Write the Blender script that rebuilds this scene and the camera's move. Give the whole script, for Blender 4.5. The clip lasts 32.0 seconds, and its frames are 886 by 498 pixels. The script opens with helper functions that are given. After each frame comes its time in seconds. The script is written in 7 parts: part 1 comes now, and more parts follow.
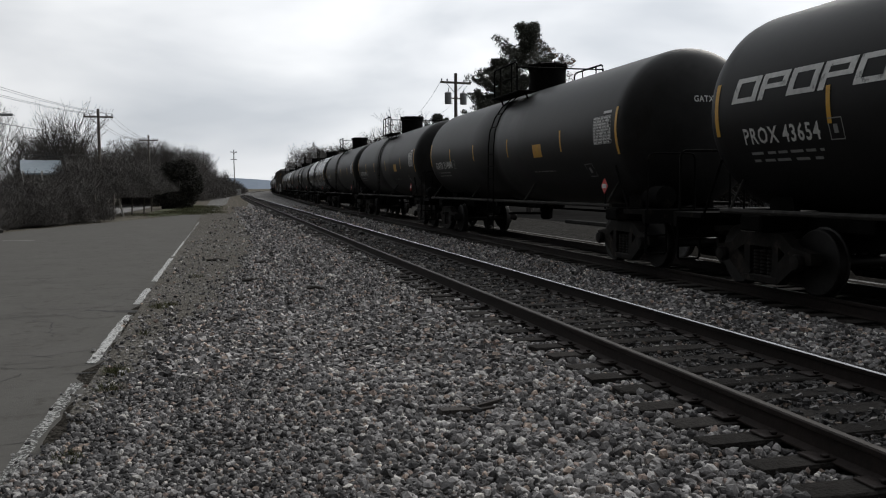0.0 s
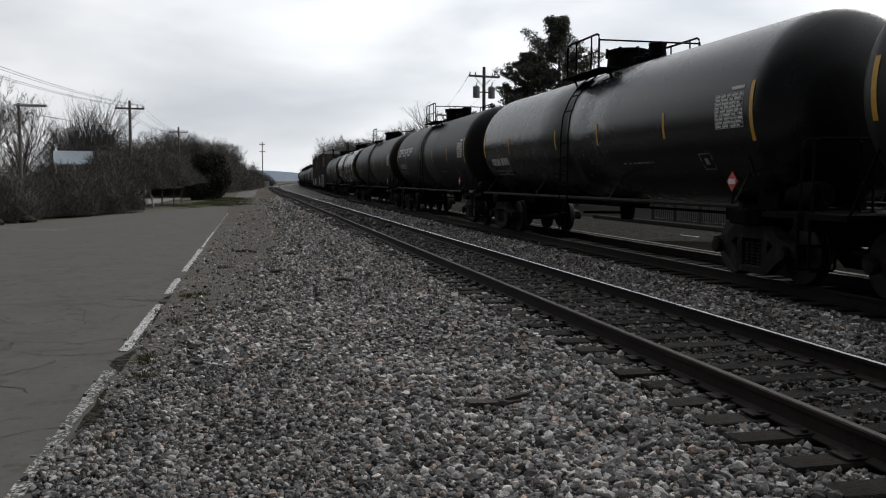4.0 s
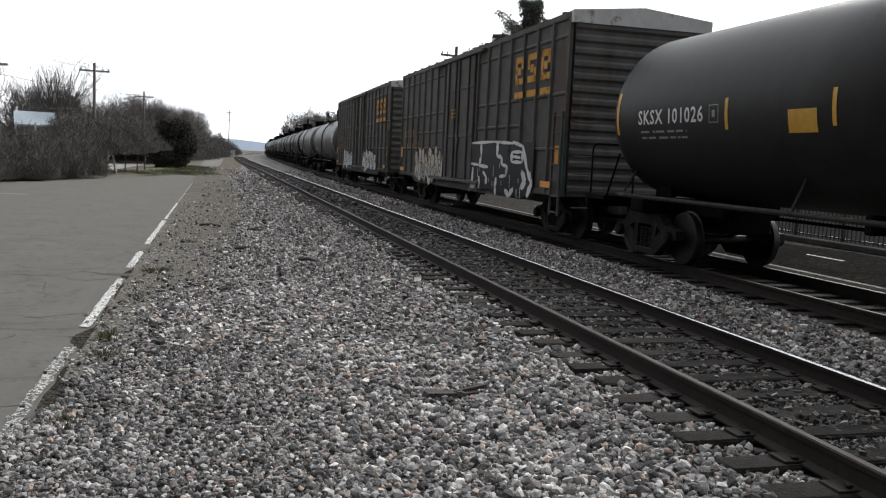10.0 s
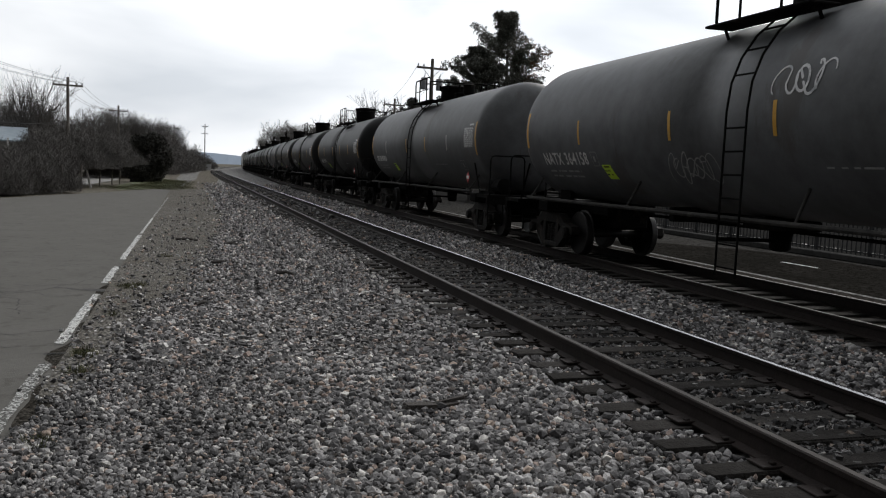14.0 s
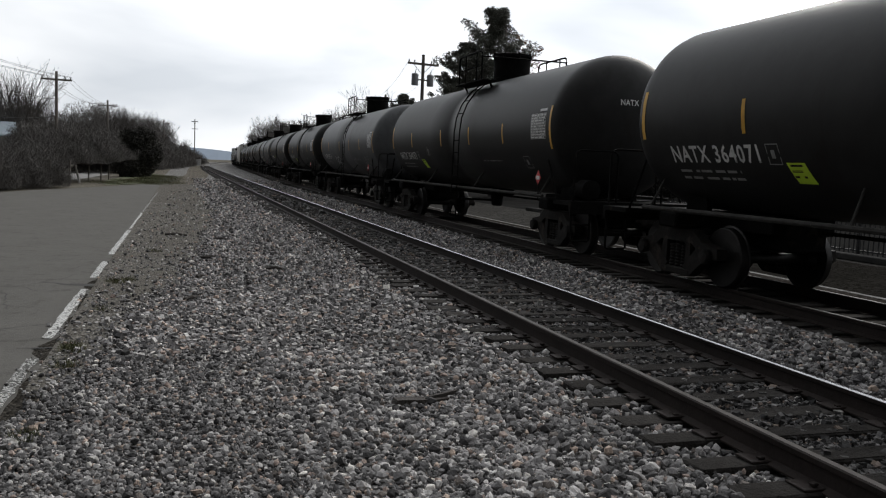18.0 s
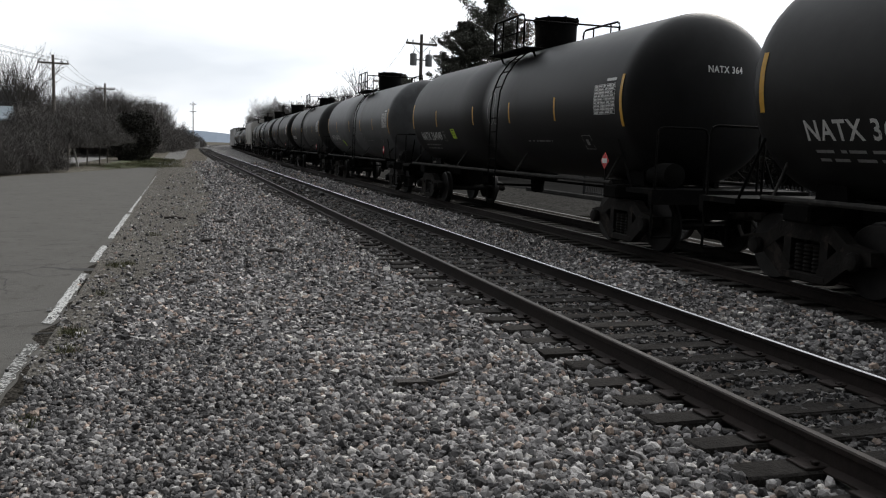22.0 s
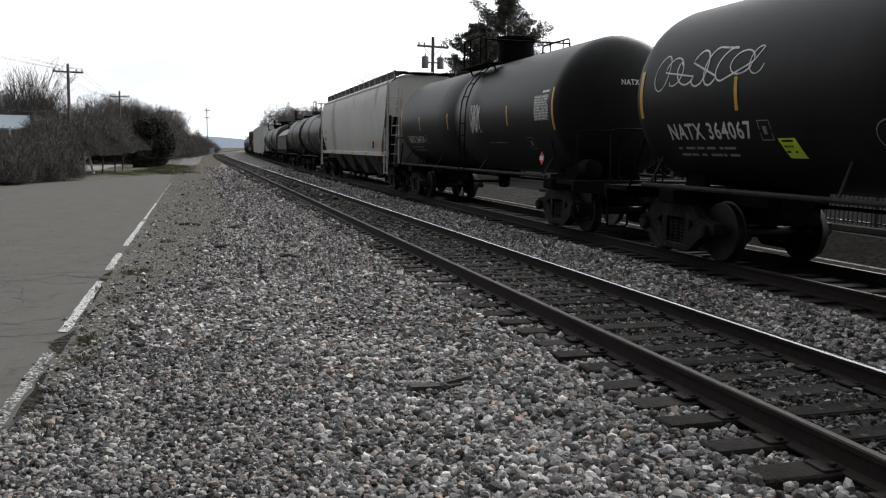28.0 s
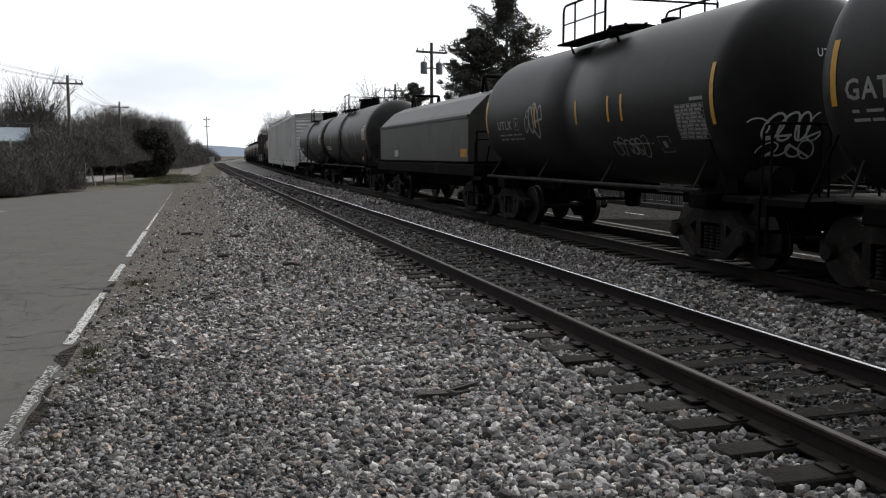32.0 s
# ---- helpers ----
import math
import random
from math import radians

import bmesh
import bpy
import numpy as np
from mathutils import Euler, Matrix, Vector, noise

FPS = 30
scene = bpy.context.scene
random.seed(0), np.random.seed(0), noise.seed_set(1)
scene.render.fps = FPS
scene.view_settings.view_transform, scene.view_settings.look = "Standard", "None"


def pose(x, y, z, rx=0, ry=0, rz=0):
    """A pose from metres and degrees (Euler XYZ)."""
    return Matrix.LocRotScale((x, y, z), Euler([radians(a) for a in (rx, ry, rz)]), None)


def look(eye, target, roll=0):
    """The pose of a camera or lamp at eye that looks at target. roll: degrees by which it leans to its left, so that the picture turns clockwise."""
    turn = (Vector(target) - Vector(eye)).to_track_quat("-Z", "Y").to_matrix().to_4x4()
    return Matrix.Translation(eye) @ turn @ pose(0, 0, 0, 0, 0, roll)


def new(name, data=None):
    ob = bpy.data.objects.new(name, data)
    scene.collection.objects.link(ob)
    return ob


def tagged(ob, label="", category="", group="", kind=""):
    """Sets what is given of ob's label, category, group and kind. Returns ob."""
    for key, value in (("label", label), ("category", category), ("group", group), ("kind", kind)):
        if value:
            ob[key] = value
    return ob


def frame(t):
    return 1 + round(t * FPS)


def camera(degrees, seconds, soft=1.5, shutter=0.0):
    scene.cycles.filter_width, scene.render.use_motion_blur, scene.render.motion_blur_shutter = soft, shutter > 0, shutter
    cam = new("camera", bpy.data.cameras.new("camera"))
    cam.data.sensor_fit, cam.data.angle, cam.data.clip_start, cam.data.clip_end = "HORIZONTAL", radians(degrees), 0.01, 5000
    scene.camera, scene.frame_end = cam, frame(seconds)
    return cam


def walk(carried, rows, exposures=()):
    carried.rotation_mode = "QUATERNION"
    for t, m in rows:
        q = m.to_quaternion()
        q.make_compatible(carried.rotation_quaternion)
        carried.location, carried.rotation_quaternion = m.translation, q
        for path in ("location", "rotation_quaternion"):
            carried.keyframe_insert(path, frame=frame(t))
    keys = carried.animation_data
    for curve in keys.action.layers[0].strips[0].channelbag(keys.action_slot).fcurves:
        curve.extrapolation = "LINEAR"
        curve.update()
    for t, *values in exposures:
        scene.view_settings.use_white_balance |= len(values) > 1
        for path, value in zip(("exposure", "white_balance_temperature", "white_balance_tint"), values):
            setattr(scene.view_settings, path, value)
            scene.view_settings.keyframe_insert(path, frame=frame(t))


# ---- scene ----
cam = camera(55.03, 32.0, soft=1.15)
# seconds; eye x, y, z; yaw, pitch, roll
PATH = [
    (0.0, 0.036, 0.091, 1.753, -14.565, -4.199, 0.400),
    (0.5, 0.033, 0.086, 1.747, -14.896, -3.998, 0.349),
    (1.0, 0.022, 0.090, 1.749, -14.550, -3.783, 0.222),
    (1.5, 0.014, 0.090, 1.742, -14.147, -4.202, 0.039),
    (2.0, 0.018, 0.090, 1.740, -13.790, -4.242, 0.051),
    (2.5, 0.012, 0.091, 1.741, -13.543, -4.469, 0.060),
    (3.0, 0.005, 0.088, 1.735, -13.390, -4.556, -0.279),
    (3.5, 0.007, 0.083, 1.741, -13.111, -4.400, -0.180),
    (5.5, 0.004, 0.086, 1.749, -12.095, -5.712, -0.305),
    (6.0, 0.008, 0.078, 1.750, -12.655, -5.758, -0.590),
    (6.5, -0.007, 0.072, 1.749, -13.586, -6.444, -1.348),
    (7.0, -0.024, 0.062, 1.743, -13.505, -7.249, -1.967),
    (7.5, 0.001, 0.051, 1.776, -13.816, -7.524, -1.978),
    (8.0, -0.004, 0.037, 1.779, -14.051, -6.725, -2.268),
    (8.5, -0.005, 0.018, 1.822, -14.902, -5.671, -2.901),
    (9.0, 0.000, -0.000, 1.881, -14.550, -7.080, -2.700),
    (9.5, -0.015, -0.021, 1.893, -14.455, -6.855, -2.428),
    (10.0, -0.017, -0.024, 1.882, -14.911, -6.088, -2.605),
    (10.5, -0.010, -0.022, 1.870, -15.197, -5.556, -2.485),
    (11.0, -0.012, -0.030, 1.879, -15.964, -5.420, -2.338),
    (11.5, -0.008, -0.037, 1.880, -16.335, -5.145, -2.308),
    (12.0, -0.010, -0.040, 1.877, -16.553, -5.133, -2.184),
    (12.5, -0.008, -0.040, 1.888, -16.731, -4.799, -2.120),
    (13.0, -0.016, -0.040, 1.879, -16.854, -4.738, -1.966),
    (13.5, -0.022, -0.038, 1.879, -16.701, -4.981, -2.053),
    (14.0, -0.019, -0.028, 1.879, -16.435, -5.236, -2.111),
    (14.5, -0.011, -0.022, 1.885, -16.483, -5.515, -2.151),
    (16.5, -0.014, -0.032, 1.880, -17.325, -4.977, -1.856),
    (17.0, -0.006, -0.028, 1.887, -16.991, -5.180, -2.089),
    (17.5, -0.010, -0.025, 1.878, -16.971, -5.296, -2.107),
    (18.0, -0.013, -0.022, 1.867, -17.060, -5.460, -2.313),
    (18.5, -0.009, -0.008, 1.876, -16.665, -6.081, -2.123),
    (19.0, 0.005, -0.003, 1.876, -16.460, -6.180, -1.931),
    (19.5, 0.002, -0.002, 1.873, -16.945, -6.329, -1.952),
    (20.0, 0.003, -0.011, 1.881, -17.362, -6.109, -2.081),
    (20.5, 0.003, -0.012, 1.876, -17.388, -5.983, -1.877),
    (21.0, 0.001, -0.001, 1.873, -17.134, -6.379, -1.743),
    (21.5, -0.000, -0.003, 1.868, -16.939, -6.484, -1.614),
    (22.0, 0.001, 0.001, 1.872, -17.094, -6.765, -1.769),
    (22.5, -0.001, 0.003, 1.858, -16.914, -6.964, -1.779),
    (23.0, 0.007, 0.005, 1.872, -16.872, -7.048, -1.798),
    (23.5, 0.005, 0.010, 1.866, -17.028, -7.445, -1.857),
    (24.0, 0.008, 0.011, 1.870, -17.047, -7.270, -1.837),
    (24.5, 0.013, 0.014, 1.867, -17.142, -7.312, -1.700),
    (26.5, 0.006, 0.011, 1.863, -16.972, -6.916, -1.712),
    (27.0, 0.005, 0.014, 1.864, -16.767, -7.004, -1.496),
    (27.5, -0.001, 0.020, 1.871, -16.278, -7.211, -1.215),
    (28.0, 0.024, 0.009, 1.886, -16.213, -6.647, -0.880),
    (28.5, 0.006, 0.001, 1.892, -16.750, -5.960, -0.456),
    (29.0, 0.002, 0.015, 1.897, -16.658, -5.822, 0.063),
    (29.5, -0.003, 0.023, 1.882, -16.358, -6.207, 0.352),
    (30.0, -0.005, 0.033, 1.889, -16.243, -6.603, -0.130),
    (30.5, -0.006, 0.029, 1.884, -16.407, -6.469, 0.153),
    (31.0, -0.006, 0.030, 1.887, -16.204, -6.272, 0.221),
    (31.5, -0.011, 0.028, 1.885, -15.902, -6.166, 0.024),
    (32.0, 0.008, 0.030, 1.897, -16.214, -6.308, 0.059),
]
EXPOSURE = [(0.0, -0.53), (3.5, -0.50), (5.5, -0.26), (7.0, -0.10), (8.0, 0.20), (9.0, 0.37), (10.0, 0.55), (11.0, 0.37), (12.0, 0.42), (13.0, 0.36), (13.5, 0.05), (14.0, -0.25), (18.0, -0.23), (19.0, -0.10), (20.5, -0.05), (22.0, -0.06), (23.0, 0.28), (24.0, 0.28), (26.8, 0.20), (28.3, 0.25), (30.0, 0.19), (32.0, 0.07)]
walk(cam, [(t, pose(x, y, z, 90 + pitch, roll, yaw)) for t, x, y, z, yaw, pitch, roll in PATH], EXPOSURE)

# the train
SPEED = 13.82  # metres per second
DELAY = [(9.0, 0.0), (10.0, -0.15), (11.0, -0.07), (12.0, -0.25), (13.0, 0.0), (13.5, 1.25), (14.0, 2.1), (14.25, 1.5), (14.5, -0.15), (15.0, 0.0), (16.5, -0.1), (17.0, 0.22), (17.5, 0.0), (21.0, -0.1), (22.0, 0.32), (23.0, 0.0)]  # metres behind the steady pace

# ---- plan, in metres: x across the tracks, y along them, z up from the gravel ----
RAIL_TOP = 0.22
NEAR_TRACK, FAR_TRACK = 4.44, 8.68
GAUGE = 1.505
BEND_AT, BEND_RADIUS = 120.0, 3000.0
LOT_EDGE = -1.30


def bend(y):
    """How far the tracks have swung to the side at y."""
    return max(0.0, y - BEND_AT) ** 2 / (2 * BEND_RADIUS)


def edge_x(y):
    """The painted line at the lot's edge, not quite parallel to the tracks."""
    return LOT_EDGE + 0.0035 * y


def far_bend(y):
    """How far the far track has swung to the side at y: it drifts away from the near one."""
    drift = 0.0002 * max(0.0, y - 15.0) ** 2 if y < 100 else 1.445 + 0.034 * (y - 100.0)
    return drift + 0.8 * max(0.0, bend(y) - bend(250.0))


def far_turn(y):
    return -math.degrees(math.atan((far_bend(y + 1.0) - far_bend(y - 1.0)) / 2.0))


# ---- light: a bright overcast, brightest low ahead where the sun stands behind cloud ----
SUN_AZ, SUN_EL = 46.0, 32.0
world = bpy.data.worlds.new("overcast_sky")
scene.world = world
world.use_nodes = True
wt = world.node_tree
wt.nodes.clear()


def node(tree, kind, **values):
    n = tree.nodes.new(kind)
    for key, value in values.items():
        n.inputs[key.replace("_", " ")].default_value = value
    return n


def join(tree, a, out, b, into):
    tree.links.new(a.outputs[out], b.inputs[into])


sky = wt.nodes.new("ShaderNodeTexSky")
sky.sky_type, sky.sun_disc = "NISHITA", False
sky.sun_elevation, sky.sun_rotation = radians(SUN_EL), radians(SUN_AZ)
way = wt.nodes.new("ShaderNodeTexCoord")
stretch = wt.nodes.new("ShaderNodeMapping")
stretch.inputs["Scale"].default_value = (1.5, 1.5, 4.2)
cloud = node(wt, "ShaderNodeTexNoise", Scale=1.8, Detail=5.0, Roughness=0.46, Distortion=0.25)
ramp = wt.nodes.new("ShaderNodeValToRGB")
ramp.color_ramp.elements[0].position, ramp.color_ramp.elements[0].color = 0.34, (0.50, 0.53, 0.57, 1)
ramp.color_ramp.elements[1].position, ramp.color_ramp.elements[1].color = 0.66, (0.90, 0.91, 0.925, 1)
sun_way = Vector((math.sin(radians(SUN_AZ)) * math.cos(radians(SUN_EL)), math.cos(radians(SUN_AZ)) * math.cos(radians(SUN_EL)), math.sin(radians(SUN_EL))))
toward = wt.nodes.new("ShaderNodeVectorMath")
toward.operation = "DOT_PRODUCT"
toward.inputs[1].default_value = sun_way
glow = wt.nodes.new("ShaderNodeMapRange")
glow.inputs["From Min"].default_value, glow.inputs["From Max"].default_value = -0.34, 1.0
glow.inputs["To Min"].default_value, glow.inputs["To Max"].default_value = 0.13, 2.05
glow.interpolation_type = "SMOOTHSTEP"
lit = wt.nodes.new("ShaderNodeVectorMath")
lit.operation = "SCALE"
veil = wt.nodes.new("ShaderNodeMix")
veil.data_type = "RGBA"
veil.inputs["Factor"].default_value = 0.97
thin = wt.nodes.new("ShaderNodeVectorMath")
thin.operation = "SCALE"
thin.inputs["Scale"].default_value = 0.1
back = node(wt, "ShaderNodeBackground", Strength=1.0)
out = wt.nodes.new("ShaderNodeOutputWorld")
join(wt, way, "Generated", stretch, "Vector")
join(wt, stretch, "Vector", cloud, "Vector")
join(wt, cloud, "Fac", ramp, "Fac")
join(wt, way, "Generated", toward, 0)
wt.links.new(toward.outputs["Value"], glow.inputs["Value"])
join(wt, ramp, "Color", lit, 0)
wt.links.new(glow.outputs["Result"], lit.inputs["Scale"])
join(wt, sky, "Color", thin, 0)
wt.links.new(thin.outputs[0], veil.inputs["A"])
wt.links.new(lit.outputs[0], veil.inputs["B"])
wt.links.new(veil.outputs["Result"], back.inputs["Color"])
join(wt, back, "Background", out, "Surface")

sun_data = bpy.data.lights.new("sun", "SUN")
sun_data.energy, sun_data.angle, sun_data.color = 1.55, radians(26), (1.0, 0.96, 0.9)
sun = new("sun", sun_data)
sun.matrix_world = look(sun_way * 50, (0, 0, 0))


# ---- materials ----
def material(name, dark, light, scale=8.0, rough=0.8, metal=0.0, bump=0.3, bump_scale=None, spots=None, streaks=0.0,
             own_colour=False, shine=0.5, per_object=0.0, per_island=False, detail=8.0, gloss_spread=0.12, coat=0.0):
    """A procedural surface: two colours mixed by fine grain and by broad stains, with relief.
    own_colour multiplies by the object's colour; spots = (colour, share) adds worn patches; streaks pulls stains downwards."""
    m = bpy.data.materials.new(name)
    m.use_nodes = True
    t = m.node_tree
    b = t.nodes["Principled BSDF"]
    pos = t.nodes.new("ShaderNodeTexCoord")
    spread = t.nodes.new("ShaderNodeMapping")
    join(t, pos, "Object", spread, "Vector")
    grain = node(t, "ShaderNodeTexNoise", Scale=scale, Detail=detail, Roughness=0.62)
    join(t, spread, "Vector", grain, "Vector")
    broad_map = t.nodes.new("ShaderNodeMapping")
    broad_map.inputs["Scale"].default_value = (1, 1, 1.0 - 0.85 * streaks) if streaks else (1, 1, 1)
    join(t, pos, "Object", broad_map, "Vector")
    broad = node(t, "ShaderNodeTexNoise", Scale=max(0.15, scale * 0.11), Detail=5.0, Roughness=0.6)
    join(t, broad_map, "Vector", broad, "Vector")
    both = t.nodes.new("ShaderNodeMath")
    both.operation = "MULTIPLY_ADD"
    both.inputs[1].default_value = 0.5
    half = t.nodes.new("ShaderNodeMath")
    half.operation = "MULTIPLY"
    half.inputs[1].default_value = 0.5
    join(t, broad, "Fac", half, 0)
    join(t, grain, "Fac", both, 0)
    t.links.new(half.outputs[0], both.inputs[2])
    cr = t.nodes.new("ShaderNodeValToRGB")
    cr.color_ramp.elements[0].position, cr.color_ramp.elements[0].color = 0.36, (*dark, 1)
    cr.color_ramp.elements[1].position, cr.color_ramp.elements[1].color = 0.64, (*light, 1)
    t.links.new(both.outputs[0], cr.inputs["Fac"])
    colour = cr.outputs["Color"]
    if spots:
        worn = node(t, "ShaderNodeTexNoise", Scale=scale * 0.35, Detail=9.0, Roughness=0.7)
        join(t, broad_map, "Vector", worn, "Vector")
        edge = t.nodes.new("ShaderNodeMapRange")
        edge.inputs["From Min"].default_value, edge.inputs["From Max"].default_value = 0.62 - spots[1] * 0.3, 0.68 - spots[1] * 0.3
        join(t, worn, "Fac", edge, "Value")
        mx = t.nodes.new("ShaderNodeMix")
        mx.data_type = "RGBA"
        mx.inputs["B"].default_value = (*spots[0], 1)
        t.links.new(edge.outputs["Result"], mx.inputs["Factor"])
        t.links.new(colour, mx.inputs["A"])
        colour = mx.outputs["Result"]
    if own_colour or per_object or per_island:
        mul = t.nodes.new("ShaderNodeMix")
        mul.data_type, mul.blend_type = "RGBA", "MULTIPLY"
        mul.inputs["Factor"].default_value = 1.0
        t.links.new(colour, mul.inputs["A"])
        if own_colour:
            info = t.nodes.new("ShaderNodeObjectInfo")
            t.links.new(info.outputs["Color"], mul.inputs["B"])
        else:
            shade = t.nodes.new("ShaderNodeValToRGB")
            if per_island:
                source = t.nodes.new("ShaderNodeNewGeometry").outputs["Random Per Island"]
            else:
                source = t.nodes.new("ShaderNodeObjectInfo").outputs["Random"]
            low = 1.0 - (per_object or 0.6)
            shade.color_ramp.elements[0].color = (low, low, low, 1)
            shade.color_ramp.elements[1].color = (1, 1, 1, 1)
            t.links.new(source, shade.inputs["Fac"])
            t.links.new(shade.outputs["Color"], mul.inputs["B"])
        colour = mul.outputs["Result"]
    t.links.new(colour, b.inputs["Base Color"])
    rr = t.nodes.new("ShaderNodeMapRange")
    rr.inputs["To Min"].default_value, rr.inputs["To Max"].default_value = max(0.05, rough - gloss_spread), min(1.0, rough + gloss_spread)
    t.links.new(both.outputs[0], rr.inputs["Value"])
    t.links.new(rr.outputs["Result"], b.inputs["Roughness"])
    b.inputs["Metallic"].default_value = metal
    b.inputs["Specular IOR Level"].default_value = shine
    if coat:
        b.inputs["Coat Weight"].default_value = coat
        b.inputs["Coat Roughness"].default_value = 0.25
    if bump:
        bm_node = node(t, "ShaderNodeBump", Strength=bump, Distance=0.02)
        fine = node(t, "ShaderNodeTexNoise", Scale=bump_scale or scale * 2.5, Detail=6.0)
        join(t, pos, "Object", fine, "Vector")
        t.links.new(fine.outputs["Fac"], bm_node.inputs["Height"])
        t.links.new(bm_node.outputs["Normal"], b.inputs["Normal"])
    return m


def stone_material(name, brightness=1.0):
    """Crushed stone: every stone its own grey, pink or tan, with a mottled face."""
    m = bpy.data.materials.new(name)
    m.use_nodes = True
    t = m.node_tree
    b = t.nodes["Principled BSDF"]
    geo = t.nodes.new("ShaderNodeNewGeometry")
    cr = t.nodes.new("ShaderNodeValToRGB")
    cr.color_ramp.interpolation = "CONSTANT"
    stops = [(0.0, (0.055, 0.053, 0.053)), (0.16, (0.115, 0.111, 0.110)), (0.36, (0.19, 0.183, 0.180)), (0.56, (0.28, 0.269, 0.263)),
             (0.70, (0.38, 0.365, 0.355)), (0.80, (0.52, 0.50, 0.485)), (0.875, (0.34, 0.27, 0.235)), (0.91, (0.44, 0.35, 0.29)), (0.945, (0.17, 0.15, 0.135)), (0.965, (0.66, 0.63, 0.59))]
    while len(cr.color_ramp.elements) < len(stops):
        cr.color_ramp.elements.new(0.5)
    for e, (p, c) in zip(cr.color_ramp.elements, stops):
        e.position, e.color = p, (*[v * brightness for v in c], 1)
    join(t, geo, "Random Per Island", cr, "Fac")
    pos = t.nodes.new("ShaderNodeTexCoord")
    mottle = node(t, "ShaderNodeTexNoise", Scale=38.0, Detail=6.0, Roughness=0.7)
    join(t, pos, "Object", mottle, "Vector")
    drift = node(t, "ShaderNodeTexNoise", Scale=0.7, Detail=4.0)
    join(t, pos, "Object", drift, "Vector")
    mr = t.nodes.new("ShaderNodeMapRange")
    mr.inputs["From Min"].default_value, mr.inputs["From Max"].default_value = 0.3, 0.7
    mr.inputs["To Min"].default_value, mr.inputs["To Max"].default_value = 0.6, 1.3
    join(t, mottle, "Fac", mr, "Value")
    dr = t.nodes.new("ShaderNodeMapRange")
    dr.inputs["From Min"].default_value, dr.inputs["From Max"].default_value = 0.35, 0.65
    dr.inputs["To Min"].default_value, dr.inputs["To Max"].default_value = 0.8, 1.15
    join(t, drift, "Fac", dr, "Value")
    mm = t.nodes.new("ShaderNodeMath")
    mm.operation = "MULTIPLY"
    t.links.new(mr.outputs[0], mm.inputs[0])
    t.links.new(dr.outputs[0], mm.inputs[1])
    sc = t.nodes.new("ShaderNodeVectorMath")
    sc.operation = "SCALE"
    join(t, cr, "Color", sc, 0)
    t.links.new(mm.outputs[0], sc.inputs["Scale"])
    t.links.new(sc.outputs[0], b.inputs["Base Color"])
    b.inputs["Roughness"].default_value = 0.88
    b.inputs["Specular IOR Level"].default_value = 0.25
    bp = node(t, "ShaderNodeBump", Strength=0.5, Distance=0.01)
    join(t, mottle, "Fac", bp, "Height")
    join(t, bp, "Normal", b, "Normal")
    return m


def ground_material(name, cells, tone, soil):
    """Loose ground seen from afar: cell-sized stones of many greys over soil, in drifts."""
    m = bpy.data.materials.new(name)
    m.use_nodes = True
    t = m.node_tree
    b = t.nodes["Principled BSDF"]
    pos = t.nodes.new("ShaderNodeTexCoord")
    vor = node(t, "ShaderNodeTexVoronoi", Scale=cells, Randomness=1.0)
    join(t, pos, "Object", vor, "Vector")
    grey = t.nodes.new("ShaderNodeSeparateColor")
    join(t, vor, "Color", grey, "Color")
    cr = t.nodes.new("ShaderNodeValToRGB")
    cr.color_ramp.elements[0].color = (*[v * 0.35 for v in tone], 1)
    cr.color_ramp.elements[1].color = (*[v * 1.7 for v in tone], 1)
    join(t, grey, "Red", cr, "Fac")
    drift = node(t, "ShaderNodeTexNoise", Scale=0.55, Detail=7.0, Roughness=0.65)
    join(t, pos, "Object", drift, "Vector")
    mr = t.nodes.new("ShaderNodeMapRange")
    mr.inputs["From Min"].default_value, mr.inputs["From Max"].default_value = 0.42, 0.62
    join(t, drift, "Fac", mr, "Value")
    mx = t.nodes.new("ShaderNodeMix")
    mx.data_type = "RGBA"
    mx.inputs["B"].default_value = (*soil, 1)
    half = t.nodes.new("ShaderNodeMath")
    half.operation = "MULTIPLY"
    half.inputs[1].default_value = 0.65
    t.links.new(mr.outputs[0], half.inputs[0])
    t.links.new(half.outputs[0], mx.inputs["Factor"])
    t.links.new(cr.outputs["Color"], mx.inputs["A"])
    t.links.new(mx.outputs["Result"], b.inputs["Base Color"])
    b.inputs["Roughness"].default_value = 0.95
    b.inputs["Specular IOR Level"].default_value = 0.0
    bp = node(t, "ShaderNodeBump", Strength=0.9, Distance=0.03)
    join(t, vor, "Distance", bp, "Height")
    bp.invert = True
    join(t, bp, "Normal", b, "Normal")
    return m


M_STONE = stone_material("crushed_stone", 1.22)
M_STONEFINE = stone_material("fine_crushed_stone", 1.02)
M_CRIB = stone_material("dirty_crushed_stone", 0.46)
M_BALLAST = ground_material("ballast", 19.0, (0.225, 0.219, 0.213), (0.165, 0.158, 0.15))
M_VERGE = ground_material("dirt_verge", 9.0, (0.15, 0.14, 0.12), (0.13, 0.115, 0.09))
M_PATH = ground_material("service_dirt", 20.0, (0.145, 0.132, 0.113), (0.122, 0.108, 0.088))
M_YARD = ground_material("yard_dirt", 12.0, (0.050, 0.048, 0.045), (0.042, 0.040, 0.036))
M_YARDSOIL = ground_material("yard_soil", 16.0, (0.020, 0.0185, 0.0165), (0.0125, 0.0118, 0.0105))
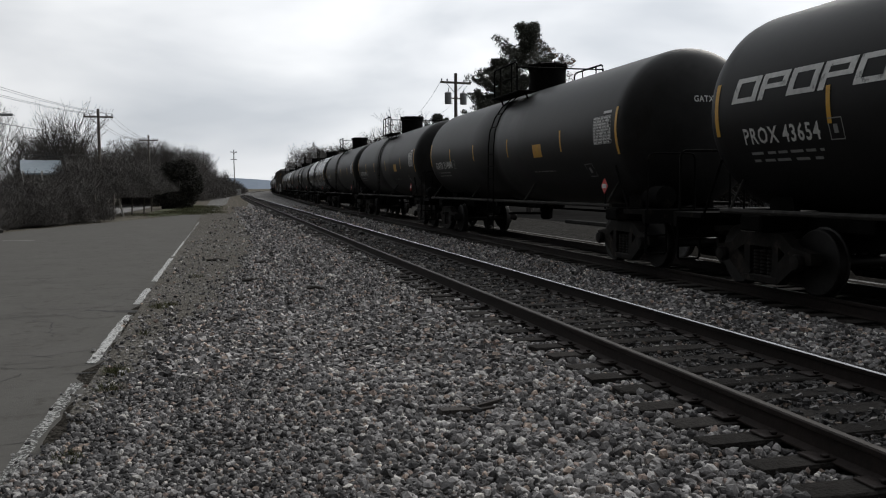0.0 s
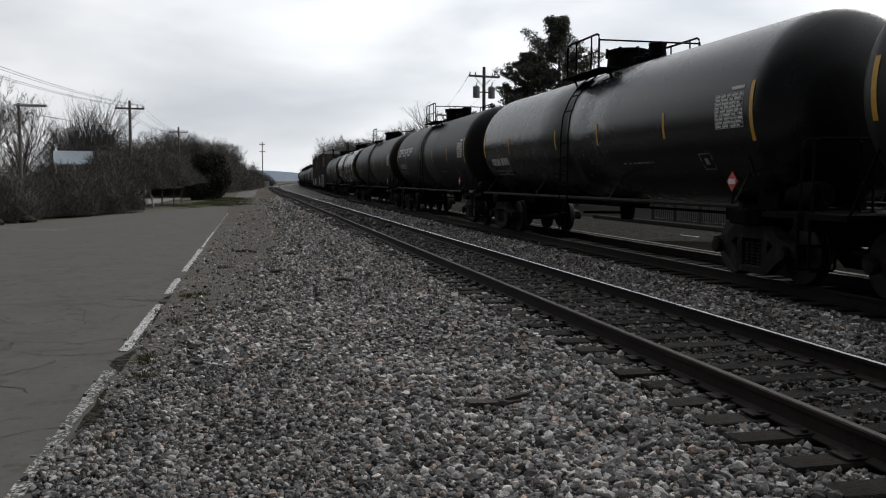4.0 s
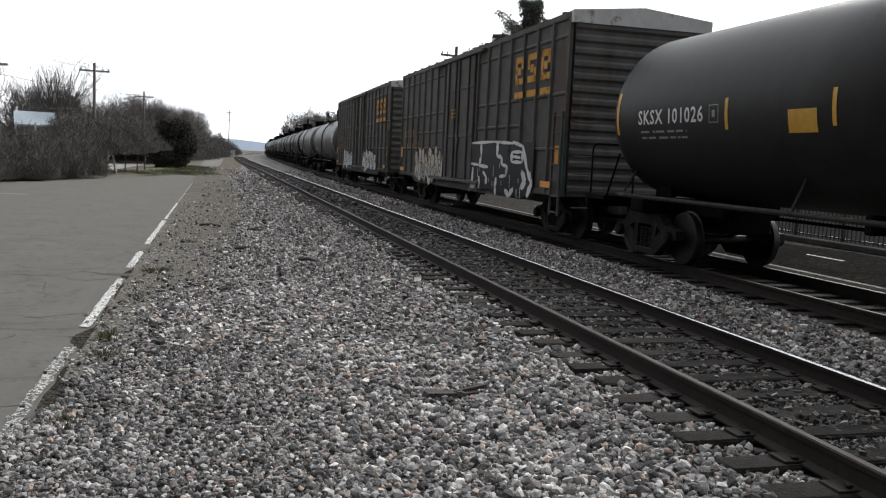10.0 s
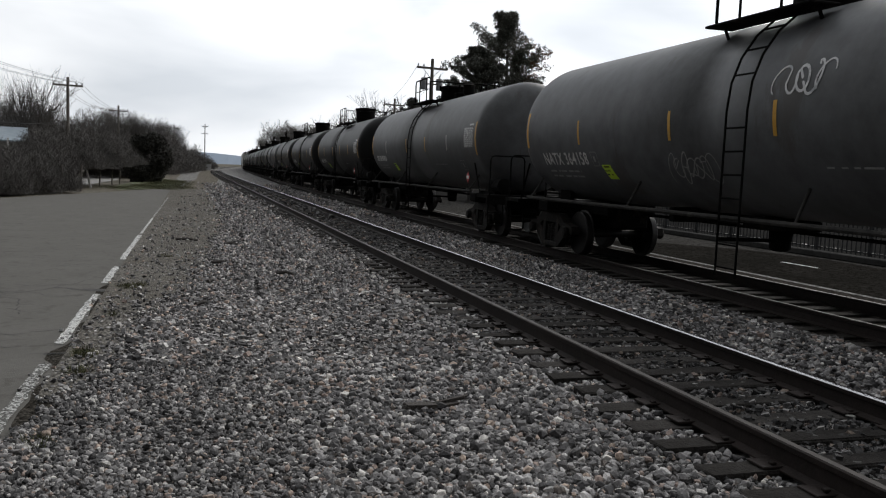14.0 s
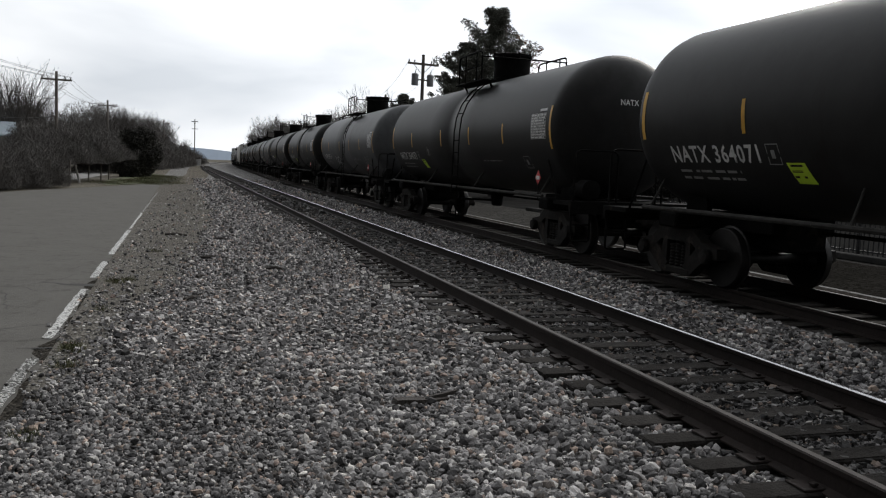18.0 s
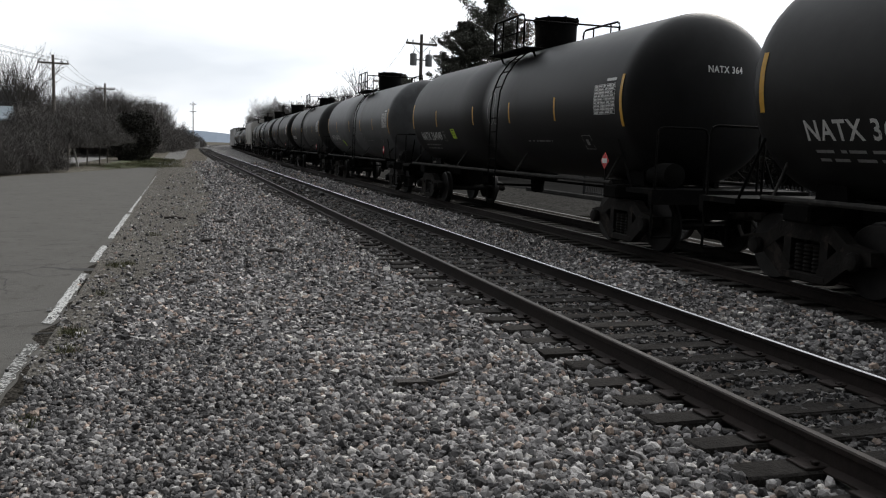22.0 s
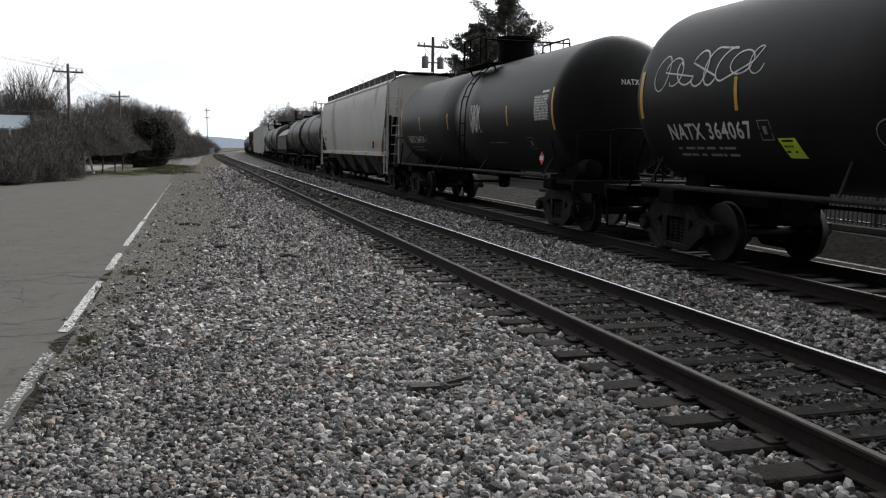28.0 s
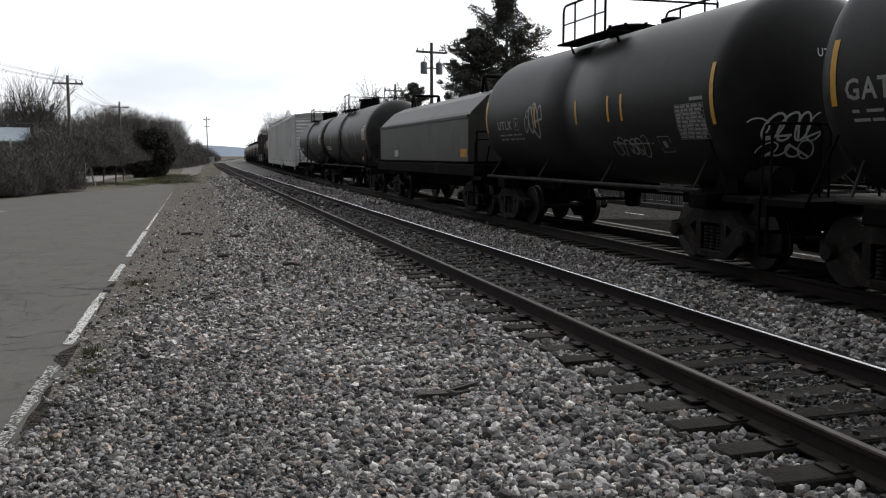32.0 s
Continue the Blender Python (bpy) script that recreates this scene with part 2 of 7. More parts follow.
M_BACKLOT = material("dark_back_lot", (0.014, 0.014, 0.0135), (0.030, 0.029, 0.028), 3.0, 0.95, bump=0.3, shine=0.0)
M_DIRT = ground_material("brown_dirt", 30.0, (0.150, 0.141, 0.128), (0.132, 0.121, 0.104))
M_ASPHALT = material("old_asphalt", (0.112, 0.107, 0.098), (0.138, 0.132, 0.122), 9.0, 0.92, bump=0.35, bump_scale=150.0, spots=((0.098, 0.094, 0.084), 0.2), shine=0.06, detail=14.0)
M_LINEFAINT = material("nearly_gone_line_paint", (0.42, 0.42, 0.40), (0.62, 0.62, 0.60), 100.0, 0.85, spots=((0.06, 0.058, 0.052), 0.62))
M_CRACK = material("asphalt_crack", (0.03, 0.03, 0.028), (0.06, 0.055, 0.05), 20.0, 0.95)
M_ROAD = material("road_asphalt", (0.20, 0.19, 0.18), (0.27, 0.26, 0.25), 4.0, 0.9)
M_LINE = material("worn_line_paint", (0.50, 0.50, 0.48), (0.72, 0.72, 0.70), 110.0, 0.8, spots=((0.07, 0.068, 0.06), 0.42))
M_TIE = material("tie_wood", (0.026, 0.024, 0.022), (0.078, 0.072, 0.067), 22.0, 0.92, bump=0.8, bump_scale=40.0, per_object=0.5, shine=0.05)
M_RAIL = material("rail_rust", (0.016, 0.0125, 0.011), (0.036, 0.027, 0.024), 18.0, 0.75, shine=0.2, metal=0.1, bump=0.2)
M_POLISH = material("polished_rail", (0.36, 0.36, 0.37), (0.5, 0.5, 0.51), 30.0, 0.22, metal=1.0, bump=0.05)
M_HEAD = material("dull_rail_head", (0.03, 0.025, 0.022), (0.055, 0.046, 0.042), 30.0, 0.6, metal=0.15, bump=0.05, shine=0.3)
M_TANK = material("tank_paint", (0.52, 0.51, 0.50), (1.0, 1.0, 1.0), 2.6, 0.46, bump=0.06, bump_scale=3.0, spots=((0.62, 0.58, 0.54), 0.16), streaks=0.8, own_colour=True, gloss_spread=0.10, shine=0.16)
M_TANKGLOSS = material("glossy_tank_paint", (0.6, 0.6, 0.6), (1.0, 1.0, 1.0), 2.6, 0.27, bump=0.04, bump_scale=3.0, streaks=0.8, own_colour=True, gloss_spread=0.06, shine=0.35)
M_FRAME = material("black_underframe", (0.004, 0.004, 0.004), (0.011, 0.0105, 0.010), 6.0, 0.82, bump=0.2, spots=((0.022, 0.019, 0.016), 0.15), shine=0.04)
M_DUSTY = material("dusty_steel", (0.022, 0.021, 0.020), (0.060, 0.057, 0.053), 7.0, 0.8, bump=0.15, spots=((0.09, 0.085, 0.078), 0.12), shine=0.1)
M_TRUCK = material("cast_steel_truck", (0.010, 0.0092, 0.0085), (0.030, 0.027, 0.0245), 9.0, 0.7, bump=0.35, spots=((0.045, 0.037, 0.032), 0.2), shine=0.1)
M_WHEEL = material("wheel_steel", (0.012, 0.011, 0.011), (0.032, 0.029, 0.027), 8.0, 0.5, metal=0.4, bump=0.15)
M_TREAD = material("wheel_tread", (0.4, 0.4, 0.4), (0.58, 0.58, 0.58), 14.0, 0.3, metal=1.0, bump=0.03)
M_WHITE = material("white_marking", (0.55, 0.55, 0.54), (0.82, 0.82, 0.80), 14.0, 0.6, bump=0, spots=((0.30, 0.30, 0.29), 0.14))
M_FADED = material("faded_marking", (0.22, 0.22, 0.21), (0.36, 0.36, 0.35), 14.0, 0.7, bump=0)
M_YELLOW = material("reflective_yellow", (0.55, 0.28, 0.02), (0.72, 0.40, 0.04), 10.0, 0.45, bump=0, spots=((0.45, 0.30, 0.12), 0.1))
M_PALE = material("faded_reflector", (0.42, 0.40, 0.36), (0.60, 0.58, 0.52), 10.0, 0.5, bump=0)
M_LIME = material("lime_label", (0.50, 0.72, 0.03), (0.62, 0.85, 0.06), 10.0, 0.5, bump=0)
M_RED = material("red_placard", (0.60, 0.05, 0.05), (0.75, 0.09, 0.08), 10.0, 0.5, bump=0)
M_TAPE = material("orange_tape", (0.66, 0.25, 0.012), (0.82, 0.34, 0.025), 10.0, 0.45, bump=0, spots=((0.45, 0.26, 0.10), 0.1))
M_ORANGE = material("faded_orange", (0.50, 0.24, 0.03), (0.70, 0.36, 0.06), 9.0, 0.7, bump=0, spots=((0.20, 0.12, 0.05), 0.3), shine=0.15)
M_RUSTTEXT = material("rust_lettering", (0.45, 0.22, 0.14), (0.58, 0.30, 0.2), 9.0, 0.7, bump=0)
M_BOX = material("boxcar_paint", (0.072, 0.069, 0.067), (0.138, 0.129, 0.123), 3.0, 0.7, bump=0.15, spots=((0.085, 0.070, 0.060), 0.16), streaks=0.7, shine=0.12)
# ballast colour darkened to hold the shade under and beside the train
M_BALLASTSHADE = ground_material("ballast_in_train_shade", 22.0, (0.040, 0.036, 0.033), (0.030, 0.027, 0.024))
M_BOXPALE = material("boxcar_pale", (0.80, 0.80, 0.79), (0.90, 0.90, 0.89), 2.0, 0.6, bump=0.1, spots=((0.48, 0.44, 0.41), 0.04), streaks=0.7)
M_GALV = material("galvanised_cap", (0.42, 0.42, 0.42), (0.58, 0.58, 0.57), 4.0, 0.55, bump=0.1, spots=((0.24, 0.2, 0.17), 0.25))
M_HOPPER = material("hopper_grey", (0.52, 0.508, 0.478), (0.65, 0.635, 0.60), 1.7, 0.6, bump=0.06, spots=((0.36, 0.34, 0.31), 0.2), streaks=0.85)
# dark grey for walkway and bays: bay grime plus underbody shade in the colour
M_HOPPERDARK = material("bay_shade_and_walkway_grey", (0.075, 0.073, 0.069), (0.14, 0.136, 0.129), 2.2, 0.85, bump=0.1, spots=((0.035, 0.034, 0.032), 0.35), streaks=0.5, shine=0.1)
M_GRAFFITI = material("spray_white", (0.62, 0.62, 0.62), (0.80, 0.80, 0.80), 7.0, 0.6, bump=0, spots=((0.42, 0.43, 0.44), 0.2), shine=0.15)
M_SPRAYBLACK = material("spray_black", (0.006, 0.006, 0.007), (0.014, 0.014, 0.016), 7.0, 0.55, bump=0, shine=0.15)
M_SPRAYCREAM = material("spray_cream", (0.50, 0.44, 0.36), (0.68, 0.62, 0.54), 7.0, 0.6, bump=0, shine=0.15)
M_SPRAYBLUE = material("spray_blue", (0.25, 0.36, 0.42), (0.36, 0.48, 0.55), 7.0, 0.6, bump=0, shine=0.15)
M_TEAL = material("teal_edge", (0.03, 0.11, 0.12), (0.05, 0.17, 0.18), 7.0, 0.6, bump=0)
M_POLE = material("weathered_pole", (0.11, 0.097, 0.086), (0.21, 0.185, 0.165), 12.0, 0.9, bump=0.5)
M_WIRE = material("cable", (0.02, 0.02, 0.02), (0.05, 0.05, 0.05), 5.0, 0.6, bump=0)
M_CAN = material("transformer_grey", (0.24, 0.25, 0.26), (0.36, 0.37, 0.38), 5.0, 0.5, bump=0.1)
M_BARK = material("bark", (0.060, 0.055, 0.051), (0.125, 0.115, 0.107), 9.0, 0.95, bump=0.6, per_object=0.3)
M_CROWN = material("bare_crown", (0.120, 0.112, 0.105), (0.21, 0.197, 0.186), 2.0, 0.95, bump=0, per_object=0.35, shine=0.1)
M_TWIG = material("twigs", (0.115, 0.107, 0.100), (0.20, 0.188, 0.177), 1.2, 0.95, bump=0, per_island=True, per_object=0.35, shine=0.1)
M_NEEDLE = material("pine_needles", (0.098, 0.102, 0.084), (0.15, 0.152, 0.126), 3.0, 0.8, bump=0, per_island=True, per_object=0.35)
M_SOIL = ground_material("dark_soil", 30.0, (0.05, 0.046, 0.04), (0.035, 0.031, 0.026))
M_NEEDLEDRY = material("dry_needles", (0.15, 0.075, 0.035), (0.26, 0.14, 0.07), 3.0, 0.85, bump=0, per_island=True)
M_TWIGDARK = material("dark_twigs", (0.016, 0.015, 0.013), (0.036, 0.033, 0.029), 1.2, 0.95, bump=0, per_island=True, shine=0.1)
M_CEDAR = material("cedar_foliage", (0.026, 0.0245, 0.019), (0.050, 0.046, 0.036), 3.0, 0.9, bump=0, per_island=True)
M_GRASS = material("winter_grass", (0.07, 0.085, 0.03), (0.16, 0.15, 0.075), 2.5, 0.95, bump=0, per_island=True)
M_GRASSGROUND = material("grass_ground", (0.062, 0.080, 0.030), (0.115, 0.118, 0.058), 3.0, 0.95, bump=0.5)
M_ROOF = material("metal_roof", (0.245, 0.302, 0.346), (0.360, 0.418, 0.461), 3.0, 0.45, bump=0.1)
M_SIDING = material("house_siding", (0.16, 0.15, 0.14), (0.25, 0.24, 0.22), 3.0, 0.8, bump=0.2)
M_KERB = material("dirty_kerb", (0.040, 0.040, 0.039), (0.075, 0.073, 0.07), 6.0, 0.9, shine=0.0)
M_CABINET = material("signal_cabinet", (0.45, 0.45, 0.45), (0.58, 0.58, 0.57), 4.0, 0.5, bump=0.1)
M_HILL = material("hazy_hill", (0.20, 0.25, 0.32), (0.24, 0.29, 0.36), 0.02, 1.0, bump=0)
M_FENCE = material("iron_fence", (0.012, 0.012, 0.013), (0.025, 0.025, 0.026), 8.0, 0.5, bump=0.1)
M_WOODSCRAP = material("scrap_wood", (0.03, 0.026, 0.023), (0.075, 0.065, 0.057), 20.0, 0.95, bump=0.8)
M_POSTWHITE = material("white_post", (0.55, 0.54, 0.52), (0.7, 0.69, 0.66), 6.0, 0.8, bump=0.1)


# ---- mesh building ----
class Shape:
    """Collects corners and faces for one mesh."""

    def __init__(self):
        self.v, self.f = [], []

    def add(self, verts, faces):
        n = len(self.v)
        self.v.extend(tuple(p) for p in verts)
        self.f.extend(tuple(i + n for i in q) for q in faces)
        return self

    def box(self, x0, x1, y0, y1, z0, z1, c=0.0, m=None):
        """A block, its edges chamfered by c."""
        if c <= 0:
            vs = [(x, y, z) for x in (x0, x1) for y in (y0, y1) for z in (z0, z1)]
            fs = [(0, 1, 3, 2), (4, 6, 7, 5), (0, 4, 5, 1), (2, 3, 7, 6), (0, 2, 6, 4), (1, 5, 7, 3)]
        else:
            bm = bmesh.new()
            bmesh.ops.create_cube(bm, size=1.0)
            for p in bm.verts:
                p.co = Vector(((x0 + x1) / 2 + p.co.x * (x1 - x0), (y0 + y1) / 2 + p.co.y * (y1 - y0), (z0 + z1) / 2 + p.co.z * (z1 - z0)))
            bmesh.ops.bevel(bm, geom=bm.edges[:], offset=c, segments=1, affect="EDGES")
            bm.verts.index_update()
            vs = [tuple(p.co) for p in bm.verts]
            fs = [tuple(p.index for p in q.verts) for q in bm.faces]
            bm.free()
        if m is not None:
            vs = [tuple(m @ Vector(p)) for p in vs]
        return self.add(vs, fs)

    def tube(self, a, b, ra, rb=None, n=8, caps=True):
        rb = ra if rb is None else rb
        a, b = Vector(a), Vector(b)
        d = (b - a).normalized()
        u = d.orthogonal().normalized()
        w = d.cross(u)
        ring = [(math.cos(2 * math.pi * k / n), math.sin(2 * math.pi * k / n)) for k in range(n)]
        vs = [a + (u * c + w * s) * ra for c, s in ring] + [b + (u * c + w * s) * rb for c, s in ring]
        fs = [(k, (k + 1) % n, n + (k + 1) % n, n + k) for k in range(n)]
        if caps:
            fs += [tuple(range(n - 1, -1, -1)), tuple(range(n, 2 * n))]
        return self.add(vs, fs)

    def pipe(self, points, r, n=6):
        for a, b in zip(points, points[1:]):
            self.tube(a, b, r, n=n)
        return self

    def lathe(self, profile, axis, at=(0, 0, 0), n=24):
        """Turns (along, radius) pairs round the axis x, y or z."""
        vs, fs = [], []
        for s, r in profile:
            for k in range(n):
                c, q = r * math.cos(2 * math.pi * k / n), r * math.sin(2 * math.pi * k / n)
                p = {"x": (s, c, q), "y": (c, s, q), "z": (c, q, s)}[axis]
                vs.append((p[0] + at[0], p[1] + at[1], p[2] + at[2]))
        for i in range(len(profile) - 1):
            for k in range(n):
                a, b = i * n + k, i * n + (k + 1) % n
                fs.append((a, b, b + n, a + n))
        fs.append(tuple(range(n)))
        fs.append(tuple(range((len(profile) - 1) * n, len(profile) * n)))
        return self.add(vs, fs)

    def prism(self, outline, axis, lo, hi):
        """Extrudes a closed outline of pairs along the axis."""
        n = len(outline)
        place = {"x": lambda p, s: (s, p[0], p[1]), "y": lambda p, s: (p[0], s, p[1]), "z": lambda p, s: (p[0], p[1], s)}[axis]
        vs = [place(p, lo) for p in outline] + [place(p, hi) for p in outline]
        fs = [(k, (k + 1) % n, n + (k + 1) % n, n + k) for k in range(n)] + [tuple(range(n - 1, -1, -1)), tuple(range(n, 2 * n))]
        return self.add(vs, fs)

    def sweep_round(self, points, r, n=5):
        """One unbroken round tube through points."""
        pts = [Vector(p) for p in points]
        vs, fs = [], []
        for i, p in enumerate(pts):
            d = (pts[min(i + 1, len(pts) - 1)] - pts[max(i - 1, 0)]).normalized()
            u = d.cross(Vector((0.13, 0.21, 0.97))).normalized()
            w = d.cross(u)
            vs += [p + (u * math.cos(2 * math.pi * k / n) + w * math.sin(2 * math.pi * k / n)) * r for k in range(n)]
        for i in range(len(pts) - 1):
            fs += [(i * n + k, i * n + (k + 1) % n, (i + 1) * n + (k + 1) % n, (i + 1) * n + k) for k in range(n)]
        fs += [tuple(range(n)), tuple(range(len(vs) - n, len(vs)))]
        return self.add(vs, fs)

    def mesh(self, name, mat, smooth=False):
        me = bpy.data.meshes.new(name)
        me.from_pydata(self.v, [], self.f)
        bm = bmesh.new()
        bm.from_mesh(me)
        bmesh.ops.recalc_face_normals(bm, faces=bm.faces)
        bm.to_mesh(me)
        bm.free()
        me.materials.append(mat)
        if smooth:
            me.shade_smooth()
            me.set_sharp_from_angle(angle=radians(35))
        return me


def part(name, me, parent, at=None, label=""):
    """Hangs a mesh under a thing or under a part, at a pose in its space."""
    ob = new(name, me)
    ob.parent = parent
    if at is not None:
        ob.matrix_basis = at
    return tagged(ob, label, kind="stuff" if name in ("small_print", "data_panel") else "")


def thing(name, label, category, at=None, group="", me=None):
    ob = new(name, me)
    if at is not None:
        ob.matrix_basis = at
    if me is None:
        ob.empty_display_size = 0.2
    return tagged(ob, label, category, group)


def setting(name, me, label="", at=None):
    ob = new(name, me)
    if at is not None:
        ob.matrix_basis = at
    return tagged(ob, label or name.replace("_", " "), kind="structure")


def fast_mesh(name, verts, faces, mat, sides):
    """A big mesh from arrays, all faces with the same number of sides."""
    me = bpy.data.meshes.new(name)
    n, k = len(verts), len(faces)
    me.vertices.add(n)
    me.vertices.foreach_set("co", np.asarray(verts, np.float32).ravel())
    me.loops.add(k * sides)
    me.loops.foreach_set("vertex_index", np.asarray(faces, np.int32).ravel())
    me.polygons.add(k)
    me.polygons.foreach_set("loop_start", np.arange(0, k * sides, sides, dtype=np.int32))
    me.polygons.foreach_set("loop_total", np.full(k, sides, np.int32))
    me.update(calc_edges=True)
    me.shade_flat()
    me.materials.append(mat)
    return me


cache = {}


def once(key, make):
    if key not in cache:
        cache[key] = make()
    return cache[key]


# ---- ground, parking lot, tracks ----
def sheet(name, outline, z, mat, label, thick=0.0):
    s = Shape()
    n = len(outline)
    if thick:
        s.prism(outline, "z", z - thick, z)
    else:
        s.add([(x, y, z) for x, y in outline], [tuple(range(n))])
    return setting(name, s.mesh(name, mat), label)


sheet("ground", [(-2500, -2500), (2500, -2500), (2500, 2500), (-2500, 2500)], -0.05, M_VERGE, "bare dirt ground with stones and dead grass")

ys_track = [-460, -200, -60, -20, 0, 20, 40, 60, 80, 100, 120] + [120 + 10 * k for k in range(1, 34)]


ys_rail = [-460, -200, -60, -20, 0] + [5 * k for k in range(1, 24)] + ys_track[11:]


def strip(name, x0, x1, z, mat, label, ys=ys_track, ragged=0.0, left=bend, right=far_bend):
    rng = random.Random(len(name))
    s = Shape()
    vs = []
    for y in ys:
        vs += [(x0 + left(y) + rng.uniform(-ragged, ragged), y, z), (x1 + right(y), y, z)]
    s.add(vs, [(2 * k, 2 * k + 1, 2 * k + 3, 2 * k + 2) for k in range(len(ys) - 1)])
    return setting(name, s.mesh(name, mat), label)


strip("ballast_bed", -1.5, 11.3, -0.012, M_BALLAST, "bed of grey crushed stone ballast under both tracks")
# a dark sheet along the far track: the train's shade, set in colour
strip("far_track_bed", 7.46, 11.05, 0.006, M_BALLASTSHADE, "dark far-track ballast with shade under the train in its colour", [y * 2.0 for y in range(-60, 60)] + ys_track[11:], 0.08, far_bend)
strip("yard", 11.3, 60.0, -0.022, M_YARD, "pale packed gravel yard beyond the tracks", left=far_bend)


y_rng = random.Random(77)
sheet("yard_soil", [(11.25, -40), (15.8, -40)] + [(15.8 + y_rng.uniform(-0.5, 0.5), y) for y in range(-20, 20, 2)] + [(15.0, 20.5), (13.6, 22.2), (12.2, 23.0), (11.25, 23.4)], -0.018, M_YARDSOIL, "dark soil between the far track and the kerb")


# dark sheet added behind the fence to darken the view under the cars
sheet("back_lot", [(16.25, -60), (60, -60), (60, 90), (16.25, 90)], -0.016, M_BACKLOT, "dark flat ground beyond the fence")


def lot_edge_points():
    rng = random.Random(4)
    pts = [(edge_x(y) + 0.09 + rng.uniform(-0.05, 0.04) - (0.09 if abs(y - 13.1) < 0.5 or abs(y - 8.7) < 0.4 else 0.0), y) for y in np.arange(-20, 61, 0.3)]
    return pts + [(-1.7, 61.3), (-3.0, 57.0), (-5.0, 50.2), (-6.4, 46.1), (-8.6, 38.4), (-13.0, 24.0), (-27.0, -20.0)]


lot = sheet("parking_lot", lot_edge_points(), 0.0, M_ASPHALT, "old grey-tan asphalt parking lot with fine cracks and a broken edge", 0.035)


def ragged_bar(y0, y1, line, half, seed, z=0.009):
    """A painted line with bitten edges."""
    rng = random.Random(seed)
    n = max(2, int((y1 - y0) / 0.12))
    vs = []
    for k in range(n + 1):
        y = y0 + (y1 - y0) * k / n
        x = line if isinstance(line, (int, float)) else line(y)
        vs += [(x - half * rng.uniform(0.7, 1.1), y + rng.uniform(-0.02, 0.02), z), (x + half * rng.uniform(0.55, 1.1), y + rng.uniform(-0.02, 0.02), z)]
    return Shape().add(vs, [(2 * k, 2 * k + 1, 2 * k + 3, 2 * k + 2) for k in range(n)])


for k, (y0, y1) in enumerate([(-14.0, 1.5), (2.0, 8.25), (9.15, 12.5), (13.65, 15.75), (16.9, 22.4), (22.9, 29.4), (29.8, 36.0), (37.0, 46.0)]):
    half = 0.058 if y1 < 24 else 0.036
    part("edge_line", ragged_bar(y0, y1, edge_x, half, k).mesh("edge_line", M_LINE if 3 < y0 < 29 else M_LINEFAINT), lot, None, "worn white edge line")
for k, (x, y, length) in enumerate([(-8.1, 33.5, 2.4), (-6.2, 31.8, 2.0)]):
    bay = ragged_bar(0, length, 0, 0.05, 40 + k).mesh("bay_line", M_LINE)
    part("bay_line", bay, lot, pose(x, y, 0, 0, 0, 80), "faded bay line")


def crack(start, heading, length, seed, width=0.012):
    rng = random.Random(seed)
    p, a, pts = Vector((*start, 0.003)), heading, []
    while length > 0:
        pts.append(p.copy())
        step = rng.uniform(0.05, 0.16)
        a += rng.uniform(-0.7, 0.7)
        p = p + Vector((math.cos(a), math.sin(a), 0)) * step
        a += (heading - a) * 0.35
        length -= step
    vs, fs = [], []
    for k, q in enumerate(pts):
        d = (pts[min(k + 1, len(pts) - 1)] - pts[max(k - 1, 0)]).normalized()
        side = Vector((-d.y, d.x, 0)) * width * rng.uniform(0.3, 1.2)
        vs += [tuple(q - side), tuple(q + side)]
    return Shape().add(vs, [(2 * k, 2 * k + 1, 2 * k + 3, 2 * k + 2) for k in range(len(pts) - 1)])


crack_rng = random.Random(9)
for k in range(120):
    y = crack_rng.uniform(5, 36)
    x = crack_rng.uniform(-1.5 - y * 0.22, -1.35)
    part("crack", crack((x, y), crack_rng.choice([0.1, 1.5, 2.9, 0.8, 2.2]) + crack_rng.uniform(-0.3, 0.3), crack_rng.uniform(0.5, 2.2), k, crack_rng.uniform(0.004, 0.012)).mesh("crack", M_CRACK), lot)
for k, (x, y, a, l, w) in enumerate([(-1.9, 13.2, 0.05, 1.0, 0.05), (-2.3, 15.8, 0.0, 1.3, 0.02), (-1.5, 13.0, 0.0, 0.5, 0.09), (-1.35, 8.7, 0.1, 0.3, 0.06)]):
    part("pothole_crack", crack((x, y), a, l, 70 + k, w).mesh("pothole_crack", M_CRACK), lot)

# packed dirt beside the lot, a road and a grass verge beyond it
d_rng = random.Random(31)


def dirt_edge(y):
    """How far the packed dirt reaches from the lot into the gravel."""
    return -1.05 + 2.1 * min(1.0, max(0.0, (y - 6.5) / 20.0)) ** 0.7


dirt_right = [(dirt_edge(y) + d_rng.uniform(-0.15, 0.15), y) for y in np.arange(7.0, 62, 0.5)]
soil = [(edge_x(y) + 0.30 + 0.16 * math.sin(y * 2.3) + d_rng.uniform(-0.08, 0.08), y) for y in np.arange(3, 15, 0.3)]
sheet("edge_soil", [(-1.3, 15.0), (-1.3, 9.0), (-1.5, 3.0), *soil], -0.004, M_SOIL, "dark soil along the broken edge of the lot")
sheet("dirt_strip", [(-1.16, 7.0), *dirt_right, (-0.6, 62.5), (-1.3, 61.0)], 0.004, M_DIRT, "packed brown dirt strip along the lot")
sheet("road", [(-8.4, 52), (-7.0, 68), (-6.5, 84), (-7.6, 104), (-10.5, 104), (-11, 84), (-13, 68), (-20, 58), (-50, 30), (-50, 22), (-20, 46), (-12, 50)], -0.028, M_ROAD, "pale asphalt road behind the trees")
